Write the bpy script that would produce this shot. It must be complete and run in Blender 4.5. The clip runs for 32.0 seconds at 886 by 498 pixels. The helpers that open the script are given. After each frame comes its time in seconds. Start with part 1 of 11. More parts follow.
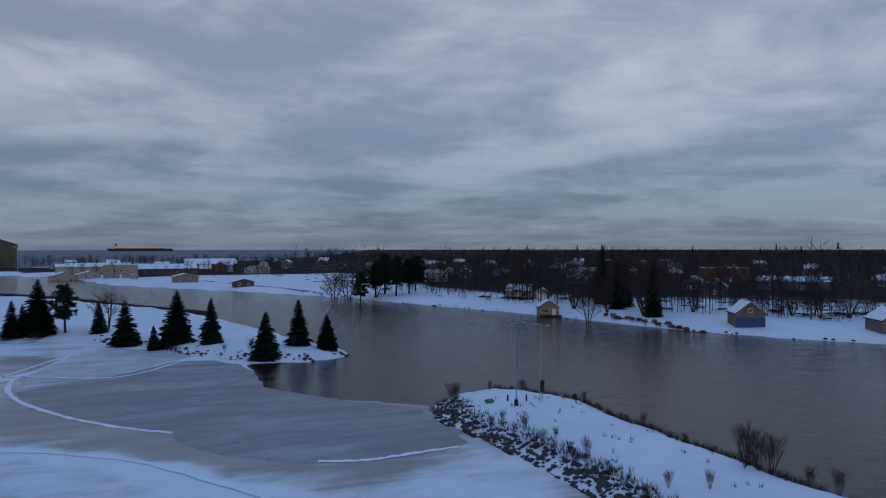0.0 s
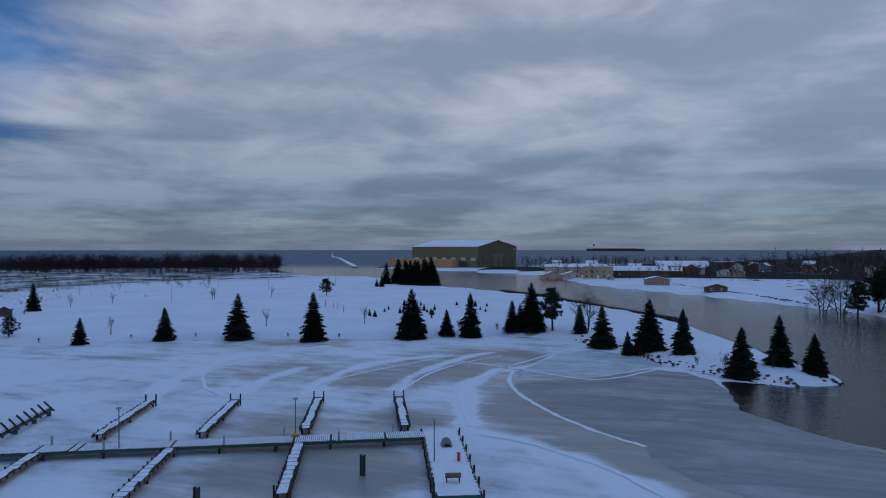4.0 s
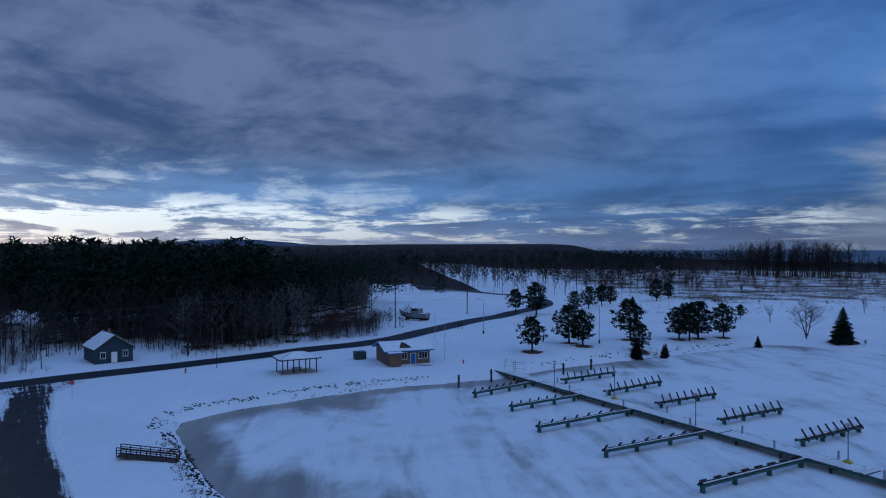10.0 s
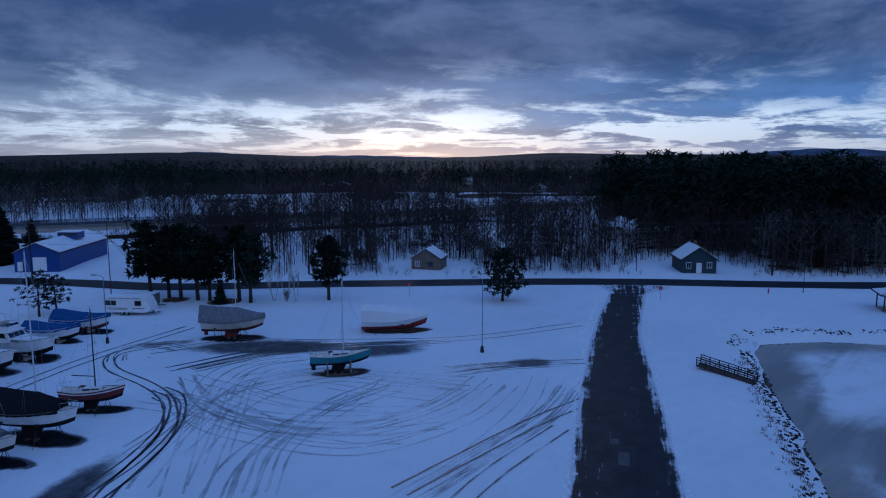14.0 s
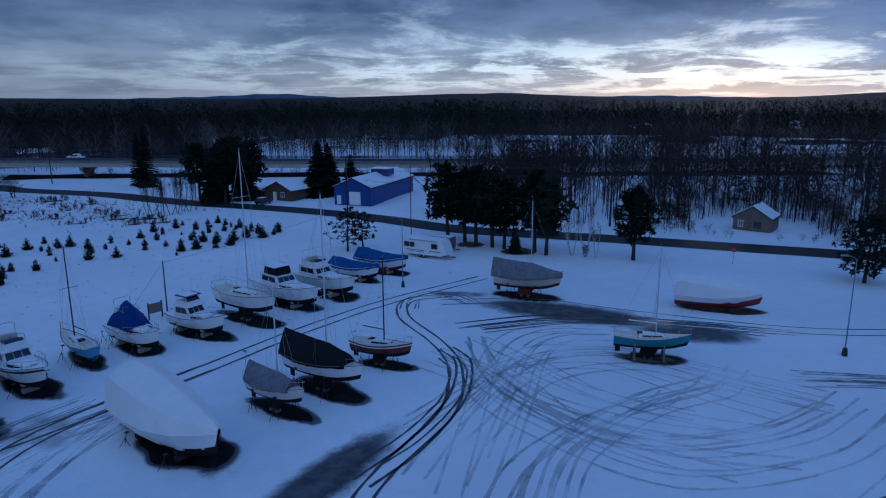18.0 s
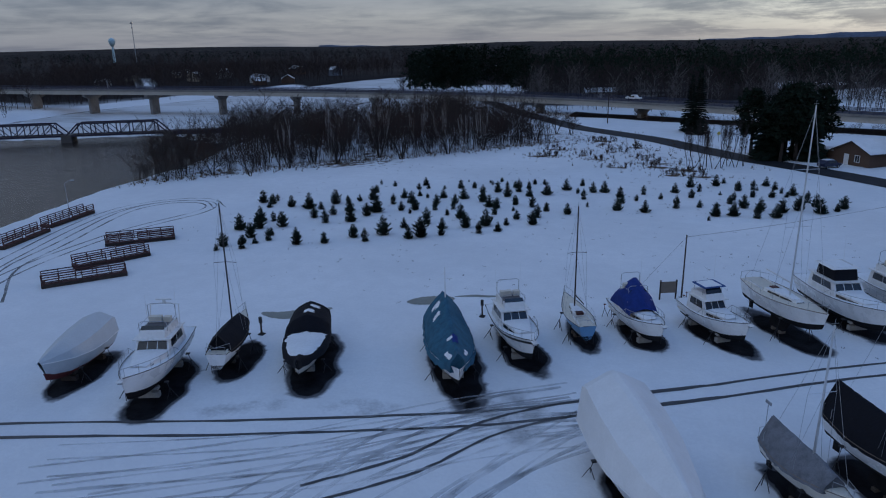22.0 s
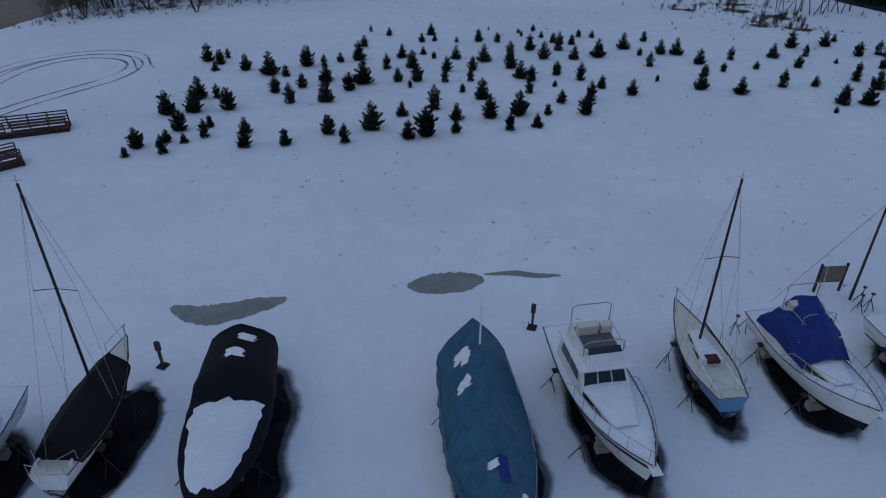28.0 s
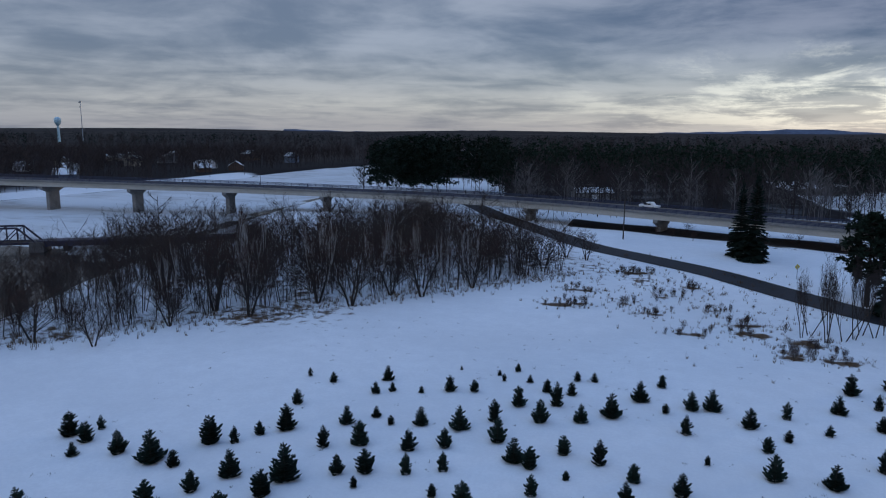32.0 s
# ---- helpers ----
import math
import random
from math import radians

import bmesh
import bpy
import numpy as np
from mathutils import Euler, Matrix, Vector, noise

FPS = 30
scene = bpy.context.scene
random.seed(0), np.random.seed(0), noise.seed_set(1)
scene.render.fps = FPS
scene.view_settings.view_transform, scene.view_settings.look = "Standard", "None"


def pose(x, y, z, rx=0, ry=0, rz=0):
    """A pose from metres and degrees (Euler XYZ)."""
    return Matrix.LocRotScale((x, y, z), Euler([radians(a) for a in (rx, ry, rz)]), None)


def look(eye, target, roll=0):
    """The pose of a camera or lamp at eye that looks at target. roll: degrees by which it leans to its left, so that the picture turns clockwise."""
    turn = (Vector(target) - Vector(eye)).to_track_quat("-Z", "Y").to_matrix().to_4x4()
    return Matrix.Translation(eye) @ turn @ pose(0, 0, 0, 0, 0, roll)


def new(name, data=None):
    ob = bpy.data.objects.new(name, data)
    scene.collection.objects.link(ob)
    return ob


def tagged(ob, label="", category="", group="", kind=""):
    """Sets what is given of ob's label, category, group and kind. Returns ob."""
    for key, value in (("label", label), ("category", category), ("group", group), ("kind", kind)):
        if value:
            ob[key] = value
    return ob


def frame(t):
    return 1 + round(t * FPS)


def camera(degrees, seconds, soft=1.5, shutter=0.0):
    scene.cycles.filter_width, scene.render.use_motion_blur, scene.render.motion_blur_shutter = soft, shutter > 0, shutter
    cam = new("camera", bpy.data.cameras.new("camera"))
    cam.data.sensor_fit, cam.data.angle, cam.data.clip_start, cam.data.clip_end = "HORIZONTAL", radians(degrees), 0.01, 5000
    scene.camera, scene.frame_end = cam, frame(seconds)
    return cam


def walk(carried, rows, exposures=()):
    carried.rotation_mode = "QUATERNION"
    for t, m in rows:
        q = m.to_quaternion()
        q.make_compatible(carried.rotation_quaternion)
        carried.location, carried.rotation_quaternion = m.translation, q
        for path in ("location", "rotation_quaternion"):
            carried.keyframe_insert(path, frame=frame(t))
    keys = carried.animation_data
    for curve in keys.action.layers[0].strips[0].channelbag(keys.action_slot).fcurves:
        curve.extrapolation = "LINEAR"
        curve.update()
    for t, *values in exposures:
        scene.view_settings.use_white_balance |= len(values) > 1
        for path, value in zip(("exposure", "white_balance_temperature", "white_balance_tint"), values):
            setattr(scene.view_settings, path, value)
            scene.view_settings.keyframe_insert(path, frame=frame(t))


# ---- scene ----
cam = camera(66.513, 32.0, soft=1.1)
# seconds, eye x y z, turn to the left from +y, tilt, roll
PATH = [
    (0, -2.231, -9.706, 19.682, 157.777, -0.172, -0.001),
    (0.5, -2.004, -9.787, 19.926, 161.066, -0.190, 0.005),
    (1, -2.160, -10.222, 20.009, 166.226, -0.176, 0.031),
    (1.5, -2.233, -10.527, 20.224, 171.250, -0.182, 0.013),
    (2, -2.253, -10.630, 20.457, 176.047, -0.183, 0.003),
    (2.5, -2.257, -10.680, 20.805, 180.566, -0.187, -0.039),
    (3, -2.213, -10.831, 21.090, 184.834, -0.195, -0.010),
    (3.5, -2.152, -10.670, 21.431, 190.527, -0.186, -0.036),
    (5.5, -1.684, -11.498, 22.229, 212.729, -0.205, 0.005),
    (6, -1.567, -11.606, 22.405, 218.720, -0.217, -0.008),
    (6.5, -1.364, -11.785, 22.579, 224.178, -0.239, -0.001),
    (7, -1.190, -11.762, 22.818, 230.014, -0.219, 0.007),
    (7.5, -1.025, -12.101, 22.957, 235.611, -0.216, -0.003),
    (8, -0.961, -12.457, 23.171, 241.114, -0.176, -0.002),
    (8.5, -0.748, -12.359, 23.521, 246.171, -0.204, 0.002),
    (9, -0.985, -12.558, 23.739, 252.140, -0.182, 0.001),
    (9.5, -0.926, -12.615, 23.999, 258.449, -0.175, 0.002),
    (10, -0.931, -12.614, 24.308, 264.469, -0.187, -0.002),
    (10.5, -0.939, -12.685, 24.633, 271.224, -0.185, 0.016),
    (11, -0.689, -12.624, 24.869, 277.833, -0.197, 0.027),
    (11.5, -0.426, -12.349, 24.990, 284.618, -0.193, -0.016),
    (12, -0.497, -12.286, 24.955, 290.241, -0.227, -0.033),
    (12.5, -0.699, -12.508, 24.955, 295.411, -7.401, -0.048),
    (13, -0.603, -12.423, 25.217, 300.090, -7.661, 0.024),
    (13.5, -0.574, -12.388, 25.364, 304.896, -7.716, -0.086),
    (14, -0.092, -12.075, 25.308, 311.345, -7.760, -0.027),
    (14.5, -0.150, -11.877, 25.260, 317.895, -7.746, -0.241),
    (15, 0.104, -11.354, 25.066, 324.198, -7.755, 0.080),
    (15.5, 1.152, -10.293, 25.142, 327.145, -7.772, -0.043),
    (17.5, 5.045, -3.064, 24.826, 332.217, -10.804, -0.157),
    (18, 6.368, -0.134, 24.764, 335.930, -12.583, -0.218),
    (18.5, 7.727, 3.252, 24.543, 340.318, -14.321, -0.329),
    (19, 8.475, 6.980, 24.355, 344.484, -15.618, -0.393),
    (19.5, 8.617, 10.661, 24.619, 354.676, -16.608, -0.327),
    (20, 8.749, 13.549, 24.686, 363.512, -16.975, -0.566),
    (20.5, 8.393, 14.583, 24.747, 373.357, -16.819, -0.714),
    (21, 8.301, 14.988, 24.539, 379.388, -16.787, -1.023),
    (21.5, 8.131, 15.152, 24.316, 379.779, -16.776, -1.051),
    (22, 7.585, 15.937, 24.280, 380.496, -16.806, -1.008),
    (22.5, 6.952, 16.938, 24.260, 380.745, -16.821, -1.049),
    (23, 6.119, 18.199, 24.275, 380.909, -16.841, -0.990),
    (23.5, 5.208, 19.766, 24.278, 380.923, -16.908, -0.906),
    (24, 4.379, 21.409, 24.337, 380.878, -16.982, -0.793),
    (24.5, 3.548, 23.463, 24.275, 380.849, -16.995, -0.786),
    (25, 2.618, 25.582, 24.183, 380.632, -17.159, -0.751),
    (25.5, 1.544, 27.983, 24.244, 380.490, -17.542, -0.577),
    (26, 0.548, 30.501, 24.020, 380.499, -19.598, -0.578),
    (26.5, -0.501, 33.317, 24.089, 380.610, -22.785, -0.506),
    (28.5, -5.277, 45.341, 24.346, 380.085, -33.325, 0.292),
    (29, -6.583, 48.704, 24.886, 380.036, -30.274, 0.383),
    (29.5, -7.444, 51.254, 24.885, 380.228, -25.568, 0.464),
    (30, -8.367, 53.947, 25.298, 380.318, -21.097, 0.311),
    (30.5, -9.337, 56.595, 25.628, 380.510, -16.735, 1.010),
    (31, -10.447, 59.581, 25.562, 379.847, -12.023, 0.254),
    (31.5, -11.353, 62.704, 25.476, 378.437, -9.865, 0.280),
    (32, -12.372, 65.883, 25.377, 377.128, -9.829, 0.424),
]


def row(t, x, y, z, turn, tilt, roll):
    return t, Matrix.Translation((x, y, z)) @ Matrix.Rotation(radians(turn), 4, "Z") @ Matrix.Rotation(radians(90 + tilt), 4, "X") @ Matrix.Rotation(radians(roll), 4, "Z")


EXPOSURES = [(0, 0.12, 5750, 11.5), (4.5, 0.14, 5650, 11.5), (6, 0.13, 5600, 12), (9, 0.04, 5250, 12.5), (11, -0.08, 4950, 14.5), (13, -0.31, 4680, 17), (17, -0.32, 4600, 14), (19, -0.16, 4750, 10.5), (20.2, 0.04, 5550, 10.5), (21, 0.15, 5900, 11.5), (22, 0.15, 6150, 12),
             (26, 0.16, 6450, 12.5), (28, 0.12, 6850, 12.5), (30, 0.29, 7100, 12), (31.2, 0.47, 6800, 11.5), (32, 0.52, 6350, 11.5)]

walk(cam, [row(*r) for r in PATH], exposures=EXPOSURES)

# ---- world: dusk sky with broken cloud, a low wide sun behind it ----
SUN_AZ, SUN_EL = radians(47), radians(4)   # clockwise from +y
sky_world = bpy.data.worlds.new("dusk_sky")
scene.world = sky_world
sky_world.use_nodes = True


class Nodes:
    """Short way to lay shader nodes."""

    def __init__(self, tree):
        self.tree = tree

    def add(self, kind):
        return self.tree.nodes.new("ShaderNode" + kind)

    def put(self, value, socket):
        if isinstance(value, (int, float)):
            socket.default_value = value
        elif isinstance(value, tuple):
            socket.default_value = value if len(value) == len(socket.default_value) else (*value, 1)
        else:
            self.tree.links.new(value, socket)

    def math(self, op, a, b=0.5, c=0.0, clamp=False):
        n = self.add("Math")
        n.operation, n.use_clamp = op, clamp
        for v, s in zip((a, b, c), n.inputs):
            self.put(v, s)
        return n.outputs[0]

    def mix(self, fac, a, b, blend="MIX"):
        n = self.add("Mix")
        n.data_type, n.blend_type = "RGBA", blend
        for v, i in ((fac, 0), (a, 6), (b, 7)):
            self.put(v, n.inputs[i])
        return n.outputs[2]

    def ramp(self, fac, stops):
        n = self.add("ValToRGB")
        while len(n.color_ramp.elements) < len(stops):
            n.color_ramp.elements.new(0.5)
        for e, (at, col) in zip(n.color_ramp.elements, stops):
            e.position, e.color = at, (*col, 1) if isinstance(col, tuple) else (col, col, col, 1)
        self.put(fac, n.inputs[0])
        return n.outputs[0]

    def noise(self, vec, scale, detail=4.0, rough=0.55, distort=0.0):
        n = self.add("TexNoise")
        if vec is not None:
            self.put(vec, n.inputs["Vector"])
        for k, v in (("Scale", scale), ("Detail", detail), ("Roughness", rough), ("Distortion", distort)):
            n.inputs[k].default_value = v
        return n.outputs["Fac"]

    def span(self, v, a, b, c=0.0, d=1.0):
        n = self.add("MapRange")
        n.interpolation_type = "SMOOTHSTEP"
        for x, i in ((v, 0), (a, 1), (b, 2), (c, 3), (d, 4)):
            self.put(x, n.inputs[i])
        return n.outputs[0]


def build_sky(tree):
    tree.nodes.clear()
    g = Nodes(tree)
    sky = g.add("TexSky")
    sky.sky_type, sky.sun_disc, sky.sun_elevation, sky.sun_rotation = "NISHITA", False, SUN_EL, SUN_AZ
    sky.altitude, sky.air_density, sky.dust_density, sky.ozone_density = 200, 1.0, 0.4, 3.0
    ray = g.add("TexCoord").outputs["Generated"]
    sep = g.add("SeparateXYZ")
    g.put(ray, sep.inputs[0])
    x, y, z = sep.outputs
    up = g.math("ADD", g.math("MAXIMUM", z, 0.0), 0.085)
    flat = g.add("CombineXYZ")
    g.put(g.math("DIVIDE", x, up), flat.inputs[0])
    g.put(g.math("DIVIDE", y, up), flat.inputs[1])
    sheet = flat.outputs[0]
    big = g.noise(sheet, 0.55, 4.0, 0.5, 0.35)
    fine = g.noise(sheet, 1.4, 6.0, 0.54, 0.5)
    tall = g.add("Mapping")
    tall.inputs["Scale"].default_value, tall.inputs["Rotation"].default_value = (1.0, 1.0, 2.6), (0.12, -0.08, 0.0)
    g.put(ray, tall.inputs[0])
    puff = g.noise(tall.outputs[0], 4.2, 8.0, 0.60, 0.55)
    wisp = g.noise(tall.outputs[0], 13.0, 5.0, 0.6, 0.3)

    def toward(az):
        return g.math("ADD", g.math("MULTIPLY", x, math.sin(az)), g.math("MULTIPLY", y, math.cos(az)))
    sep2 = g.add("SeparateXYZ")
    g.put(sheet, sep2.inputs[0])
    edge = g.math("ADD", g.math("MULTIPLY", sep2.outputs[0], -0.518), g.math("MULTIPLY", sep2.outputs[1], -0.856))
    edge = g.math("ADD", edge, g.math("MULTIPLY", g.math("SUBTRACT", fine, 0.5), 1.3))
    pale = g.span(edge, 0.45, 1.15)
    glow_side = g.span(toward(SUN_AZ), 0.45, 1.0)
    bank = g.math("MULTIPLY", g.span(toward(radians(100)), 0.05, 0.85), g.math("SUBTRACT", 1.0, pale))
    heavy = g.math("MULTIPLY", g.span(toward(radians(55)), 0.2, 0.85), g.span(z, 0.06, 0.15))
    # smooth stratus away from the sunset, torn heaps towards it
    calm = g.math("ADD", g.math("ADD", g.math("MULTIPLY", big, 0.48), g.math("MULTIPLY", fine, 0.24)), g.math("MULTIPLY", puff, 0.28))
    wild = g.math("ADD", g.math("ADD", g.math("MULTIPLY", big, 0.18), g.math("MULTIPLY", fine, 0.12)), g.math("ADD", g.math("MULTIPLY", puff, 0.56), g.math("MULTIPLY", wisp, 0.14)))
    body = g.math("ADD", g.math("MULTIPLY", calm, g.math("SUBTRACT", 1.0, heavy)), g.math("MULTIPLY", wild, heavy))
    dark_col = g.mix(bank, (0.120, 0.148, 0.215), (0.056, 0.128, 0.295))
    lite_col = g.mix(bank, (0.285, 0.315, 0.385), (0.120, 0.240, 0.46))
    dark_col = g.mix(pale, dark_col, (0.29, 0.31, 0.365))
    lite_col = g.mix(pale, lite_col, (0.58, 0.56, 0.585))
    dark_col = g.mix(heavy, dark_col, (0.056, 0.089, 0.168))
    lite_col = g.mix(heavy, lite_col, (0.195, 0.226, 0.315))
    cloud = g.mix(g.span(body, 0.41, 0.59), dark_col, lite_col)
    # far off the sheet is seen from the side, where it is thick, blue and dull
    side_on = g.math("MULTIPLY", g.span(z, 0.24, 0.02), g.span(toward(radians(190)), -0.35, 0.5))
    cloud = g.mix(1.0, cloud, g.mix(side_on, (1.0, 1.0, 1.0), (0.40, 0.50, 0.61)), "MULTIPLY")
    # thin cloud along the horizon beside the sunset lets the light through
    thin = g.math("MULTIPLY", g.span(z, 0.13, 0.0), g.span(toward(radians(0)), 0.2, 0.95))
    cloud = g.mix(g.math("MULTIPLY", thin, g.span(body, 0.36, 0.56, 0.2, 0.8)), cloud, (0.455, 0.445, 0.435))
    # torn gaps low over the horizon, lit from behind on the sunset side
    low = g.math("MULTIPLY", g.span(z, 0.16, 0.04), g.span(z, -0.01, 0.02))
    torn = g.math("ADD", g.math("MULTIPLY", g.noise(sheet, 0.85, 8.0, 0.66, 0.6), 0.60), g.math("MULTIPLY", g.noise(tall.outputs[0], 9.0, 7.0, 0.65, 0.4), 0.40))
    gap = g.math("MULTIPLY", g.span(g.math("ADD", torn, g.math("MULTIPLY", low, g.math("ADD", 0.03, g.math("MULTIPLY", glow_side, 0.05)))), 0.52, 0.65), low)
    gap = g.math("MULTIPLY", gap, g.math("ADD", g.math("MULTIPLY", glow_side, 0.9), g.math("MULTIPLY", g.span(z, 0.07, 0.03), g.math("ADD", 0.16, g.math("MULTIPLY", bank, 1.1)))), clamp=True)
    lit = g.mix(glow_side, (0.66, 0.66, 0.62), (1.02, 0.985, 0.87))
    cloud = g.mix(gap, cloud, lit)
    haze = g.span(z, 0.05, 0.0)
    cloud = g.mix(g.math("MULTIPLY", haze, 0.45), cloud, g.mix(glow_side, (0.145, 0.18, 0.25), (0.60, 0.585, 0.54)))
    # an overcast sky is brightest overhead
    lift = g.math("ADD", 1.0, g.math("MULTIPLY", g.span(z, 0.32, 0.85), 0.8))
    cloud = g.mix(1.0, cloud, lift, "MULTIPLY")
    # clear blue shows between the clouds overhead
    cloud = g.mix(1.0, cloud, g.mix(g.span(z, 0.34, 0.75), (1.0, 1.0, 1.0), (0.78, 1.0, 1.22)), "MULTIPLY")
    sky_b = g.add("Background")
    g.put(g.mix(1.0, sky.outputs[0], g.math("ADD", g.math("SUBTRACT", 0.50, g.math("MULTIPLY", heavy, 0.36)), g.math("MULTIPLY", gap, 0.38)), "MULTIPLY"), sky_b.inputs[0])
    sky_b.inputs[1].default_value = 0.05
    cl_b = g.add("Background")
    g.put(cloud, cl_b.inputs[0])
    cl_b.inputs[1].default_value = SKY_GAIN
    total = g.add("AddShader")
    g.put(sky_b.outputs[0], total.inputs[0])
    g.put(cl_b.outputs[0], total.inputs[1])
    out = g.add("OutputWorld")
    g.put(total.outputs[0], out.inputs[0])


SKY_GAIN = 0.74
build_sky(sky_world.node_tree)
sun = new("sun", bpy.data.lights.new("sun", "SUN"))
sun.data.energy, sun.data.angle, sun.data.color = 0.34, radians(14), (1.0, 0.86, 0.70)
sun.matrix_world = look((0, 0, 50), (-math.sin(SUN_AZ) * 10, -math.cos(SUN_AZ) * 10, 50 - 10 * math.tan(SUN_EL + radians(4))))


# ---- materials ----
MATS = {}


def mat(name, col, rough=0.7, metal=0.0, scale=3.0, vary=0.25, bump=0.15, spec=0.5, second=None, vec="Object", grain=9.0, each=0.0):
    """A painted or plain surface: base colour with grain and stains at two scales."""
    if name in MATS:
        return MATS[name]
    m = bpy.data.materials.new(name)
    m.use_nodes = True
    g = Nodes(m.node_tree)
    b = m.node_tree.nodes["Principled BSDF"]
    co = g.add("TexCoord").outputs[vec]
    n1 = g.noise(co, scale, 5.0, 0.6)
    n2 = g.noise(co, scale * grain, 4.0, 0.6)
    f = g.math("ADD", g.math("MULTIPLY", n1, 0.6), g.math("MULTIPLY", n2, 0.4))
    if each:
        r = g.add("ObjectInfo").outputs["Random"]
        f = g.math("ADD", f, g.math("MULTIPLY", g.math("SUBTRACT", r, 0.5), each))
    dark = second or tuple(c * (1 - vary) for c in col)
    light = col if second else tuple(min(1, c * (1 + vary)) for c in col)
    g.put(g.mix(g.span(f, 0.3, 0.7), dark, light), b.inputs["Base Color"])
    g.put(g.math("ADD", g.math("MULTIPLY", n1, 0.2), rough - 0.1, clamp=True), b.inputs["Roughness"])
    b.inputs["Metallic"].default_value = metal
    b.inputs["Specular IOR Level"].default_value = spec
    if bump:
        u = g.add("Bump")
        u.inputs["Strength"].default_value, u.inputs["Distance"].default_value = bump, 0.03
        g.put(n2, u.inputs["Height"])
        g.put(u.outputs[0], b.inputs["Normal"])
    MATS[name] = m
    return m


SNOW = mat("snow", (0.80, 0.83, 0.87), 0.75, scale=0.6, vary=0.06, bump=0.25, spec=0.3)
ROOF_SNOW = mat("roof_snow", (0.78, 0.81, 0.85), 0.7, scale=0.5, vary=0.08, bump=0.15, spec=0.3)
ASPHALT = mat("asphalt", (0.022, 0.024, 0.030), 0.6, scale=0.35, vary=0.5, bump=0.3, spec=0.15)
CONCRETE = mat("concrete", (0.36, 0.35, 0.33), 0.85, scale=0.4, vary=0.22)
WOOD_GREY = mat("weathered_wood", (0.16, 0.135, 0.115), 0.85, scale=2.0, vary=0.35, bump=0.3, each=0.4, spec=0.08)
WOOD_DARK = mat("dark_wood", (0.055, 0.045, 0.042), 0.8, scale=2.0, vary=0.35, bump=0.3, each=0.3, spec=0.08)
WOOD_RED = mat("stained_wood", (0.085, 0.045, 0.045), 0.75, scale=2.0, vary=0.3, bump=0.2, each=0.3, spec=0.08)
GREEN_PAINT = mat("green_paint", (0.02, 0.085, 0.075), 0.55, scale=1.5, vary=0.35, bump=0.2)
YELLOW = mat("yellow_plastic", (0.55, 0.42, 0.06), 0.5, scale=2.0, vary=0.12, bump=0.05)
STEEL = mat("galvanised_steel", (0.38, 0.40, 0.43), 0.45, 0.7, scale=2.0, vary=0.15, bump=0.05)
ALU = mat("aluminium", (0.72, 0.73, 0.74), 0.35, 0.8, scale=2.0, vary=0.08, bump=0.02)
POLE_BLUE = mat("pole_blue_grey", (0.16, 0.25, 0.34), 0.5, 0.3, scale=1.0, vary=0.2, bump=0.05)
BLACK = mat("black_metal", (0.02, 0.02, 0.024), 0.5, 0.2, scale=2.0, vary=0.3, bump=0.1)
RED = mat("red_paint", (0.45, 0.035, 0.03), 0.5, scale=2.0, vary=0.2, bump=0.05)
WHITE = mat("white_paint", (0.78, 0.79, 0.80), 0.5, scale=1.0, vary=0.07, bump=0.05)
GEL_WHITE = mat("white_gelcoat", (0.76, 0.77, 0.78), 0.28, scale=0.7, vary=0.07, bump=0.02)
GEL_CREAM = mat("cream_gelcoat", (0.62, 0.59, 0.52), 0.35, scale=0.7, vary=0.09, bump=0.02)
ANTIFOUL = mat("black_bottom_paint", (0.018, 0.018, 0.02), 0.75, scale=1.2, vary=0.4, bump=0.1, spec=0.08)
ANTI_RED = mat("red_bottom_paint", (0.12, 0.022, 0.022), 0.75, scale=1.2, vary=0.35, bump=0.1)
GLASS_DARK = mat("dark_glass", (0.012, 0.015, 0.02), 0.08, scale=1.0, vary=0.2, bump=0.0, spec=0.8)
RUBBER = mat("rubber", (0.02, 0.02, 0.02), 0.8, scale=3.0, vary=0.3, bump=0.1, spec=0.08)
ROCK = mat("rock", (0.055, 0.052, 0.052), 0.85, scale=1.3, vary=0.45, bump=0.5, each=0.5, spec=0.08)
BARK = mat("bark", (0.050, 0.042, 0.038), 0.9, scale=2.0, vary=0.35, bump=0.4, spec=0.08)
TWIG = mat("twigs", (0.046, 0.037, 0.036), 0.9, scale=0.7, vary=0.3, bump=0.0, spec=0.08)
TWIG_SCRUB = mat("willow_twigs", (0.060, 0.047, 0.042), 0.9, scale=0.7, vary=0.3, bump=0.0, spec=0.08)
TWIG_PALE = mat("pale_birch_twigs", (0.125, 0.115, 0.112), 0.9, scale=0.7, vary=0.3, bump=0.0, spec=0.08)
TWIG_RED = mat("red_brown_twigs", (0.058, 0.035, 0.029), 0.9, scale=0.7, vary=0.3, bump=0.0, spec=0.08)
BIRCH = mat("birch_bark", (0.42, 0.40, 0.38), 0.8, scale=2.0, vary=0.3, bump=0.1)
NEEDLE = mat("spruce_needles", (0.014, 0.025, 0.019), 0.8, scale=1.5, vary=0.45, bump=0.0, each=0.25, spec=0.08)
PINE = mat("pine_needles", (0.015, 0.025, 0.017), 0.8, scale=1.5, vary=0.45, bump=0.0, each=0.25, spec=0.08)
YOUNG = mat("young_spruce_needles", (0.015, 0.028, 0.023), 0.8, scale=4.0, vary=0.45, bump=0.0, each=0.3, spec=0.08)
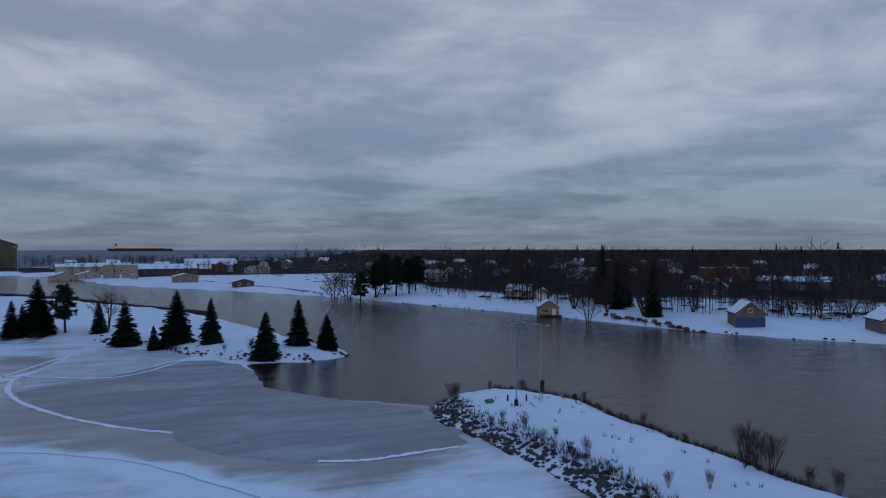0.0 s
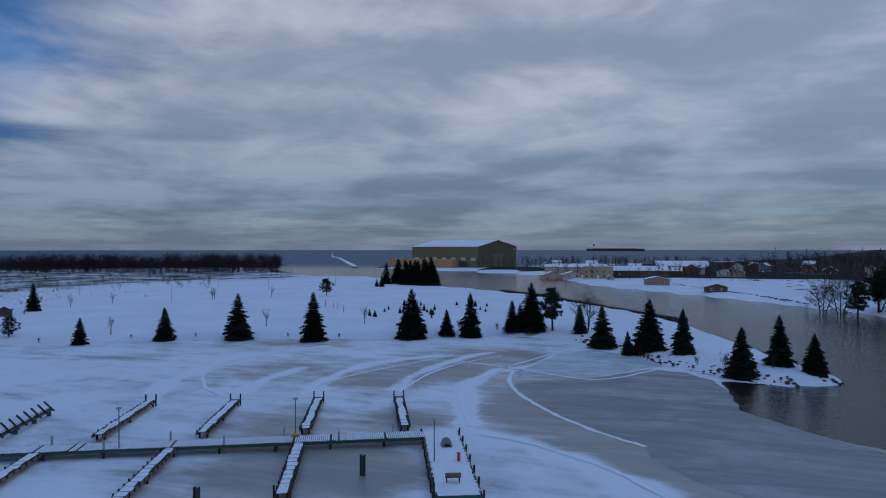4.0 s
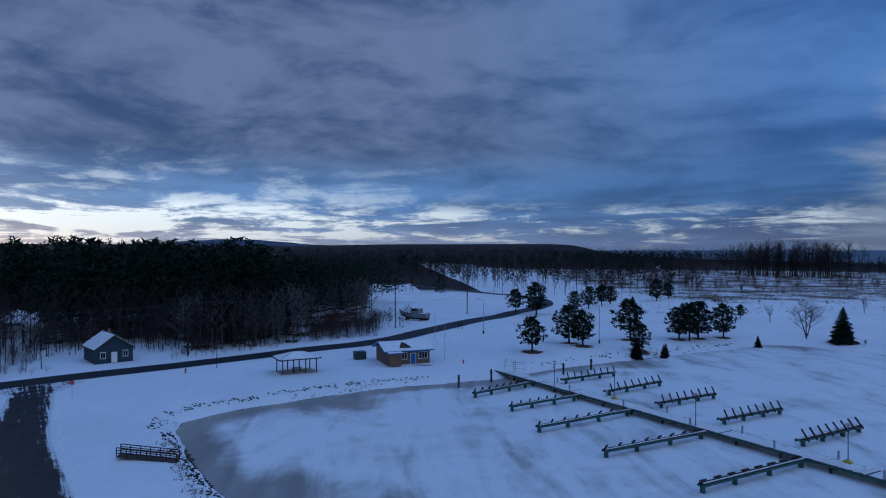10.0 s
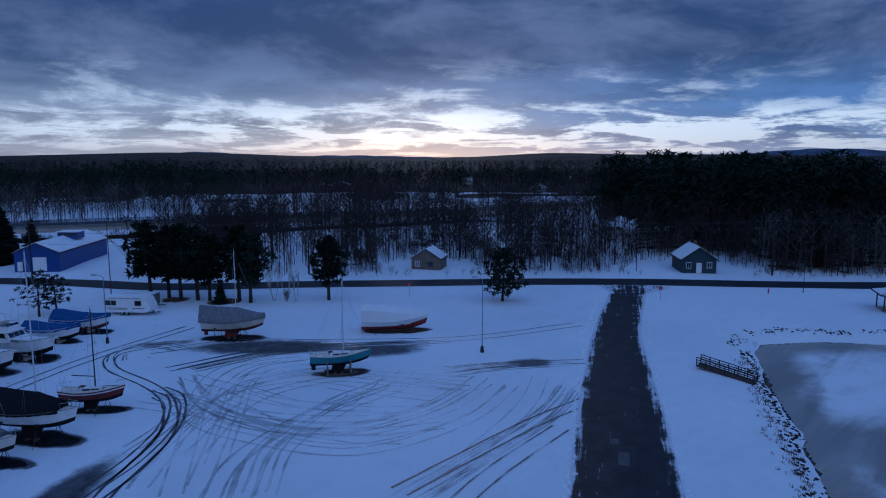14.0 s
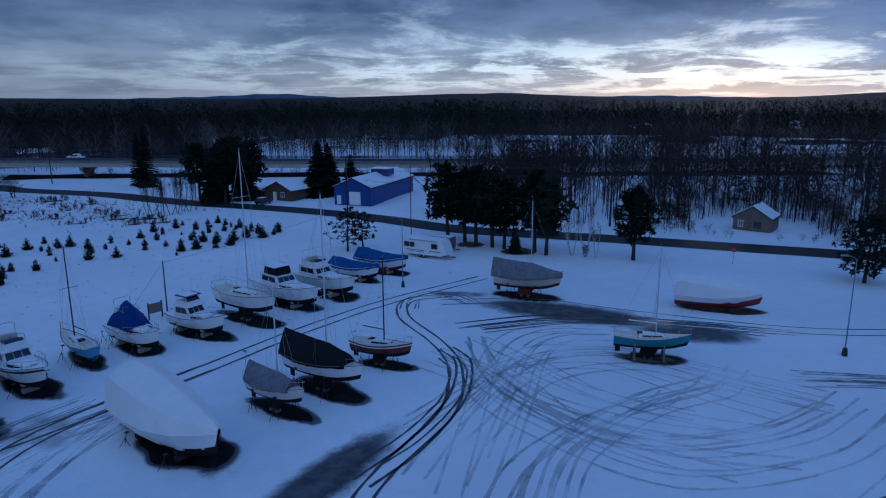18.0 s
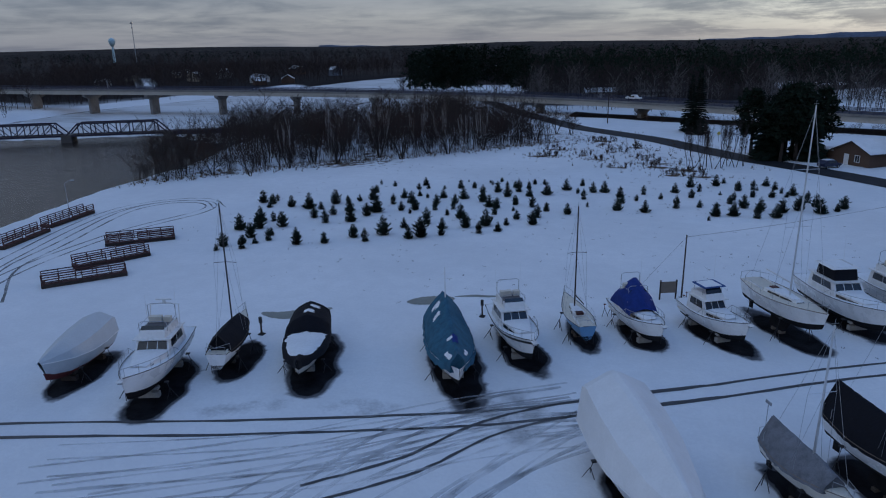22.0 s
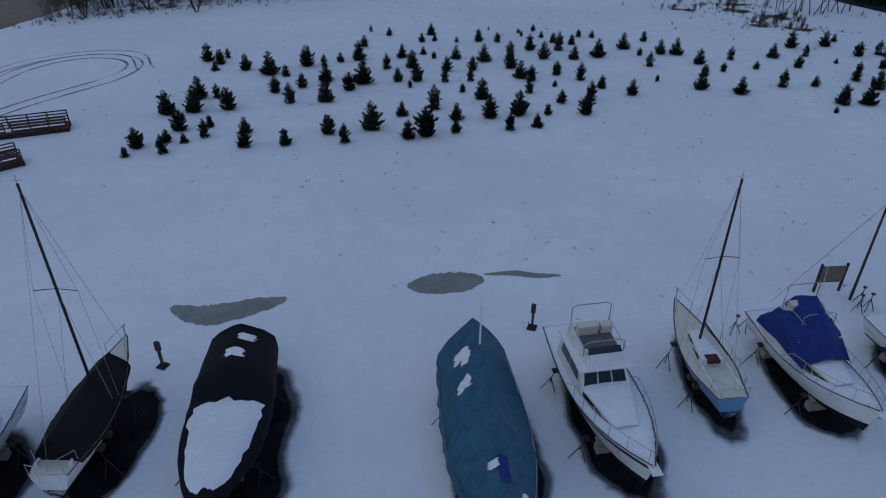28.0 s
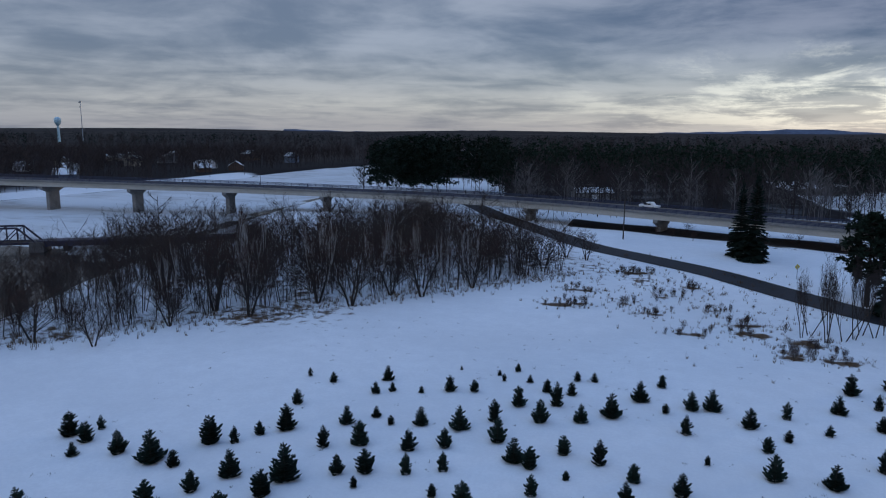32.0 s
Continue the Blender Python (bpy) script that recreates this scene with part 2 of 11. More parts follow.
GRASS = mat("dead_grass", (0.13, 0.085, 0.05), 0.9, scale=2.0, vary=0.35, bump=0.0, spec=0.08)


def cloth(name, col, rough=0.8, scale=2.0, vary=0.28, crinkle=0.5):
    """Boat cover: creased tarpaulin with paler worn folds."""
    m = mat(name, col, rough, scale=scale, vary=vary, bump=0.0, spec=0.2)
    g = Nodes(m.node_tree)
    b = m.node_tree.nodes["Principled BSDF"]
    co = g.add("TexCoord").outputs["Object"]
    w = g.noise(co, 1.6, 3.0, 0.5, 1.5)
    u = g.add("Bump")
    u.inputs["Strength"].default_value, u.inputs["Distance"].default_value = crinkle, 0.09
    g.put(w, u.inputs["Height"])
    g.put(u.outputs[0], b.inputs["Normal"])
    return m


TARP_TEAL = cloth("teal_tarpaulin", (0.034, 0.115, 0.185))
TARP_NAVY = cloth("black_navy_canvas", (0.007, 0.008, 0.013))
TARP_BLUE = cloth("blue_canvas", (0.015, 0.038, 0.20))
TARP_MID = cloth("mid_blue_canvas", (0.03, 0.08, 0.24))
TARP_GREY = cloth("grey_canvas", (0.17, 0.18, 0.205))
WRAP = cloth("white_shrink_wrap", (0.74, 0.76, 0.79), 0.42, 0.8, 0.05, 0.10)
WRAP_GREY = cloth("pale_shrink_wrap", (0.52, 0.56, 0.60), 0.45, 0.8, 0.06, 0.12)


# ---- geometry helpers ----
class Geo:
    """Collects vertices and faces for one mesh."""

    def __init__(self):
        self.v, self.f = [], []

    def poly(self, *pts):
        k = len(self.v)
        self.v += [tuple(p) for p in pts]
        self.f.append(tuple(range(k, k + len(pts))))
        return self

    def box(self, cx, cy, cz, sx, sy, sz, rz=0.0, m=None, taper=1.0):
        """A box centred at cx, cy with its base at cz."""
        k, c, s = len(self.v), math.cos(radians(rz)), math.sin(radians(rz))
        for z, w in ((0, 1.0), (sz, taper)):
            for x, y in ((-1, -1), (1, -1), (1, 1), (-1, 1)):
                px, py = x * sx / 2 * w, y * sy / 2 * w
                p = Vector((cx + px * c - py * s, cy + px * s + py * c, cz + z))
                self.v.append(tuple(m @ p) if m else tuple(p))
        self.f += [tuple(k + i for i in q) for q in ((3, 2, 1, 0), (4, 5, 6, 7), (0, 1, 5, 4), (1, 2, 6, 5), (2, 3, 7, 6), (3, 0, 4, 7))]
        return self

    def beam(self, a, b, w, h):
        """A square bar from a to b."""
        a, b = Vector(a), Vector(b)
        d = (b - a).normalized()
        side = d.cross(Vector((0, 0, 1)))
        side = side.normalized() if side.length > 1e-4 else Vector((1, 0, 0))
        up = side.cross(d)
        k = len(self.v)
        for p in (a, b):
            for i, j in ((-1, -1), (1, -1), (1, 1), (-1, 1)):
                self.v.append(tuple(p + side * (w / 2 * i) + up * (h / 2 * j)))
        self.f += [tuple(k + i for i in q) for q in ((3, 2, 1, 0), (4, 5, 6, 7), (0, 1, 5, 4), (1, 2, 6, 5), (2, 3, 7, 6), (3, 0, 4, 7))]
        return self

    def tube(self, pts, r, n=6, caps=True):
        """A round tube along points; r is one radius or one a point."""
        pts = [Vector(p) for p in pts]
        rs = r if isinstance(r, (list, tuple)) else [r] * len(pts)
        k = len(self.v)
        for i, p in enumerate(pts):
            d = (pts[min(i + 1, len(pts) - 1)] - pts[max(i - 1, 0)]).normalized()
            a = d.cross(Vector((0, 0, 1)))
            a = a.normalized() if a.length > 1e-3 else Vector((1, 0, 0))
            b = d.cross(a)
            for j in range(n):
                t = 2 * math.pi * j / n
                self.v.append(tuple(p + (a * math.cos(t) + b * math.sin(t)) * rs[i]))
        for i in range(len(pts) - 1):
            for j in range(n):
                j2 = (j + 1) % n
                self.f.append((k + i * n + j, k + i * n + j2, k + (i + 1) * n + j2, k + (i + 1) * n + j))
        if caps:
            self.f.append(tuple(k + j for j in range(n))[::-1])
            self.f.append(tuple(k + (len(pts) - 1) * n + j for j in range(n)))
        return self

    def loft(self, rings, closed=True, caps=False):
        """A skin over rings of equally many points."""
        k, n = len(self.v), len(rings[0])
        for ring in rings:
            self.v += [tuple(p) for p in ring]
        for i in range(len(rings) - 1):
            for j in range(n if closed else n - 1):
                j2 = (j + 1) % n
                self.f.append((k + i * n + j, k + i * n + j2, k + (i + 1) * n + j2, k + (i + 1) * n + j))
        if caps:
            self.f.append(tuple(k + j for j in range(n))[::-1])
            self.f.append(tuple(k + (len(rings) - 1) * n + j for j in range(n)))
        return self

    def strip(self, left, right):
        k = len(self.v)
        for a, b in zip(left, right):
            self.v += [tuple(a), tuple(b)]
        for i in range(len(left) - 1):
            self.f.append((k + 2 * i, k + 2 * i + 1, k + 2 * i + 3, k + 2 * i + 2))
        return self

    def mesh(self, name, material, smooth=False):
        me = bpy.data.meshes.new(name)
        me.from_pydata(self.v, [], self.f)
        me.materials.append(material)
        if smooth:
            me.polygons.foreach_set("use_smooth", [True] * len(me.polygons))
        me.update()
        return me


def part(name, geo, material, parent, label="", smooth=False, at=None):
    """Links a Geo (or a ready mesh) as ONE mesh object under a thing or a part."""
    me = geo if isinstance(geo, bpy.types.Mesh) else geo.mesh(name, material, smooth)
    ob = new(name, me)
    ob.parent = parent
    if at is not None:
        ob.matrix_basis = at
    if label:
        ob["label"] = label
    return ob


def thing(name, m, label, category, group="", kind=""):
    """An Empty at the base of a thing, to parent its parts."""
    ob = new(name)
    ob.matrix_basis = m
    return tagged(ob, label, category, group, kind)


def solid(name, geo, material, label, category, m=None, group="", kind="", smooth=False):
    """A thing that is one mesh."""
    ob = new(name, geo.mesh(name, material, smooth))
    if m is not None:
        ob.matrix_basis = m
    return tagged(ob, label, category, group, kind)


def setting(name, geo, material, label="", category="", smooth=False):
    return solid(name, geo, material, label, category, kind="structure", smooth=smooth)


def along(line, step):
    """Points at even steps along a broken line, with the way at each."""
    line = [Vector((*p, 0)) if len(p) == 2 else Vector(p) for p in line]
    out = []
    for a, b in zip(line, line[1:]):
        n = max(1, int(round((b - a).length / step)))
        out += [(a.lerp(b, i / n), (b - a).normalized()) for i in range(n)]
    out.append((line[-1], (line[-1] - line[-2]).normalized()))
    return out


def smooth_line(pts, per=6):
    """A rounded (Catmull-Rom) line through a few points."""
    p = [Vector((*q, 0)) if len(q) == 2 else Vector(q) for q in pts]
    p = [p[0] * 2 - p[1], *p, p[-1] * 2 - p[-2]]
    out = []
    for a, b, c, d in zip(p, p[1:], p[2:], p[3:]):
        for i in range(per):
            t = i / per
            out.append(0.5 * (2 * b + (c - a) * t + (2 * a - 5 * b + 4 * c - d) * t * t + (3 * b - a - 3 * c + d) * t ** 3))
    out.append(p[-2])
    return out


# ---- trees, built from triangles ----
class Tris:
    """Vertices and triangles of a plant part, in numpy form for copying."""

    def __init__(self):
        self.v, self.f = [], []

    def tri(self, a, b, c):
        k = len(self.v)
        self.v += [tuple(a), tuple(b), tuple(c)]
        self.f.append((k, k + 1, k + 2))

    def limb(self, a, b, ra, rb, n=3):
        a, b = Vector(a), Vector(b)
        d = (b - a).normalized()
        s = d.cross(Vector((0.3, 0.2, 1))).normalized()
        u = d.cross(s)
        k = len(self.v)
        for p, r in ((a, ra), (b, rb)):
            for j in range(n):
                t = 2 * math.pi * j / n
                self.v.append(tuple(p + (s * math.cos(t) + u * math.sin(t)) * r))
        for j in range(n):
            j2 = (j + 1) % n
            self.f += [(k + j, k + j2, k + n + j2), (k + j, k + n + j2, k + n + j)]

    def mesh(self, name, material):
        me = bpy.data.meshes.new(name)
        me.from_pydata(self.v, [], self.f)
        me.materials.append(material)
        me.update()
        return me


def spruce_crown(h, r, rnd, levels=16, per=9, skirt=0.06, droop=0.35, tufts=5, taper=0.85, wide=0.34, jag=(0.78, 1.12)):
    """Whorls of drooping boughs, each a spray of needle blades, with an uneven outline."""
    t = Tris()
    for i in range(levels):
        q = i / (levels - 1)
        z = h * (skirt + (1 - skirt) * q ** 0.92)
        reach = r * (1 - q) ** taper * rnd.uniform(*jag) + 0.02 * h
        for j in range(max(4, int(per * (1 - 0.5 * q)))):
            a = 2 * math.pi * (j + rnd.random()) / max(4, int(per * (1 - 0.5 * q))) + i
            L = reach * rnd.uniform(0.7, 1.15)
            d, s = Vector((math.cos(a), math.sin(a), 0)), Vector((-math.sin(a), math.cos(a), 0))
            base = Vector((0, 0, z))
            fall = droop * rnd.uniform(0.6, 1.2) * (1 - 0.7 * q)
            w = L * wide
            for k in range(tufts):
                u = (k + 0.3) / tufts
                c = base + d * (L * u) + Vector((0, 0, -fall * L * u * u + 0.06 * h * q * u))
                tip = base + d * (L * min(1.08, u + 0.45)) + Vector((0, 0, -fall * L * (u + 0.4) ** 2 * 0.75 + 0.06 * h * q * u))
                for sg in (-1, 1):
                    t.tri(c - d * 0.10 * L, tip + s * sg * w * rnd.uniform(0.1, 0.6), c + s * sg * w * rnd.uniform(0.8, 1.4) + Vector((0, 0, -0.05 * L - 0.02 * h * rnd.random())))
                t.tri(c + s * 0.10 * L, tip, c - s * 0.10 * L + Vector((0, 0, -0.10 * L)))
    for k in range(4):
        a = k * math.pi / 2
        t.tri((0, 0, h * 1.04), (math.cos(a) * 0.02 * h, math.sin(a) * 0.02 * h, h * 0.93), (math.cos(a + 1.6) * 0.02 * h, math.sin(a + 1.6) * 0.02 * h, h * 0.93))
    return t


def clump(t, c, r, rnd, n):
    """A tuft of needle blades round a twig end."""
    for _ in range(n):
        d = Vector((rnd.gauss(0, 1), rnd.gauss(0, 1), rnd.gauss(0, 0.7))).normalized()
        s = d.cross(Vector((rnd.gauss(0, 1), rnd.gauss(0, 1), 1))).normalized()
        p = Vector(c) + d * r * rnd.uniform(0.0, 0.45)
        q = Vector(c) + d * r * rnd.uniform(0.75, 1.25)
        w = r * rnd.uniform(0.16, 0.30)
        t.tri(p + s * w, q, p - s * w)


def pine_tree(h, r, rnd, base=0.22, clumps=70, blades=26, top=1.0):
    """Trunk with limbs, and a rounded open crown of needle tufts. Returns trunk and crown."""
    trunk, crown = Tris(), Tris()
    lean = Vector((rnd.uniform(-0.04, 0.04), rnd.uniform(-0.04, 0.04), 1))
    n = 6
    for i in range(n):
        a, b = i / n, (i + 1) / n
        trunk.limb(lean * h * 0.95 * a, lean * h * 0.95 * b, h * 0.026 * (1.05 - a), h * 0.026 * (1.05 - b), 7)
    for i in range(clumps):
        q = base + (1 - base) * ((i + rnd.random()) / clumps)
        u = (q - base) / (1 - base)
        width = r * (math.sin(math.pi * min(1, 0.16 + 0.80 * u)) ** 0.7) * top
        a = i * 2.399 + rnd.uniform(-0.3, 0.3)
        L = width * rnd.uniform(0.30, 1.25)
        root = lean * h * q * 0.93
        end = root + Vector((math.cos(a) * L, math.sin(a) * L, h * 0.05 * rnd.uniform(-0.4, 1.0)))
        trunk.limb(root, end, h * 0.006, h * 0.003, 3)
        clump(crown, end, h * 0.068 * rnd.uniform(0.7, 1.3), rnd, blades)
        if L > 0.5 * width:
            clump(crown, root.lerp(end, 0.6), h * 0.058 * rnd.uniform(0.7, 1.2), rnd, blades // 2)
    return trunk, crown


def bare_tree(h, r, rnd, stems=1, forks=(5, 4, 4), thick=0.022, lift=0.55, first=0.22, sides=5, twig_w=0.0016):
    """A leafless tree: trunk, limbs, branches and fine twigs. Returns wood and twigs."""
    wood, twig = Tris(), Tris()

    def grow(a, d, L, rad, level):
        segs = 3 if level == 0 else 2
        p, nodes = Vector(a), [Vector(a)]
        for i in range(segs):
            d = (d + Vector((rnd.gauss(0, 0.09), rnd.gauss(0, 0.09), 0.06))).normalized()
            q = p + d * L / segs
            k0, k1 = 1 - i / segs * 0.6, 1 - (i + 1) / segs * 0.6
            wood.limb(p, q, rad * k0, rad * k1, sides if level == 0 else 3)
            p = q
            nodes.append(q)
        if level >= len(forks):
            for _ in range(3):
                e = p - d * L * rnd.uniform(0, 0.6)
                w = (d + Vector((rnd.gauss(0, 0.45), rnd.gauss(0, 0.45), rnd.gauss(0.1, 0.3)))).normalized()
                s = w.cross(Vector((rnd.gauss(0, 1), rnd.gauss(0, 1), 0.3))).normalized() * h * twig_w
                twig.tri(e - s, e + s, e + w * L * rnd.uniform(0.6, 1.1))
            return
        for j in range(forks[level]):
            u = first + (1 - first) * (j + rnd.random() * 0.8) / forks[level] if level == 0 else 0.35 + 0.65 * (j + rnd.random()) / forks[level]
            i = min(segs - 1, int(u * segs))
            root = nodes[i].lerp(nodes[i + 1], u * segs - i)
            a2 = rnd.uniform(0, 2 * math.pi)
            out = Vector((math.cos(a2), math.sin(a2), 0))
            way = (out * (1 - lift) * (r / h * 2.2) + Vector((0, 0, lift)) + d * 0.25).normalized()
            grow(root, way, L * rnd.uniform(0.5, 0.72) * (1.05 - 0.35 * u), rad * 0.5 * (1.1 - 0.5 * u), level + 1)

    for s in range(stems):
        a = 2 * math.pi * s / stems + rnd.random()
        tilt = 0.0 if stems == 1 else rnd.uniform(0.12, 0.4)
        d = Vector((math.cos(a) * tilt, math.sin(a) * tilt, 1)).normalized()
        grow((math.cos(a) * 0.02 * h * (stems > 1), math.sin(a) * 0.02 * h * (stems > 1), -0.1), d, h * 0.62 * rnd.uniform(0.85, 1.1), h * thick / (1 if stems == 1 else 1.5), 0)
    return wood, twig


def planted(name, sets, place, label, category, group="", size=1.0, turn=None, names=("trunk", "crown")):
    """A tree as a thing with its parts; sets is a list of (mesh, ...) variants picked in turn."""
    ob = thing(name, Matrix.Translation(place) @ Matrix.Rotation(turn if turn is not None else random.uniform(0, 6.28), 4, "Z") @ Matrix.Scale(size, 4), label, category, group)
    for part_name, me in zip(names, sets):
        part(part_name, me, None, ob)
    return ob


def scatter(name, kinds, places, material, label, category, smooth=False):
    """Many far plants in one object of kind stuff. kinds: Tris; places: (x, y, z, size, turn)."""
    vs, fs, off = [], [], 0
    arrays = [(np.array(k.v, np.float32), np.array(k.f, np.int32)) for k in kinds]
    for i, (x, y, z, size, turn) in enumerate(places):
        v, f = arrays[i % len(arrays)]
        c, s = math.cos(turn), math.sin(turn)
        p = np.empty_like(v)
        p[:, 0] = (v[:, 0] * c - v[:, 1] * s) * size + x
        p[:, 1] = (v[:, 0] * s + v[:, 1] * c) * size + y
        p[:, 2] = v[:, 2] * size + z
        vs.append(p)
        fs.append(f + off)
        off += len(v)
    if not vs:
        return None
    v, f = np.concatenate(vs), np.concatenate(fs)
    me = bpy.data.meshes.new(name)
    me.vertices.add(len(v))
    me.vertices.foreach_set("co", v.ravel())
    me.loops.add(len(f) * 3)
    me.loops.foreach_set("vertex_index", f.ravel())
    me.polygons.add(len(f))
    me.polygons.foreach_set("loop_start", np.arange(0, len(f) * 3, 3, dtype=np.int32))
    me.materials.append(material)
    me.update(calc_edges=True)
    return tagged(new(name, me), label, category, kind="stuff")


# ---- site plan: drawn in plan units of SC metres ----
SC = 1.15


def site(x, y):
    return x * SC, y * SC


def spot(x, y, turn=0.0, dz=0.0):
    """The pose of a thing that stands on the ground at a place of the plan."""
    X, Y = site(x, y)
    return pose(X, Y, gz(X, Y) + dz, 0, 0, turn)


# each boat's place on the plan, turn and size (length, beam): the bare, shade-darkened patch under it follows these
BERTH = {
    "pale_wrap": (-31.7, 44.6, -165, 7.3, 3.0), "cruiser": (-25.1, 44.8, -158, 9.3, 3.4), "black_sail": (-22.66, 49.48, 20, 7.6, 2.5),
    "black_cover": (-17.6, 51.0, -155, 9.6, 3.6), "teal": (-7.8, 53.4, -154, 10.6, 3.8), "fly": (-4.3, 57.4, -150, 8.8, 3.1),
    "blue_sail": (-0.6, 61.3, 26, 6.6, 2.3), "canvas": (3.8, 62.6, -150, 7.4, 2.8), "express": (9.1, 64.4, -146, 7.3, 2.9),
    "big_sail": (13.8, 66.6, -151, 9.2, 3.1), "trawler": (18.6, 70.4, -156, 10.8, 3.6), "sedan": (23.2, 72.6, -154, 10.2, 3.5),
    "blue_a": (28.2, 77.0, -150, 7.6, 2.8), "blue_b": (32.4, 79.2, -144, 7.6, 2.9), "big_wrap": (5.8, 42.5, -152, 10.8, 4.4),
    "grey_small": (12.7, 45.0, -150, 6.1, 2.3), "navy": (16.6, 47.0, -148, 8.3, 3.0), "red_sail": (22.2, 50.0, -138, 6.0, 2.2),
    "grey_big": (43.3, 62.0, -136, 8.2, 3.1), "blue_hull": (43.2, 41.8, -128, 6.7, 2.4), "red_wrap": (58.8, 49.8, -133, 9.2, 3.3),
}
HULL_MELT_SHADE = [(x + 0.5, y - 0.1, L / 2 / SC * 1.0, B / 2 / SC * 1.06, turn) for x, y, turn, L, B in BERTH.values()]
ROAD = [(-80, 290), (-55, 243), (-38, 217), (-20, 190), (1, 170), (17.3, 149), (33, 132.5), (45, 116), (54, 100), (71, 84), (84, 71), (97, 58), (110, 43),
        (127, 20), (139, 5), (151, -11), (166, -23), (186, -36), (226, -64), (246, -73), (272, -74), (310, -58), (370, -30)]
DRIVE = [(-6, -16), (8, -9), (22, -1.5), (37, 6.8), (50, 13.8), (62, 20.2), (75, 27.0), (86, 32.0), (97, 36.6), (108, 41.2)]


# ---- ground: one sheet of land, with the basin, the river and the lake cut into it ----
BASIN = [(-30.2, -82), (-28.8, -75), (-29.9, -68.5), (-30.9, -61), (-31.5, -50), (-22, -40), (-4, -31), (16, -20), (34, -9), (46, -3.3), (61, 2.8), (70, 7.2),
         (77, 10.5), (83, 13.5), (88.5, 14), (93.6, 10.3), (100.2, 0.3), (106.3, -9.5), (109.5, -20), (113, -31), (120, -41), (126, -53), (130, -63), (136.5, -77),
         (143, -92), (147, -99), (144, -107), (131, -116), (112.5, -125.5), (95, -134), (83, -139), (70.7, -143), (57, -147), (43, -153), (29, -161), (12, -158),
         (1, -145), (-5.5, -132), (-12.8, -124), (-20, -118.3), (-25.5, -117.3), (-31.5, -122.4)]
RIVER = [(-31.5, -122.4), (-31, -129), (-27, -140), (-23, -157), (-14.5, -190), (-5, -218), (15, -246), (36, -282), (60, -309), (95, -340), (125, -380), (170, -425), (225, -440),
         (330, -560), (394, -711), (270, -640), (225, -600), (175, -558), (125, -540), (90, -514), (56, -470), (22, -370), (-25, -308), (-47.6, -274), (-66, -242), (-81, -204),
         (-92, -180), (-100, -157), (-105, -138), (-111, -123), (-119, -108), (-129, -96), (-150, 20), (-185, 110), (-205, 165), (-218, 215)]
RIVER_UP = [(-209, 300), (-206, 350), (-213, 387), (-212, 437), (-203, 488), (-190, 540), (-183, 540), (-163, 460), (-134, 375), (-130, 330), (-122, 280), (-117, 235), (-108, 190), (-98, 150), (-88, 120),
            (-86.5, 103), (-85.5, 95), (-82, 84), (-80, 76), (-72, 40), (-58, -10), (-48, -44), (-47.5, -60), (-47.4, -69), (-48, -76), (-45, -84), (-41, -87), (-34.6, -85.5), (-30.2, -82)]
LAKE = [(394, -711), (520, -800), (635, -760), (760, -710), (865, -640), (1000, -590), (1160, -530), (1290, -460), (1500, -520), (1900, -700), (5200, -1500), (5200, -5200), (-1500, -5200),
        (-700, -2600), (-260, -1250), (-60, -900), (60, -760), (110, -690), (200, -680), (270, -640)]
WATER_Z = -1.72


def signed(polys, x, y):
    """Distance to the water's edge: above 0 on land."""
    best = np.full(x.shape, 1e9)
    inside = np.zeros(x.shape, bool)
    for poly in polys:
        within = np.zeros(x.shape, bool)
        for (x0, y0), (x1, y1) in zip(poly, poly[1:] + poly[:1]):
            dx, dy = x1 - x0, y1 - y0
            t = np.clip(((x - x0) * dx + (y - y0) * dy) / (dx * dx + dy * dy + 1e-9), 0, 1)
            best = np.minimum(best, np.hypot(x - x0 - t * dx, y - y0 - t * dy))
            if dy:
                within ^= ((y0 > y) != (y1 > y)) & (x < (y - y0) / dy * dx + x0)
        inside |= within
    return np.where(inside, -best, best)


def wave(x, y, s, k=0):
    """A cheap smooth uneven field between -1 and 1."""
    return (np.sin(x / s + 1.3 * k + 1.7 * np.sin(y / s * 0.71 + k)) + np.sin(y / s * 1.13 + 2.1 * k + 1.4 * np.sin(x / s * 0.83 + 2 * k))) / 2


WATERS = [[site(*p) for p in poly] for poly in (BASIN, RIVER + RIVER_UP, LAKE)]


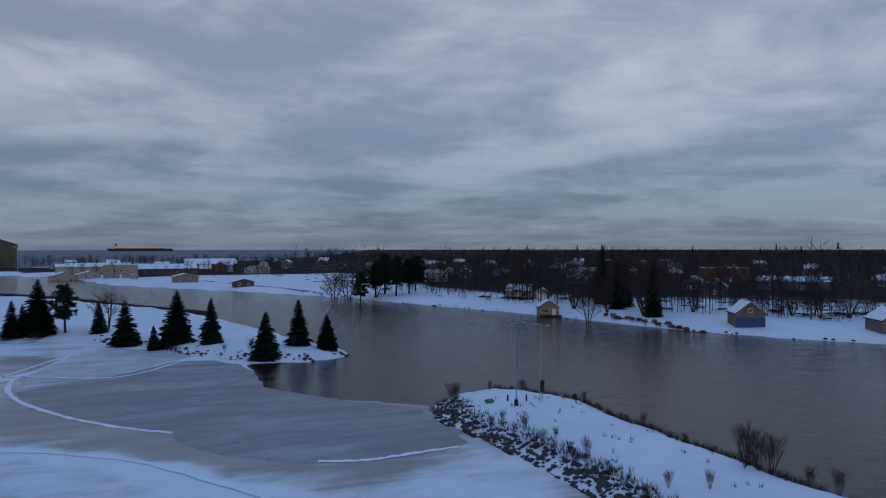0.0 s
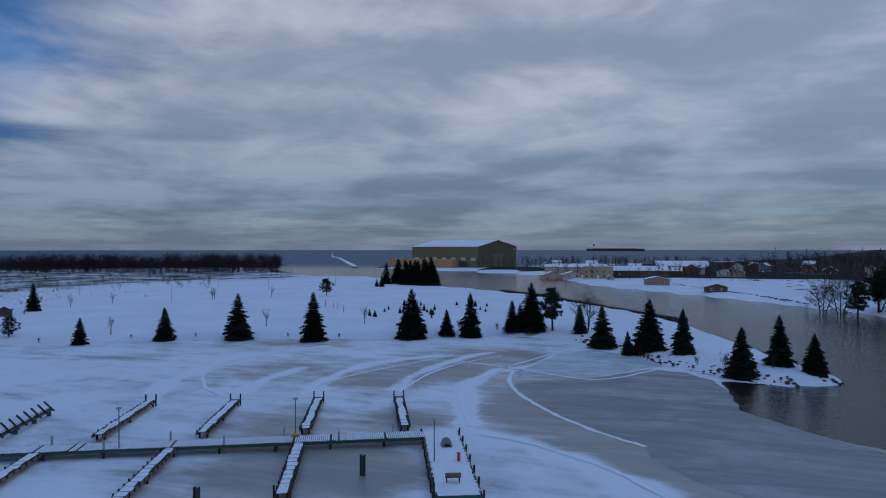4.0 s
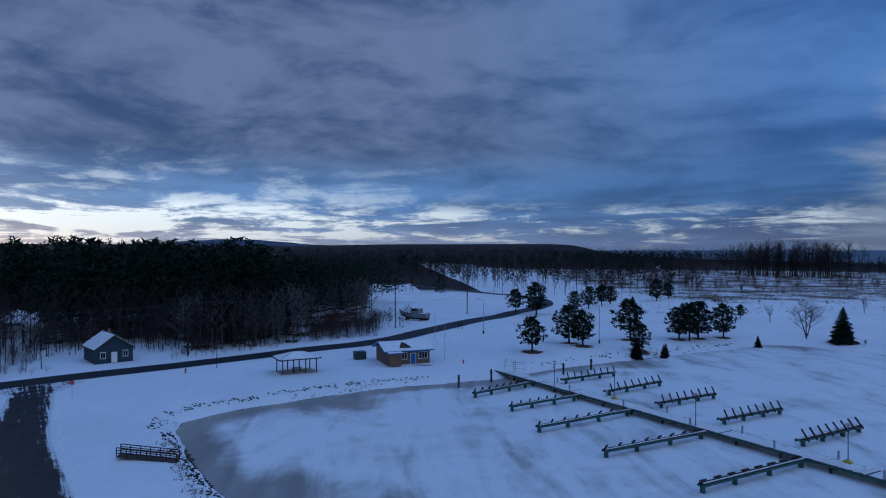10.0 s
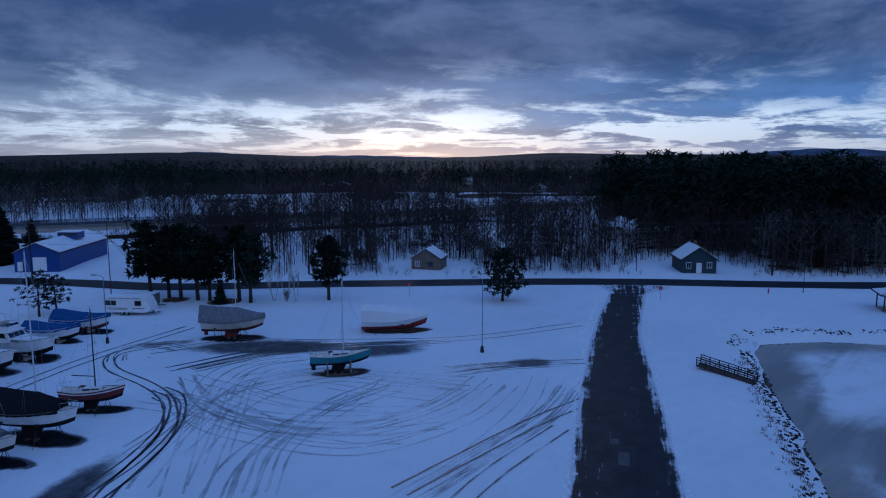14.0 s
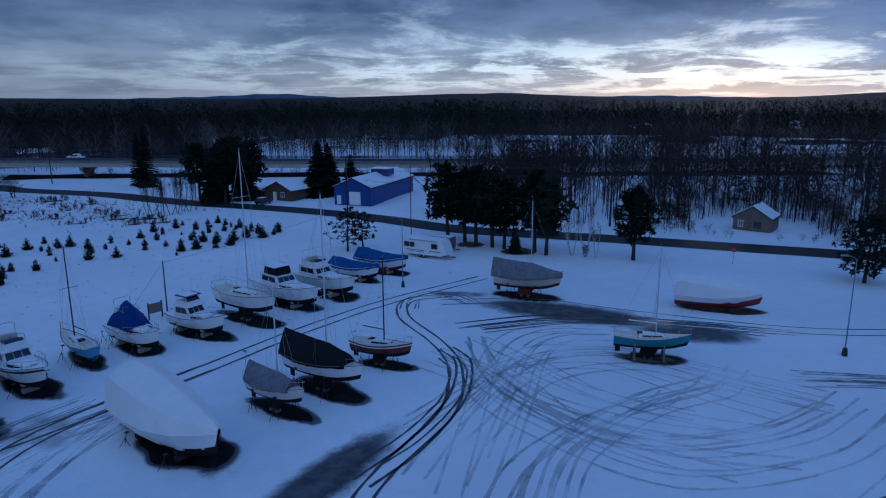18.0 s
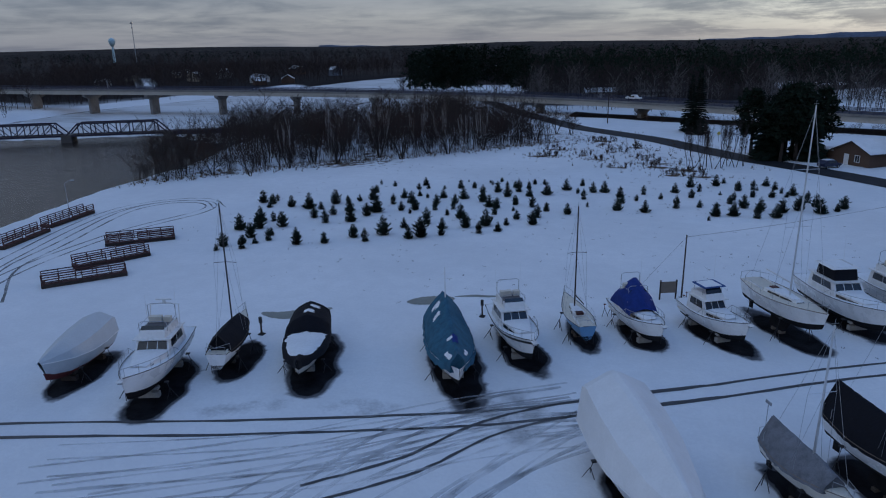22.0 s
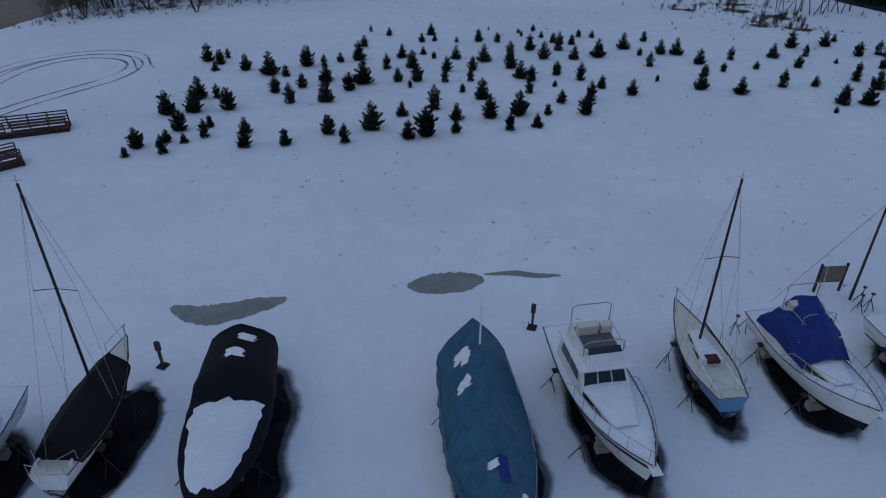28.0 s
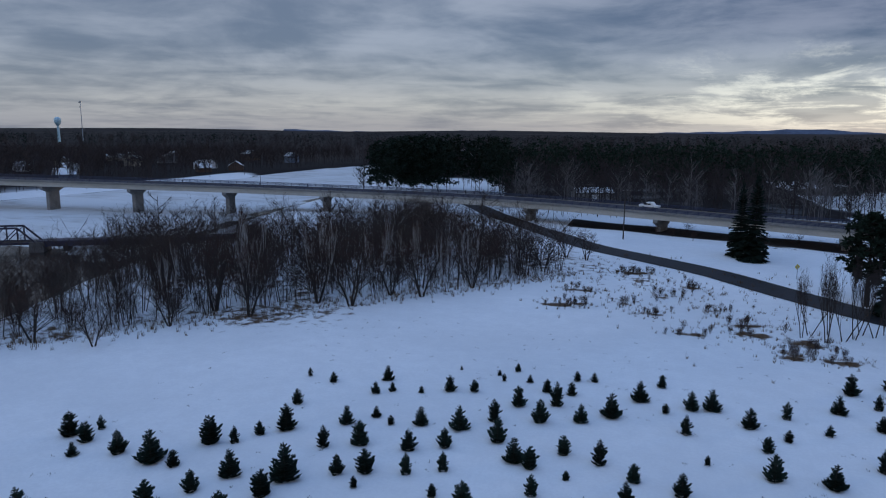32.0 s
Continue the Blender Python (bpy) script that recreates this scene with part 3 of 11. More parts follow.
def ground_z(x, y):
    x, y = np.atleast_1d(np.asarray(x, float)), np.atleast_1d(np.asarray(y, float))
    d = signed(WATERS, x, y) + 0.5 * wave(x, y, 2.3) + 0.25 * wave(x, y, 0.8, 2)
    # the three outlines meet at the basin's mouth and the river's mouth: no bank there
    z = np.interp(d, [-4, -0.6, 0.8, 2.5, 6, 15], [-3.6, -2.0, -1.35, -0.75, -0.35, 0.0])
    mouth = (np.abs(x / SC + 33) < 9) & (y / SC > -120.5) & (y / SC < -88)
    z = np.where(mouth, np.minimum(z, -2.3), z)
    rough = np.clip((np.hypot(x - 30, y - 30) - 90) / 60, 0, 1) * np.clip(d / 10, 0, 1)
    z = z + rough * (0.16 * wave(x, y, 7.0, 3) + 0.25 * wave(x, y, 23.0, 5))
    dist = np.hypot(x, y)
    az = np.degrees(np.arctan2(x, y))
    inland = np.clip((y + 0.35 * x + 300) / 600, 0, 1)
    hill = np.clip((dist - 1300) / 2500, 0, 1) ** 1.3 * inland
    ridge = 26 + 14 * wave(az, az * 0, 6.0, 1) + 12 * np.exp(-((az - 24) / 9) ** 2) + 16 * np.exp(-((az - 58) / 5) ** 2) + 20 * np.exp(-((az - 90) / 8) ** 2)
    return z + hill * ridge * np.clip(d / 40, 0, 1)


def gz(x, y):
    return float(ground_z(x, y)[0])


def axis_steps(lo, hi, fine, far=5000.0, mid=2.2, mid_pad=120.0):
    """Grid lines: fine within lo..hi, coarser round it, then wider and wider to the horizon."""
    out = list(np.arange(lo, hi, fine))
    for sign, start in ((1, out[-1]), (-1, out[0])):
        p, step, extra = start, fine, []
        while abs(p) < far:
            step = max(step, fine)
            step = step * 1.10 if step < mid else (mid if abs(p - start) < mid_pad else step * 1.075)
            p += sign * step
            extra.append(p)
        out = out + extra if sign > 0 else extra[::-1] + out
    return np.array(out)


# bare wet asphalt: (x, y, half length, half width, turn, strength)
BARE = [(44, 55.5, 14, 4.6, -137, 0.85), (51, 45, 9, 3.6, -128, 0.8), (37, 66, 6, 2.0, -120, 0.7), (13.6, 34.9, 10.5, 2.8, -54, 0.85), (-2, 48.5, 6, 3.5, 20, 0.62),
        (-11, 46.5, 5.0, 2.5, -68, 0.55), (-18, 44, 6, 2.0, -60, 0.55), (59, 29.2, 4.5, 2.4, -125, 0.75), (57, 36, 5, 1.3, -130, 0.5), (-30, 50, 3, 0.8, -60, 0.6), (36, 18.6, 9, 1.2, -90, 0.55), (47, 19, 9, 1.0, -92, 0.5)]


# clumps of dead grass and low bushes in the field by the road
FIELD = [(-19.8, 152.3), (-13.8, 167), (-12, 168), (-10.1, 142.8), (-4.3, 159.5), (-19.3, 144.1), (-13.4, 147.7), (-21.7, 143.2), (0.7, 141.2), (0.9, 137.6), (3.7, 130.4), (8.2, 130), (-5.8, 135.4), (-2, 147), (6, 134.5), (-8, 153)]


def build_ground():
    xs, ys = axis_steps(-56, 108, 0.68), axis_steps(0, 120, 0.68)
    X, Y = np.meshgrid(xs, ys)
    Z = ground_z(X.ravel(), Y.ravel()).reshape(X.shape)
    nx, ny = len(xs), len(ys)
    v = np.stack([X, Y, Z], -1).reshape(-1, 3)
    i = (np.arange(ny - 1)[:, None] * nx + np.arange(nx - 1)).ravel()
    f = np.stack([i, i + 1, i + nx + 1, i + nx], -1)
    me = bpy.data.meshes.new("ground")
    me.vertices.add(len(v))
    me.vertices.foreach_set("co", v.ravel())
    me.loops.add(len(f) * 4)
    me.loops.foreach_set("vertex_index", f.ravel())
    me.polygons.add(len(f))
    me.polygons.foreach_set("loop_start", np.arange(0, len(f) * 4, 4, dtype=np.int32))
    me.polygons.foreach_set("use_smooth", np.ones(len(f), bool))
    me.update(calc_edges=True)
    x, y = v[:, 0] / SC, v[:, 1] / SC
    bare = np.zeros(len(v))
    for bx, by, a, b, turn, k in BARE + [(*q, 1.5) for q in HULL_MELT_SHADE]:
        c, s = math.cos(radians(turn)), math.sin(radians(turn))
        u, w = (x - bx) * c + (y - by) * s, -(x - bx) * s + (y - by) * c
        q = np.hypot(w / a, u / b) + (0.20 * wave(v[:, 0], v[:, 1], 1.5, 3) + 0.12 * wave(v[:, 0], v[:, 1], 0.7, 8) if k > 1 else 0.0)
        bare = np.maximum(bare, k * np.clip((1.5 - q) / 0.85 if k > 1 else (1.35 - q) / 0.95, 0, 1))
    d = signed(WATERS, v[:, 0], v[:, 1])
    dist = np.hypot(x, y)
    # dead grass: the field past the young trees, the shore scrub, the open land towards the lake
    def blob(cx, cy, r):
        return np.clip(1.3 - np.hypot(x - cx, y - cy) / r, 0, 1)
    grass = np.maximum.reduce([blob(0, 148, 26) * 0.62, blob(-18, 165, 24) * 0.66, blob(-60, 135, 34) * 0.8, blob(-84, 108, 14) * 0.8, blob(14, 178, 22) * 0.5, blob(12, 207, 14) * 0.9, blob(40, 196, 14) * 0.9, blob(66, 184, 14) * 0.9, blob(-12, 222, 12) * 0.7])
    grass = np.maximum(grass, 0.95 * np.clip((x - 190) / 70, 0, 1) * np.clip((-y - 80) / 60, 0, 1))
    for px_, py_ in ((133, -42), (142.6, -52.4), (138, -54), (147.4, -68), (134.6, -65), (149, -80.2), (149.8, -85.2), (151, -92), (50, 89), (54, 82)):
        grass = np.maximum(grass, 1.35 * np.clip(1.5 - np.hypot(x - px_, y - py_) / 2.6, 0, 1))
    grass = np.maximum(grass, 0.55 * np.clip((x - 150) / 40, 0, 1) * np.clip((-y - 165) / 30, 0, 1))
    grass = np.maximum(grass, np.clip((3.0 - d) / 2, 0, 1) * 0.45 * (dist > 40))
    u_ = ((x + 82) * 60 + (y - 101) * 62) / 7444
    o_ = -(x + 82) * 0.72 + (y - 101) * 0.70
    grass = np.maximum(grass, 0.72 * np.clip((o_ + 5) / 4, 0, 1) * np.clip((52 - o_) / 10, 0, 1) * (u_ > -0.05) * (u_ < 1.2))
    wood = np.clip(((x * 0.62 + y * 0.45) - 104) / 14, 0, 1) * (y > -60 + 0.0 * x)
    wood = np.maximum(wood, np.clip((y - 330) / 60, 0, 1))
    wood = np.maximum(wood, np.clip((-x - 250) / 60, 0, 1) * (y > -60))
    wood = np.maximum(wood, np.clip((-x - 214) / 12, 0, 1) * (y > 195) * (d > 3))
    wood = np.maximum(wood, np.clip((-x - 330) / 80, 0, 1))
    wood = wood * np.clip((y + 0.55 * x - 40) / 50, 0, 1) * np.clip((dist - 210) / 190, 0.45, 1)
    wood = np.maximum(wood, np.clip((dist - 700) / 300, 0, 1) * (y > -300))
    for px_, py_ in FIELD:
        grass = np.maximum(grass, 1.12 * np.clip(1.5 - np.hypot((x - px_) * 0.7, (y - py_) * 1.2) / 1.7, 0, 1))
    # the town and the woods behind it
    wood = np.maximum(wood, np.clip((-x - 84 - 0.05 * np.maximum(0, -y - 200)) / 30, 0, 1) * np.clip((dist - 175) / 120, 0, 1) * (y < 60))
    wood = np.maximum(wood, (y < -430) * (x < 130) * np.clip((d - 14) / 12, 0, 1) * 0.8)
    az_ = np.degrees(np.arctan2(x, y))
    wood = np.maximum(wood, (az_ > -12) * (az_ < 36) * np.clip((dist - 238) / 22, 0, 1) * 0.75)
    # marsh and scrub behind the beach
    shore = np.clip((x - 120) / 90, 0, 1) * np.clip((-y - 90) / 50, 0, 1)
    grass = np.maximum(grass, shore * np.clip((dist - 290) / 130, 0, 1) * 0.85)
    wood = np.maximum(wood, shore * np.clip((dist - 560) / 160, 0, 1))
    wood = wood * np.where((wave(v[:, 0], v[:, 1], 85.0, 7) < -0.8) & (dist > 230) & (dist < 460) & (y > -60) & (x > -100), 0.25, 1.0)
    # open snow between the hardwoods across the road
    glade = np.clip((wave(v[:, 0], v[:, 1], 16.0, 9) + 0.6 * wave(v[:, 0], v[:, 1], 41.0, 2) + 0.6) / 0.5, 0, 1) * (x > 40) * (y > -30) * (dist < 420)
    wood = wood * (1 - 0.8 * glade)
    # dark ground band under the landward spans of the highway bridge
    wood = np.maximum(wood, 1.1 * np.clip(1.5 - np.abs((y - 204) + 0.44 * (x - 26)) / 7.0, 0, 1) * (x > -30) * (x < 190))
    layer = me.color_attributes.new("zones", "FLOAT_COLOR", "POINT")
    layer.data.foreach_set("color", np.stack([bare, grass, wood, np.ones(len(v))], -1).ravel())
    m = bpy.data.materials.new("snowy_ground")
    m.use_nodes = True
    g = Nodes(m.node_tree)
    b = m.node_tree.nodes["Principled BSDF"]
    at = g.add("VertexColor")
    at.layer_name = "zones"
    sep = g.add("SeparateColor")
    g.put(at.outputs[0], sep.inputs[0])
    co = g.add("TexCoord").outputs["Object"]
    n1, n2, n3, n4 = g.noise(co, 0.05, 4), g.noise(co, 0.55, 5, 0.6), g.noise(co, 3.2, 4, 0.65), g.noise(co, 0.0035, 6, 0.62)
    snow = g.mix(g.span(n1, 0.3, 0.7), (0.74, 0.77, 0.81), (0.82, 0.85, 0.89))
    snow = g.mix(g.span(g.math("ADD", g.math("MULTIPLY", n3, 0.5), g.math("MULTIPLY", n2, 0.5)), 0.36, 0.62), snow, g.mix(0.28, snow, (0.60, 0.63, 0.68)))
    # near-black under hulls: wet asphalt with the hull's shade put into its colour
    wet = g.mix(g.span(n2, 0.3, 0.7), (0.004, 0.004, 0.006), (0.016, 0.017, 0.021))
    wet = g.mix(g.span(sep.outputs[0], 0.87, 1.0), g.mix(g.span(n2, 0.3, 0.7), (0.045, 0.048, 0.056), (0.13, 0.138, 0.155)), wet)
    straw = g.mix(g.span(n3, 0.35, 0.65), (0.060, 0.041, 0.029), (0.145, 0.096, 0.062))
    # woods floor darker than leaf litter: canopy shade is put into the colour
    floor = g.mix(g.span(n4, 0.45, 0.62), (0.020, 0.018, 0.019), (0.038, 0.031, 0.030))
    brk = g.math("ADD", g.math("MULTIPLY", n2, 0.75), g.math("MULTIPLY", n3, 0.25))
    f_grass = g.span(g.math("SUBTRACT", g.math("ADD", g.math("MULTIPLY", sep.outputs[1], 0.62), g.math("ADD", brk, g.math("MULTIPLY", g.math("SUBTRACT", n1, 0.5), 0.7))), 0.98), 0.0, 0.16)
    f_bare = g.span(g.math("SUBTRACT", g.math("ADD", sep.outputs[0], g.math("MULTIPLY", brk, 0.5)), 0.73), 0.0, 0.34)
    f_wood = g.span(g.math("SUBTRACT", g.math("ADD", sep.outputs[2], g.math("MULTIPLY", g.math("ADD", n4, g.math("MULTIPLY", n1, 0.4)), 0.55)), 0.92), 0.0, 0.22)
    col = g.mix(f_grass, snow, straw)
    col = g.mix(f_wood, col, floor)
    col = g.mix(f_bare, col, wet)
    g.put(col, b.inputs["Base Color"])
    g.put(g.math("SUBTRACT", 0.85, g.math("MULTIPLY", f_bare, 0.10)), b.inputs["Roughness"])
    b.inputs["Specular IOR Level"].default_value = 0.05
    u = g.add("Bump")
    u.inputs["Strength"].default_value, u.inputs["Distance"].default_value = 0.5, 0.12
    g.put(g.math("ADD", n2, g.math("MULTIPLY", n3, 0.5)), u.inputs["Height"])
    g.put(u.outputs[0], b.inputs["Normal"])
    me.materials.append(m)
    tagged(new("ground", me), "snow-covered ground with bare wet patches, darkened by painted shade under the boats, and dead grass", "ground", kind="structure")


def water_mat():
    m = bpy.data.materials.new("brown_river_water")
    m.use_nodes = True
    g = Nodes(m.node_tree)
    b = m.node_tree.nodes["Principled BSDF"]
    co = g.add("TexCoord").outputs["Object"]
    n = g.noise(co, 0.012, 4)
    lake = g.add("SeparateXYZ")
    g.put(co, lake.inputs[0])
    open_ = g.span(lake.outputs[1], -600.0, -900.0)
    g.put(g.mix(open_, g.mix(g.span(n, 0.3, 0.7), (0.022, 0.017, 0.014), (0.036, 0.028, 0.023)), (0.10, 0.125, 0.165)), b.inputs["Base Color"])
    g.put(g.math("ADD", 0.12, g.math("MULTIPLY", open_, 0.4)), b.inputs["Roughness"])
    g.put(g.math("SUBTRACT", 0.40, g.math("MULTIPLY", open_, 0.28)), b.inputs["Specular IOR Level"])
    b.inputs["IOR"].default_value = 1.33
    st = g.add("Mapping")
    st.inputs["Scale"].default_value = (1.0, 2.2, 1.0)
    st.inputs["Rotation"].default_value = (0, 0, 0.5)
    g.put(co, st.inputs[0])
    u = g.add("Bump")
    u.inputs["Strength"].default_value = 0.4
    part_y = g.add("SeparateXYZ")
    g.put(co, part_y.inputs[0])
    g.put(g.span(part_y.outputs[1], -560.0, -900.0, 0.26, 1.1), u.inputs["Distance"])
    g.put(g.math("ADD", g.noise(st.outputs[0], 0.9, 4), g.math("MULTIPLY", g.noise(st.outputs[0], 0.12, 2), 1.6)), u.inputs["Height"])
    g.put(u.outputs[0], b.inputs["Normal"])
    return m


def ice_mat(name, grey, white, scale, bias):
    m = bpy.data.materials.new(name)
    m.use_nodes = True
    g = Nodes(m.node_tree)
    b = m.node_tree.nodes["Principled BSDF"]
    co = g.add("TexCoord").outputs["Object"]
    at = g.add("VertexColor")
    at.layer_name = "snow"
    n1, n2, n3 = g.noise(co, scale, 5, 0.6, 1.2), g.noise(co, scale * 5, 5, 0.62, 0.6), g.noise(co, 2.5, 4, 0.6)
    drift = g.add("Mapping")
    drift.inputs["Rotation"].default_value, drift.inputs["Scale"].default_value = (0, 0, 0.6), (0.6, 2.6, 1.0)
    g.put(co, drift.inputs[0])
    n4, n5 = g.noise(drift.outputs[0], scale * 1.6, 6, 0.62, 0.8), g.noise(co, scale * 0.7, 3, 0.5)
    f = g.math("ADD", g.math("ADD", g.math("MULTIPLY", n1, 0.36), g.math("MULTIPLY", n4, 0.42)), g.math("MULTIPLY", n2, 0.22))
    f = g.math("ADD", f, g.math("MULTIPLY", g.math("SUBTRACT", at.outputs[0], 0.5), 0.5))
    base = g.mix(g.span(n5, 0.38, 0.62), grey, (grey[0] * 1.12, grey[1] * 1.04, grey[2] * 0.92))
    base = g.mix(g.span(n4, 0.35, 0.65), tuple(c * 0.74 for c in grey), base)
    col = g.mix(g.span(f, 0.40 + bias, 0.66 + bias), base, g.mix(g.span(n3, 0.3, 0.7), white, tuple(min(1, c * 1.07) for c in white)))
    g.put(col, b.inputs["Base Color"])
    g.put(g.span(f, 0.4, 0.6, 0.42, 0.75), b.inputs["Roughness"])
    b.inputs["Specular IOR Level"].default_value = 0.35
    u = g.add("Bump")
    u.inputs["Strength"].default_value, u.inputs["Distance"].default_value = 0.25, 0.05
    g.put(n3, u.inputs["Height"])
    g.put(u.outputs[0], b.inputs["Normal"])
    return m


def ice_sheet(name, outline, z, step, material, clear, label, drifts=(), open_from=None):
    """A flat floe with a snow attribute: clear holds (x, y, radius, depth) of clear ice, drifts the lines of snow bands; from corner open_from on, the rim follows the outline."""
    xs = [p[0] for p in outline]
    ys = [p[1] for p in outline]
    gx, gy = np.arange(min(xs) - step, max(xs) + 2 * step, step), np.arange(min(ys) - step, max(ys) + 2 * step, step)
    X, Y = np.meshgrid(gx, gy)
    d = signed([outline], X.ravel(), Y.ravel()).reshape(X.shape)
    keep = d < step * 1.0
    idx = -np.ones(X.shape, int)
    quads = keep[:-1, :-1] & keep[1:, :-1] & keep[:-1, 1:] & keep[1:, 1:]
    used = np.zeros(X.shape, bool)
    for a, b in ((slice(0, -1), slice(0, -1)), (slice(1, None), slice(0, -1)), (slice(0, -1), slice(1, None)), (slice(1, None), slice(1, None))):
        used[a, b] |= quads
    idx[used] = np.arange(used.sum())
    px, py, dd = X[used], Y[used], d[used]
    zz = np.full(len(px), z) + 0.02 * wave(px, py, 6.0)
    # where the rim meets open water, its points are drawn in to the outline
    best, nx, ny, seg = np.full(len(px), 1e9), px.copy(), py.copy(), np.zeros(len(px), int)
    for k, ((x0, y0), (x1, y1)) in enumerate(zip(outline, outline[1:] + outline[:1])):
        dx, dy = x1 - x0, y1 - y0
        t = np.clip(((px - x0) * dx + (py - y0) * dy) / (dx * dx + dy * dy + 1e-9), 0, 1)
        r = np.hypot(px - x0 - t * dx, py - y0 - t * dy)
        m = r < best
        best[m], nx[m], ny[m], seg[m] = r[m], (x0 + t * dx)[m], (y0 + t * dy)[m], k
    rim_open = (seg >= (len(outline) if open_from is None else open_from)) & (dd > -0.2 * step)
    px, py = np.where(rim_open, nx + 0.25 * wave(nx, ny, 1.1, 3), px), np.where(rim_open, ny + 0.25 * wave(ny, nx, 0.9, 5), py)
    zz[(dd > 0) & ~rim_open] = WATER_Z - 0.12
    snow = np.ones(len(px)) * 0.62
    rim = 1.5 + 1.5 * wave(px, py, 9.0, 4)
    snow -= 0.6 * np.clip(1.2 + (dd + rim * 0.3) / np.maximum(1.6, 2.0 + rim), 0, 1) * (step < 3) * np.clip((py + 70) / 30, 0, 1)
    for cx, cy, r, k in clear:
        snow -= k * np.clip(1.25 - np.hypot(px - cx, py - cy) / r, 0, 1)
    for line, wide, k in drifts:
        far = np.full(len(px), 1e9)
        for (x0, y0), (x1, y1) in zip(line, line[1:]):
            dx, dy = x1 - x0, y1 - y0
            t = np.clip(((px - x0) * dx + (py - y0) * dy) / (dx * dx + dy * dy + 1e-9), 0, 1)
            far = np.minimum(far, np.hypot(px - x0 - t * dx, py - y0 - t * dy))
        snow += k * np.clip(1.3 - far / (wide * (1.0 + 0.35 * wave(px, py, 2.5, 6))), 0, 1)
    q = np.argwhere(quads)
    f = np.stack([idx[q[:, 0], q[:, 1]], idx[q[:, 0], q[:, 1] + 1], idx[q[:, 0] + 1, q[:, 1] + 1], idx[q[:, 0] + 1, q[:, 1]]], -1)
    me = bpy.data.meshes.new(name)
    me.from_pydata(np.stack([px, py, zz], -1).tolist(), [], f.tolist())
    me.polygons.foreach_set("use_smooth", [True] * len(f))
    layer = me.color_attributes.new("snow", "FLOAT_COLOR", "POINT")
    s = np.clip(snow, 0, 1)
    layer.data.foreach_set("color", np.stack([s, s, s, np.ones(len(s))], -1).ravel())
    me.materials.append(material)
    return tagged(new(name, me), label, "ice", kind="structure")


def ribbon(line, width, z=None, lift=0.03, per=6, wob=0.0, seed=0, cols=2):
    """A strip on the ground along a rounded line: rows of points from left to right."""
    rnd = random.Random(seed)
    pts = smooth_line(line, per)
    rows = []
    for i, p in enumerate(pts):
        d = (pts[min(i + 1, len(pts) - 1)] - pts[max(i - 1, 0)]).normalized()
        s = Vector((-d.y, d.x, 0)) * (width(i / (len(pts) - 1)) if callable(width) else width) / 2
        a, b = p + s * (1 + rnd.uniform(-wob, wob)), p - s * (1 + rnd.uniform(-wob, wob))
        rows.append([a.lerp(b, k / (cols - 1)) for k in range(cols)])
    flat = np.array([(q.x, q.y) for row_ in rows for q in row_])
    h = ground_z(flat[:, 0], flat[:, 1]) + lift if z is None else np.full(len(flat), z + lift)
    it = iter(h.tolist())
    return [[(q.x, q.y, next(it)) for q in row_] for row_ in rows]


# ---- land, water, ice and roads ----
build_ground()
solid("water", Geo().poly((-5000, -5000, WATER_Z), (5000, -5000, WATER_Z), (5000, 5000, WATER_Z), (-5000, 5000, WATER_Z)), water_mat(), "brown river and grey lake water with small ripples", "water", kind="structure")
ICE = ice_mat("marina_ice", (0.34, 0.33, 0.315), (0.74, 0.77, 0.80), 0.045, -0.05)
FLOE = [site(*p) for p in BASIN[:40]] + [site(*p) for p in ((-13.5, -119), (-13.9, -111.5), (-13.9, -99.4), (-21.3, -89.3))]
CLEAR = [(*site(x, y), r, k) for x, y, r, k in ((-8, -92, 25, 0.8), (4, -104, 18, 0.7), (-17, -76, 18, 0.7), (30, -62, 14, 0.45), (38, -78, 10, 0.4), (100, -5, 10, 0.5), (112, -30, 9, 0.5),
         (128, -60, 9, 0.4), (55, -8, 14, 0.25), (62, 0, 8, 0.4), (20, -130, 22, 0.35), (146, -104, 10, 0.4), (70, -138, 16, 0.3), (22, -68, 8, 0.5), (24, -84, 7, 0.5), (36, -108, 11, 0.45), (25, -112, 8, 0.45), (54, -112, 14, 0.3), (13, -90, 9, 0.25))]
DRIFTS = [([site(*p) for p in line_], wide_, k_) for line_, wide_, k_ in (
    ([(41.3, -93.8), (43.5, -99), (44.5, -109.8), (42.6, -119.2), (38.9, -125.2), (34, -130)], 1.5, 0.5), ([(31.6, -100), (32.5, -109.5), (31.4, -119.4), (28.4, -131.6), (25.4, -136.6)], 1.4, 0.5),
    ([(17.2, -85), (21.3, -98.6), (22.4, -105.6), (21.1, -117.9), (15, -124), (12.6, -136.5)], 1.7, 0.6), ([(60.1, -84.4), (65.7, -93.1), (68.1, -107.2), (66.5, -124.1), (59.9, -135.3)], 1.6, 0.35),
    ([(51.7, -92.9), (53.4, -102.1), (52.6, -111.8)], 1.4, 0.35), ([(14, -80), (8.9, -78), (2.7, -73.5), (-1.5, -69), (-9, -58), (-14, -48)], 2.4, 0.45))]
ice_sheet("basin_ice", FLOE, WATER_Z + 0.09, 0.9, ICE, CLEAR, "grey ice with drifted snow over the boat basin", DRIFTS, 39)
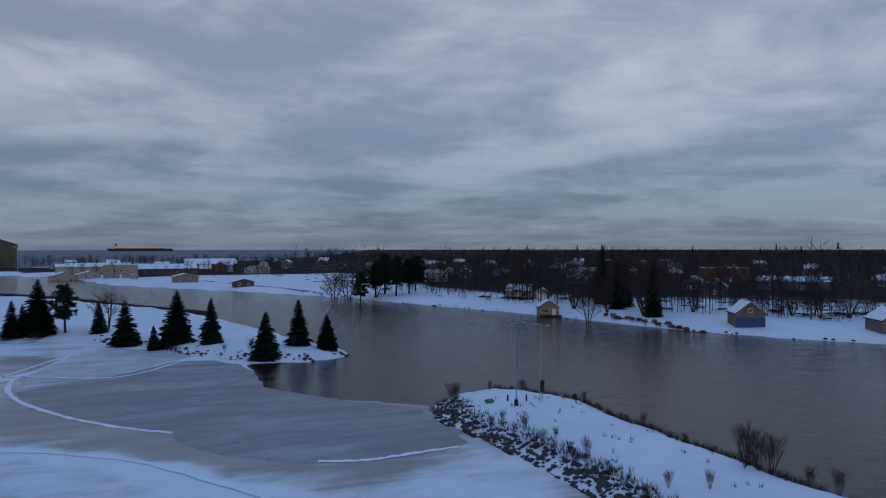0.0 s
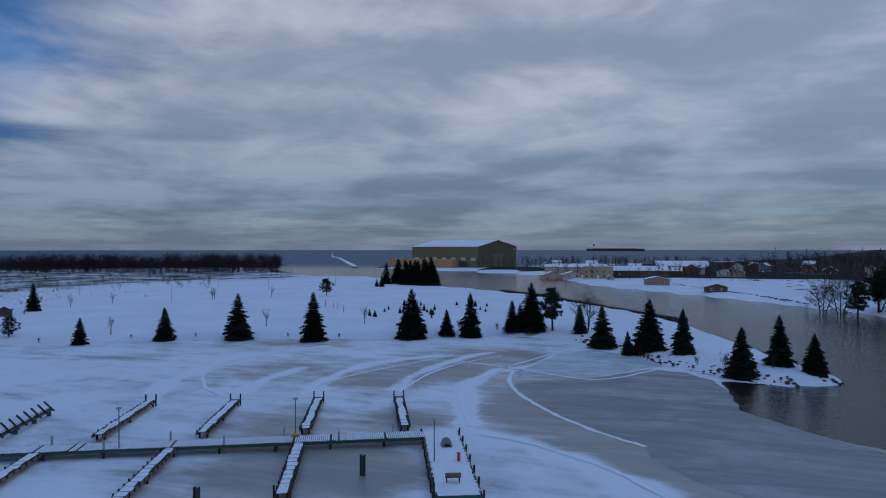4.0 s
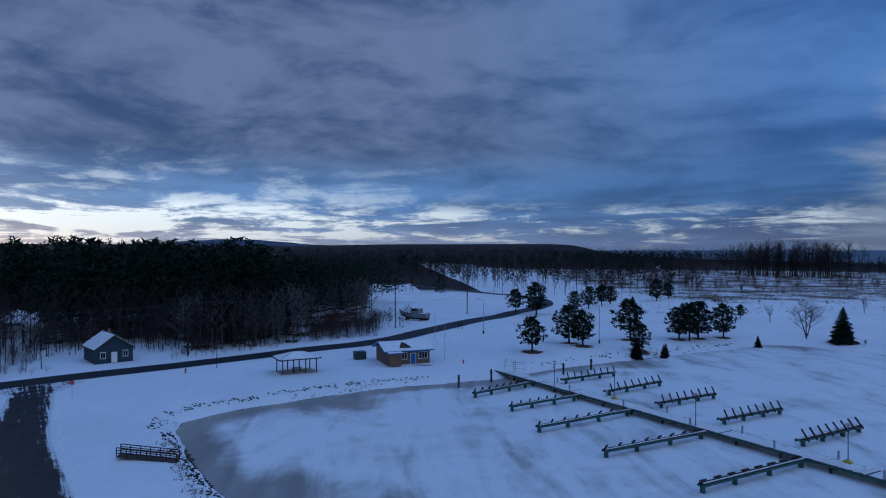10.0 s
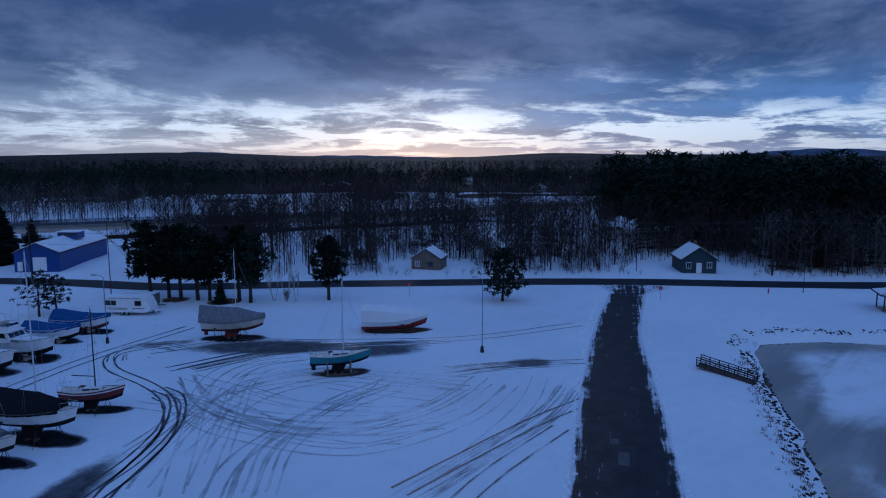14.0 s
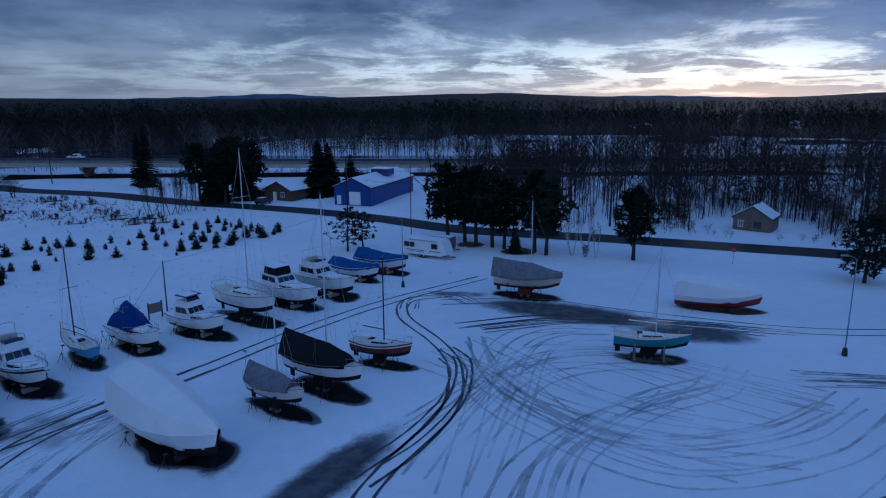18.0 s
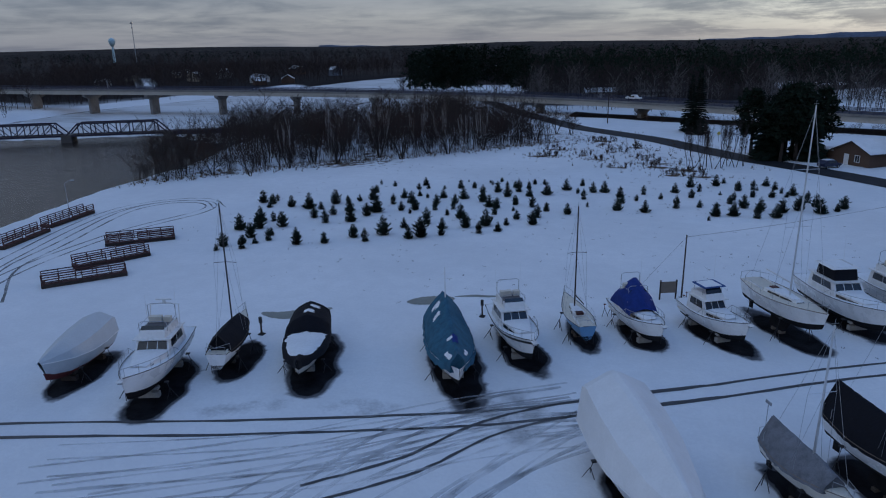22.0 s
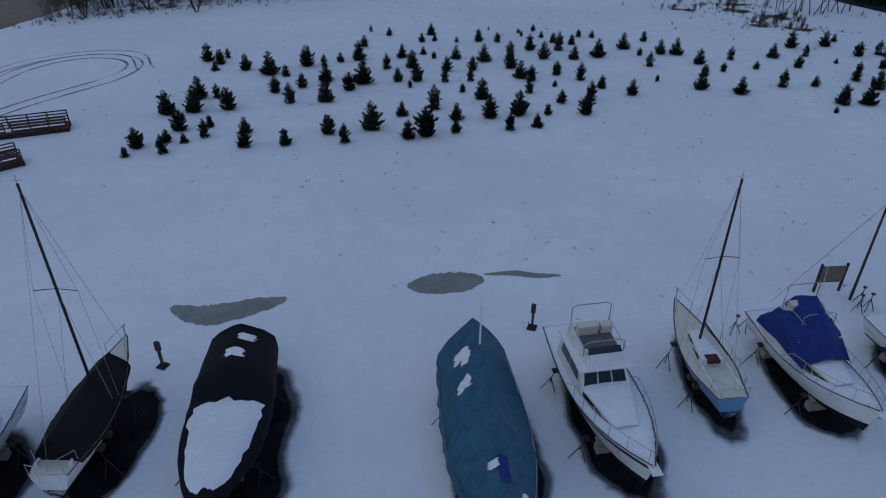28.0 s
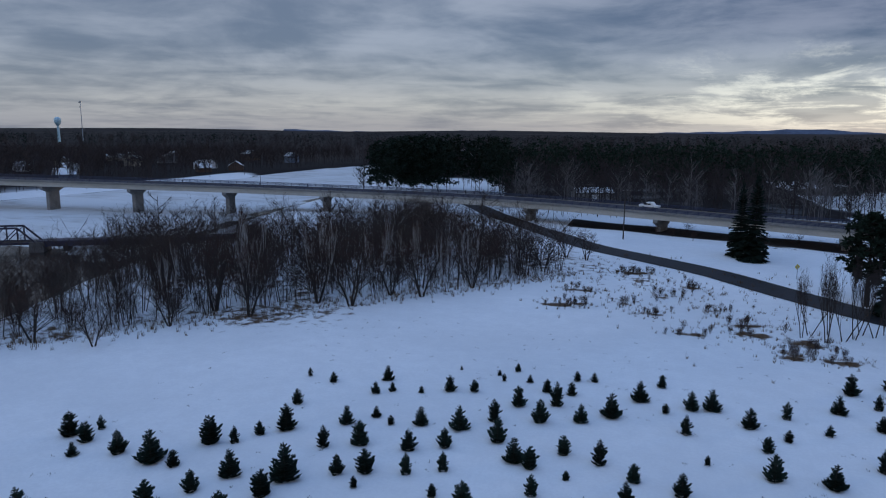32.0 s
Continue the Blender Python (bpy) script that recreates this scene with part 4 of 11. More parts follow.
# a lead that froze over later, grey and bare, and a paler one beside it
LEAD = [(16, -108.4), (4.9, -116), (-3.2, -126.1), (-9, -124.5), (-12.8, -118.3), (-13.8, -109.8), (-13.8, -100), (-17.3, -94.2), (-22.4, -87.7), (-28.6, -81.6), (-28.4, -67), (-26.3, -65.8), (-21.3, -65),
        (-12.6, -66.4), (-6.8, -71), (-3.2, -76), (-2.4, -80.8), (3, -86.5), (9.2, -93.9), (13.1, -100.6)]
PALE_LEAD = [(16.3, -110.1), (16.5, -121.2), (13, -138), (7, -145), (0.4, -141), (-6.4, -130), (-3.2, -127.1), (5, -117)]
ice_sheet("lead_ice", [site(*p) for p in LEAD], WATER_Z + 0.105, 0.9, ice_mat("clear_grey_ice", (0.285, 0.285, 0.285), (0.42, 0.42, 0.415), 0.05, 0.10), [], "smooth bare grey ice in a refrozen lead", (), 0)
ice_sheet("pale_lead_ice", [site(*p) for p in PALE_LEAD], WATER_Z + 0.102, 0.9, ice_mat("pale_green_ice", (0.42, 0.45, 0.46), (0.60, 0.63, 0.65), 0.07, 0.02), [], "pale greenish ice with a dusting of snow", (), 0)
UPPER = [site(*p) for p in ((-165, 142), (-150, 152), (-128, 164), (-100, 150), (-112, 190), (-120, 235), (-124, 280), (-130, 330), (-135, 375), (-164, 460), (-184, 540), (-190, 540), (-203, 488), (-212, 437), (-213, 387), (-206, 350), (-209, 300), (-218, 215), (-205, 165))]
ice_sheet("river_ice", UPPER, WATER_Z + 0.12, 5.0, ice_mat("river_snow_ice", (0.34, 0.335, 0.33), (0.63, 0.655, 0.685), 0.03, -0.04), [], "snow-covered ice on the upper river")
setting("road", Geo().loft(ribbon([site(*p) for p in ROAD], 7.0, lift=0.06, per=12, wob=0.003, cols=7), closed=False), ASPHALT, "dark wet asphalt road between snowy verges", "road")
def streaked_asphalt():
    """Wet asphalt with packed snow left in streaks, more of it at the edges and by the junction."""
    m = bpy.data.materials.new("streaked_asphalt")
    m.use_nodes = True
    g = Nodes(m.node_tree)
    b = m.node_tree.nodes["Principled BSDF"]
    at = g.add("VertexColor")
    at.layer_name = "lane"
    sep = g.add("SeparateColor")
    g.put(at.outputs["Color"], sep.inputs[0])
    turned = g.add("Mapping")
    turned.vector_type = "TEXTURE"
    turned.inputs["Rotation"].default_value, turned.inputs["Scale"].default_value = (0, 0, radians(27)), (9.0, 0.55, 1.0)
    co = g.add("TexCoord").outputs["Object"]
    g.put(co, turned.inputs[0])
    streak = g.noise(turned.outputs[0], 1.0, 5.0, 0.62, 0.2)
    blot = g.noise(co, 0.45, 6.0, 0.65)
    grit = g.noise(co, 6.0, 4.0, 0.6)
    f = g.math("ADD", g.math("MULTIPLY", streak, 0.62), g.math("MULTIPLY", blot, 0.38))
    f = g.math("ADD", f, g.math("MULTIPLY", sep.outputs[0], 0.26))
    f = g.math("ADD", f, g.math("MULTIPLY", g.math("SUBTRACT", grit, 0.5), 0.10))
    snow = g.span(f, 0.60, 0.72)
    tar = g.mix(g.span(blot, 0.35, 0.65), (0.012, 0.014, 0.019), (0.026, 0.028, 0.034))
    g.put(g.mix(snow, tar, (0.62, 0.65, 0.70)), b.inputs["Base Color"])
    g.put(g.math("ADD", 0.5, g.math("MULTIPLY", snow, 0.35)), b.inputs["Roughness"])
    b.inputs["Specular IOR Level"].default_value = 0.15
    bump = g.add("Bump")
    bump.inputs["Strength"].default_value, bump.inputs["Distance"].default_value = 0.5, 0.03
    g.put(g.math("ADD", snow, g.math("MULTIPLY", grit, 0.4)), bump.inputs["Height"])
    g.put(bump.outputs[0], b.inputs["Normal"])
    return m


drive = setting("driveway", Geo().loft(ribbon([site(*p) for p in DRIVE], lambda u: 8.6 - 1.9 * min(1.0, max(0.0, (u - 0.45) / 0.25)) + 9.0 * max(0.0, u - 0.93) / 0.07, lift=0.05, per=14, wob=0.004, cols=15), closed=False), streaked_asphalt(), "dark wet asphalt driveway with streaks of snow", "road")
lane = drive.data.color_attributes.new("lane", "FLOAT_COLOR", "POINT")
for i, c in enumerate(lane.data):
    k, u = abs(i % 15 - 7) / 7, (i // 15) / (len(lane.data) // 15)
    e = 0.95 * max(0.0, (k - 0.62) / 0.38) ** 1.5 + 0.30 * min(1.0, max(0.0, (u - 0.52) / 0.3)) * k + 0.55 * max(0.0, (u - 0.88) / 0.12)
    c.color = (e, e, e, 1)


# ---- boats laid up on the hard ----
# A boat lies along its own +y (bow), its origin on the ground amidships.
def hull_ring(u, L, B, D, lift, sheer, flare, keel, n=7, transom=0.85, fine=2.2, round_=0.55):
    """Half-section points from keel to gunwale at u (0 stern .. 1 bow)."""
    w = B / 2 * (1 - max(0.0, (u - 0.42) / 0.58) ** fine) * (transom + (1 - transom) * min(1.0, u / 0.3))
    w = max(w, 0.02)
    rise = D * 0.62 * max(0.0, (u - 0.62) / 0.38) ** 2.2
    top = lift + D + sheer * (u - 0.35) ** 2 * (2.2 if u > 0.35 else 0.8)
    bot = lift - keel + rise
    pts = []
    for i in range(n):
        q = i / (n - 1)
        x = w * (q ** round_) * (1 - flare * (1 - q) * max(0, u - 0.3))
        z = bot + (top - bot) * (q ** 1.35)
        pts.append((x, (u - 0.5) * L, z))
    return pts


def hull_shell(L, B, D, lift, sheer=0.8, flare=0.55, keel=0.0, us=15, rake=0.05, part_of=(0.0, 1.0), n=7, out=0.0, **kw):
    """Skin of the hull between two fractions of its girth."""
    g, rings = Geo(), []
    for i in range(us):
        u = i / (us - 1)
        half = hull_ring(u, L, B, D, lift, sheer, flare, keel, n=13, **kw)
        lo, hi = part_of
        cut = [half[round(lo * 12 + (hi - lo) * 12 * k / (n - 1))] for k in range(n)]
        cut = [(x + out, y + rake * L * max(0, u - 0.5) * 2 * ((z - lift) / D if u > 0.5 else 0), z) for x, y, z in cut]
        rings.append([(-x, y, z) for x, y, z in reversed(cut)] + cut)
    if lo_closed(part_of):
        g.loft(rings, closed=False)
    else:
        g.loft([r[:n] for r in rings], closed=False)
        g.loft([r[n:] for r in rings], closed=False)
    g.f.append(tuple(range(2 * n))) if lo_closed(part_of) else None
    return g


def lo_closed(part_of):
    return part_of[0] == 0.0


def deck_line(L, B, D, lift, sheer, u, inset, rake=0.05, **kw):
    x, y, z = hull_ring(u, L, B, D, lift, sheer, 0.55, 0.0, n=13, **kw)[-1]
    return max(0.01, x - inset), y + rake * L * max(0, u - 0.5) * 2 * ((z - lift) / D if u > 0.5 else 0), z


def deck_skin(L, B, D, lift, sheer, drop=0.10, inset=0.04, u0=0.0, u1=0.985, crown=0.06, **kw):
    g, rings = Geo(), []
    for i in range(13):
        u = u0 + (u1 - u0) * i / 12
        x, y, z = deck_line(L, B, D, lift, sheer, u, inset, **kw)
        rings.append([(-x, y, z - drop), (-x * 0.5, y, z - drop + crown), (x * 0.5, y, z - drop + crown), (x, y, z - drop)])
    g.loft(rings, closed=False)
    return g


def rub_rail(L, B, D, lift, sheer, r=0.028, **kw):
    g = Geo()
    for s in (-1, 1):
        pts = []
        for i in range(13):
            x, y, z = deck_line(L, B, D, lift, sheer, i / 12 * 0.99, 0.0, **kw)
            pts.append((s * x, y, z - 0.02))
        g.tube(pts, r, 4)
    return g


def rail(ob, L, B, D, lift, sheer, u0=0.45, u1=0.97, h=0.6, posts=6, **kw):
    """Bow rail: one bent tube each side and its posts."""
    r = Geo()
    for s in (-1, 1):
        pts = []
        for i in range(posts * 2 + 1):
            x, y, z = deck_line(L, B, D, lift, sheer, u0 + (u1 - u0) * i / (posts * 2), 0.08, **kw)
            pts.append((s * x, y, z + h * min(1, i / 2 + 0.05)))
            if i % 2 == 0 and i:
                part("rail_post", Geo().tube([(s * x, y, z - 0.05), (s * x, y, z + h)], 0.014, 4, False), STEEL, ob)
        r.tube(pts, 0.02, 4)
    x, y, z = deck_line(L, B, D, lift, sheer, u1, 0.08, **kw)
    r.tube([(-x, y, z + h), (0, y + 0.25, z + h * 1.02), (x, y, z + h)], 0.02, 4)
    part("bow_rail", r, STEEL, ob, "thin stainless bow rail")


def cabin_block(y0, y1, w0, w1, z, h, rake0=0.1, rake1=0.5, in_=0.12, nose=None):
    """A tapering cabin: lower outline wider than its top, sloped front."""
    g = Geo()
    low = [(-w0 / 2, y0), (w0 / 2, y0), (w1 / 2, y1), (-w1 / 2, y1)]
    top = [(-w0 / 2 + in_, y0 + rake0), (w0 / 2 - in_, y0 + rake0), (w1 / 2 - in_, y1 - rake1), (-w1 / 2 + in_, y1 - rake1)]
    g.loft([[(x, y, z) for x, y in low], [(x, y, z + h) for x, y in top]], caps=True)
    return g


def band(y0, y1, w0, w1, z, h, rake0, rake1, in_, lo, hi, out=0.012):
    """A strip of windows lying proud on a cabin_block's sides and front."""
    panes = []

    def ring(q):
        i, a, b = in_ * q - out, rake0 * q - out, rake1 * q - out
        return [(-w0 / 2 + i, y0 + a, z + h * q), (w0 / 2 - i, y0 + a, z + h * q), (w1 / 2 - i, y1 - b, z + h * q), (-w1 / 2 + i, y1 - b, z + h * q)]

    lo_r, hi_r = ring(lo), ring(hi)
    for a, b, s, e in ((1, 2, 0.12, 0.88), (2, 3, 0.06, 0.94), (3, 0, 0.12, 0.88)):
        def at(r, t):
            return Vector(r[a]).lerp(Vector(r[b]), t)
        n = 3 if a == 2 else 2
        for k in range(n):
            t0, t1 = s + (e - s) * k / n + 0.012, s + (e - s) * (k + 1) / n - 0.012
            panes.append(Geo().poly(at(lo_r, t0), at(lo_r, t1), at(hi_r, t1), at(hi_r, t0)))
    return panes


def blocks(ob, L, B, lift, material=None):
    for y in (-0.32 * L, 0.18 * L):
        g = Geo()
        z = 0.0
        while z < lift + 0.12:
            g.box(0, y, z, B * 0.42 if (z * 5) % 2 < 1 else 0.4, 0.38, 0.19)
            z += 0.195
        part("keel_block", g, material or CONCRETE, ob, "keel stack coloured dark for the shade under the hull" if material else "concrete block stack under the keel")


def stands(ob, L, B, lift, pairs=(-0.28, 0.2), spread=0.85, h=None):
    """Jack stands: three thin legs, a screw and a pad each."""
    for y in pairs:
        for s in (-1, 1):
            x, top = s * B * 0.40, (h or lift + 0.45)
            g = Geo()
            for a in range(3):
                t = a * 2.094 + (0 if s > 0 else math.pi)
                g.tube([(x + math.cos(t) * 0.42 + s * 0.25, y * L + math.sin(t) * 0.42, 0), (x + s * 0.18, y * L, top * 0.62)], 0.028, 4)
            g.tube([(x + s * 0.18, y * L, top * 0.55), (x, y * L, top)], 0.025, 4)
            g.box(x, y * L, top - 0.03, 0.28, 0.28, 0.06)
            part("jack_stand", g, BLACK, ob, "steel jack stand against the hull")


def rigging(ob, L, B, z, h, mast_y=0.08, spreaders=(0.55,), r=0.07, boom=0.38, color=None, stays=True, boom_z=1.1):
    color = color or ALU
    y = mast_y * L
    part("mast", Geo().tube([(0, y, z), (0, y, z + h)], [r, r * 0.75], 8), color, ob, "tall aluminium mast" if color is ALU else "dark mast")
    if boom:
        part("boom", Geo().tube([(0, y, z + boom_z), (0, y - boom * L, z + boom_z + 0.1)], r * 0.7, 6), color, ob)
    for q in spreaders:
        part("spreader", Geo().tube([(-B * 0.36, y - 0.1, z + h * q), (0, y, z + h * q + 0.04), (B * 0.36, y - 0.1, z + h * q)], 0.022, 4), color, ob)
    if stays:
        top = (0, y, z + h * 0.98)
        ends = [(0, L * 0.53, z), (0, -L * 0.49, z)]
        for e in ends:
            part("stay", Geo().tube([top, e], 0.010, 3, False), STEEL, ob, "thin wire stay")
        for s in (-1, 1):
            pts = [top] + [(s * B * 0.36, y - 0.1, z + h * q) for q in sorted(spreaders, reverse=True)] + [(s * B * 0.44, y - 0.1, z - 0.1)]
            part("shroud", Geo().tube(pts, 0.010, 3, False), STEEL, ob)
            part("shroud", Geo().tube([(0, y, z + h * 0.53), (s * B * 0.43, y - 0.5, z - 0.1)], 0.010, 3, False), STEEL, ob)
    part("masthead_gear", Geo().tube([(0, y, z + h), (0, y, z + h + 0.35)], 0.015, 4).tube([(-0.2, y, z + h + 0.12), (0.2, y, z + h + 0.12)], 0.012, 3), STEEL, ob)


def hull_parts(ob, L, B, D, lift, sheer, topside, bottom, split=0.42, keel=0.35, stripe=None, **kw):
    part("bottom", hull_shell(L, B, D, lift, sheer, keel=keel, part_of=(0.0, split), **kw), bottom, ob, "painted underwater hull", True)
    part("topside", hull_shell(L, B, D, lift, sheer, keel=keel, part_of=(split, 1.0), **kw), topside, ob, "", True)
    tr = hull_ring(0, L, B, D, lift, sheer, 0.55, keel, n=13, **{k: v for k, v in kw.items() if k in ("transom", "fine", "round_")})
    part("transom", Geo().poly(*[(-x, y + 0.0, z) for x, y, z in reversed(tr)], *tr[1:]), topside, ob)
    if stripe:
        part("stripe", hull_shell(L, B, D, lift, sheer, keel=keel, part_of=(0.84, 0.92), n=2, out=0.012, **kw), stripe, ob, "coloured stripe along the topsides")


def cover(ob, name, L, B, D, lift, sheer, ridge, material, label, hang=0.35, u0=-0.02, u1=1.0, crease=0.05, shape=None, seed=1, out=0.06, **kw):
    """A tarpaulin over ridge poles: creased, hanging a little below the gunwale. ridge: height at u."""
    rnd = random.Random(seed)
    rings = []
    n = 22
    for i in range(n + 1):
        u = u0 + (u1 - u0) * i / n
        x, y, z = deck_line(L, B, D, lift, sheer, min(max(u, 0), 0.995), -out, **kw)
        y += (u - min(max(u, 0), 0.995)) * L
        top = z + ridge(u)
        ring = []
        for s in (-1, 1):
            side = []
            for q in (0.0, 0.10, 0.35, 0.65, 0.9, 1.0):
                sag = (shape or (lambda k: k))(q)
                w = x * (1 - sag) if q < 1 else 0.0
                zz = z + (top - z) * q if q > 0.1 else z - hang * (1 - q * 10) * rnd.uniform(0.75, 1.2)
                side.append((s * (w + rnd.uniform(-crease, crease) * (q < 0.95)), y + rnd.uniform(-0.03, 0.03), zz + rnd.uniform(-crease, crease) * 0.5))
            ring.append(side)
        rings.append(ring[0] + ring[1][::-1][1:])
    g = Geo().loft(rings, closed=False)
    k, m = 0, len(rings[0])
    g.f.append(tuple(range(m)))
    g.f.append(tuple(range(n * m, n * m + m))[::-1])
    return part(name, g, material, ob, label, True)


def snow_on(ob, pts, h=0.08, label="patch of snow"):
    """A soft pad of snow with a ragged outline, lying on a surface given by its corners."""
    rnd = random.Random(len(pts) * 7 + int(abs(pts[0][0] * 10)))
    c = sum((Vector(p) for p in pts), Vector()) / len(pts)
    ring = []
    for a, b in zip(pts, pts[1:] + pts[:1]):
        for k in range(4):
            p = Vector(a).lerp(Vector(b), k / 4)
            ring.append(c + (p - c) * rnd.uniform(0.74, 1.05))
    inner = [c + (p - c) * 0.8 + Vector((0, 0, h)) for p in ring]
    g = Geo().loft([ring, inner])
    g.f.append(tuple(range(len(ring), 2 * len(ring))))
    return part("snow", g, ROOF_SNOW, ob, label, True)


def snow_sheet(ob, L, B, D, lift, sheer, u0, u1, f0, f1, height, thick=0.08, seed=1, ragged=0.10, label="patch of snow", name="snow", material=None, **kw):
    """Snow lying on a curved surface between lengthwise u0..u1 and crosswise f0..f1 (-1 to 1 of the half beam); height(u, f) is the surface."""
    rnd, rings, nu, nf = random.Random(seed), [], 14, 8
    for i in range(nu + 1):
        a0, a1 = f0 + rnd.uniform(-ragged, ragged) * 0.6, f1 + rnd.uniform(-ragged, ragged) * 0.6
        if i in (0, nu):
            a0, a1 = a0 + (f1 - f0) * 0.14, a1 - (f1 - f0) * 0.14
        ring = []
        for j in range(nf + 1):
            f = a0 + (a1 - a0) * j / nf
            u = u0 + (u1 - u0) * i / nu + ((rnd.uniform(-ragged, ragged) * 0.35 * (u1 - u0)) if i in (0, nu) else 0)
            x, y, z = deck_line(L, B, D, lift, sheer, min(max(u, 0.0), 0.995), 0.0, **kw)
            rim = i in (0, nu) or j in (0, nf)
            ring.append((f * x, y, z + height(u, f) + (0.005 if rim else thick * rnd.uniform(0.8, 1.2))))
        rings.append(ring)
    return part(name, Geo().loft(rings, closed=False), material or ROOF_SNOW, ob, label, True)


def flybridge_cruiser(m, L=10.5, B=3.5, lift=0.75, D=1.75, label="", cover_fly=None, arch=False, topside=None, stripe=None, hardtop=False, sheer=0.9):
    """Motor yacht with cabin, windscreen, flybridge and bow rail, on blocks and stands."""
    top = topside or GEL_WHITE
    ob = thing("motor_boat", m, label, "boat", "boats laid up in the lot")
    kw = dict(fine=2.4, transom=0.88)
    hull_parts(ob, L, B, D, lift, sheer, top, ANTIFOUL, keel=0.25, stripe=stripe, **kw)
    part("deck", deck_skin(L, B, D, lift, sheer, **kw), ROOF_SNOW, ob, "snow-covered deck")
    part("rub_rail", rub_rail(L, B, D, lift, sheer, **kw), BLACK, ob)
    rail(ob, L, B, D, lift, sheer, **kw)
    z = lift + D - 0.05
    # cockpit well at the stern, trunk cabin forward
    part("cockpit_sole", Geo().box(0, -0.40 * L, z - 0.6, B * 0.78, L * 0.16, 0.06), GEL_CREAM, ob)
    part("trunk_cabin", cabin_block(-0.02 * L, 0.36 * L, B * 0.80, B * 0.42, z, 0.42, 0.0, 0.7, 0.16), top, ob)
    for pane in band(-0.02 * L, 0.36 * L, B * 0.80, B * 0.42, z, 0.42, 0.0, 0.7, 0.16, 0.3, 0.72)[:2] + band(-0.02 * L, 0.36 * L, B * 0.80, B * 0.42, z, 0.42, 0.0, 0.7, 0.16, 0.3, 0.72)[-2:]:
        part("trunk_window", pane, GLASS_DARK, ob)
    roof = [[(-w, yy, z + 0.43), (-w * 0.8, yy, z + 0.43 + k), (0, yy, z + 0.46 + k), (w * 0.8, yy, z + 0.43 + k), (w, yy, z + 0.43)] for yy, w, k in ((0.0, B * 0.33, 0.02), (0.04 * L, B * 0.34, 0.11), (0.15 * L, B * 0.27, 0.12), (0.25 * L, B * 0.20, 0.10), (0.30 * L, B * 0.15, 0.02))]
    part("cabin_snow", Geo().loft(roof, closed=False), ROOF_SNOW, ob, "smooth sheet of snow on the fore cabin", True)
    part("fore_hatch", Geo().box(0, 0.37 * L, lift + D + 0.05, 0.5, 0.5, 0.12, taper=0.85), GLASS_DARK, ob, "dark fore hatch")
    ch = 1.15
    part("deckhouse", cabin_block(-0.30 * L, 0.06 * L, B * 0.80, B * 0.76, z, ch, 0.05, 0.75, 0.18), top, ob)
    for pane in band(-0.30 * L, 0.06 * L, B * 0.80, B * 0.76, z, ch, 0.05, 0.75, 0.18, 0.42, 0.88):
        part("saloon_window", pane, GLASS_DARK, ob, "dark tinted window")
    part("house_top", Geo().box(0, -0.15 * L, z + ch, B * 0.78, L * 0.33, 0.07), top, ob)
    zf = z + ch + 0.07
    if hardtop:
        if hardtop == 2:
            part("bridge_enclosure", cabin_block(-0.25 * L, -0.02 * L, B * 0.60, B * 0.56, zf, 0.95, 0.05, 0.25, 0.06), TARP_NAVY, ob, "dark canvas bridge enclosure")
        else:
            part("bridge_coaming", cabin_block(-0.28 * L, 0.0, B * 0.66, B * 0.56, zf, 0.42, 0.0, 0.30, 0.05), top, ob)
            part("bridge_windscreen", Geo().poly((-B * 0.25, -0.04 * L, zf + 0.43), (B * 0.25, -0.04 * L, zf + 0.43), (B * 0.23, -0.08 * L, zf + 0.85), (-B * 0.23, -0.08 * L, zf + 0.85)), GLASS_DARK, ob)
            g = Geo()
            for s_ in (-1, 1):
                for yy in (-0.08 * L, -0.24 * L):
                    g.tube([(s_ * B * 0.30, yy, zf + 0.3), (s_ * B * 0.30, yy, zf + 0.95)], 0.022, 4)
            part("canopy_frame", g, STEEL, ob)
        part("hardtop", Geo().box(0, -0.15 * L, zf + 0.95, B * 0.70, L * 0.24, 0.07, taper=0.94), TARP_MID if hardtop != 2 else top, ob, "blue canopy" if hardtop != 2 else "white hard top")
        part("hardtop_snow", Geo().box(0.05, -0.145 * L, zf + 1.024, B * 0.52, L * 0.19, 0.07, taper=0.86), ROOF_SNOW, ob, "snow on the canopy")
    else:
        part("bridge_coaming", cabin_block(-0.27 * L, 0.0, B * 0.62, B * 0.54, zf, 0.55, 0.0, 0.28, 0.05), top, ob)
        # flat dark sheet: the well's shade is painted, no recess is cut
        part("bridge_well", Geo().box(0, -0.16 * L, zf + 0.555, B * 0.48, L * 0.17, 0.012), mat("shaded_vinyl", (0.10, 0.10, 0.11)), ob, "flat dark sheet standing for the shaded flybridge well")
        part("helm_seat", Geo().box(0.3, -0.20 * L, zf + 0.55, 0.9, 0.4, 0.45).box(-0.55, -0.20 * L, zf + 0.55, 0.5, 0.4, 0.4), GEL_CREAM, ob)
        part("bridge_windscreen", Geo().poly((-B * 0.25, -0.03 * L, zf + 0.56), (B * 0.25, -0.03 * L, zf + 0.56), (B * 0.23, -0.05 * L, zf + 0.8), (-B * 0.23, -0.05 * L, zf + 0.8)), GLASS_DARK, ob)
        g = Geo()
        for yy, hh in ((-0.05 * L, 1.0), (-0.25 * L, 1.65)):
            g.tube([(-B * 0.29, yy, zf + 0.4), (-B * 0.29, yy, zf + hh), (-B * 0.22, yy, zf + hh + 0.12), (B * 0.22, yy, zf + hh + 0.12), (B * 0.29, yy, zf + hh), (B * 0.29, yy, zf + 0.4)], 0.025, 5)
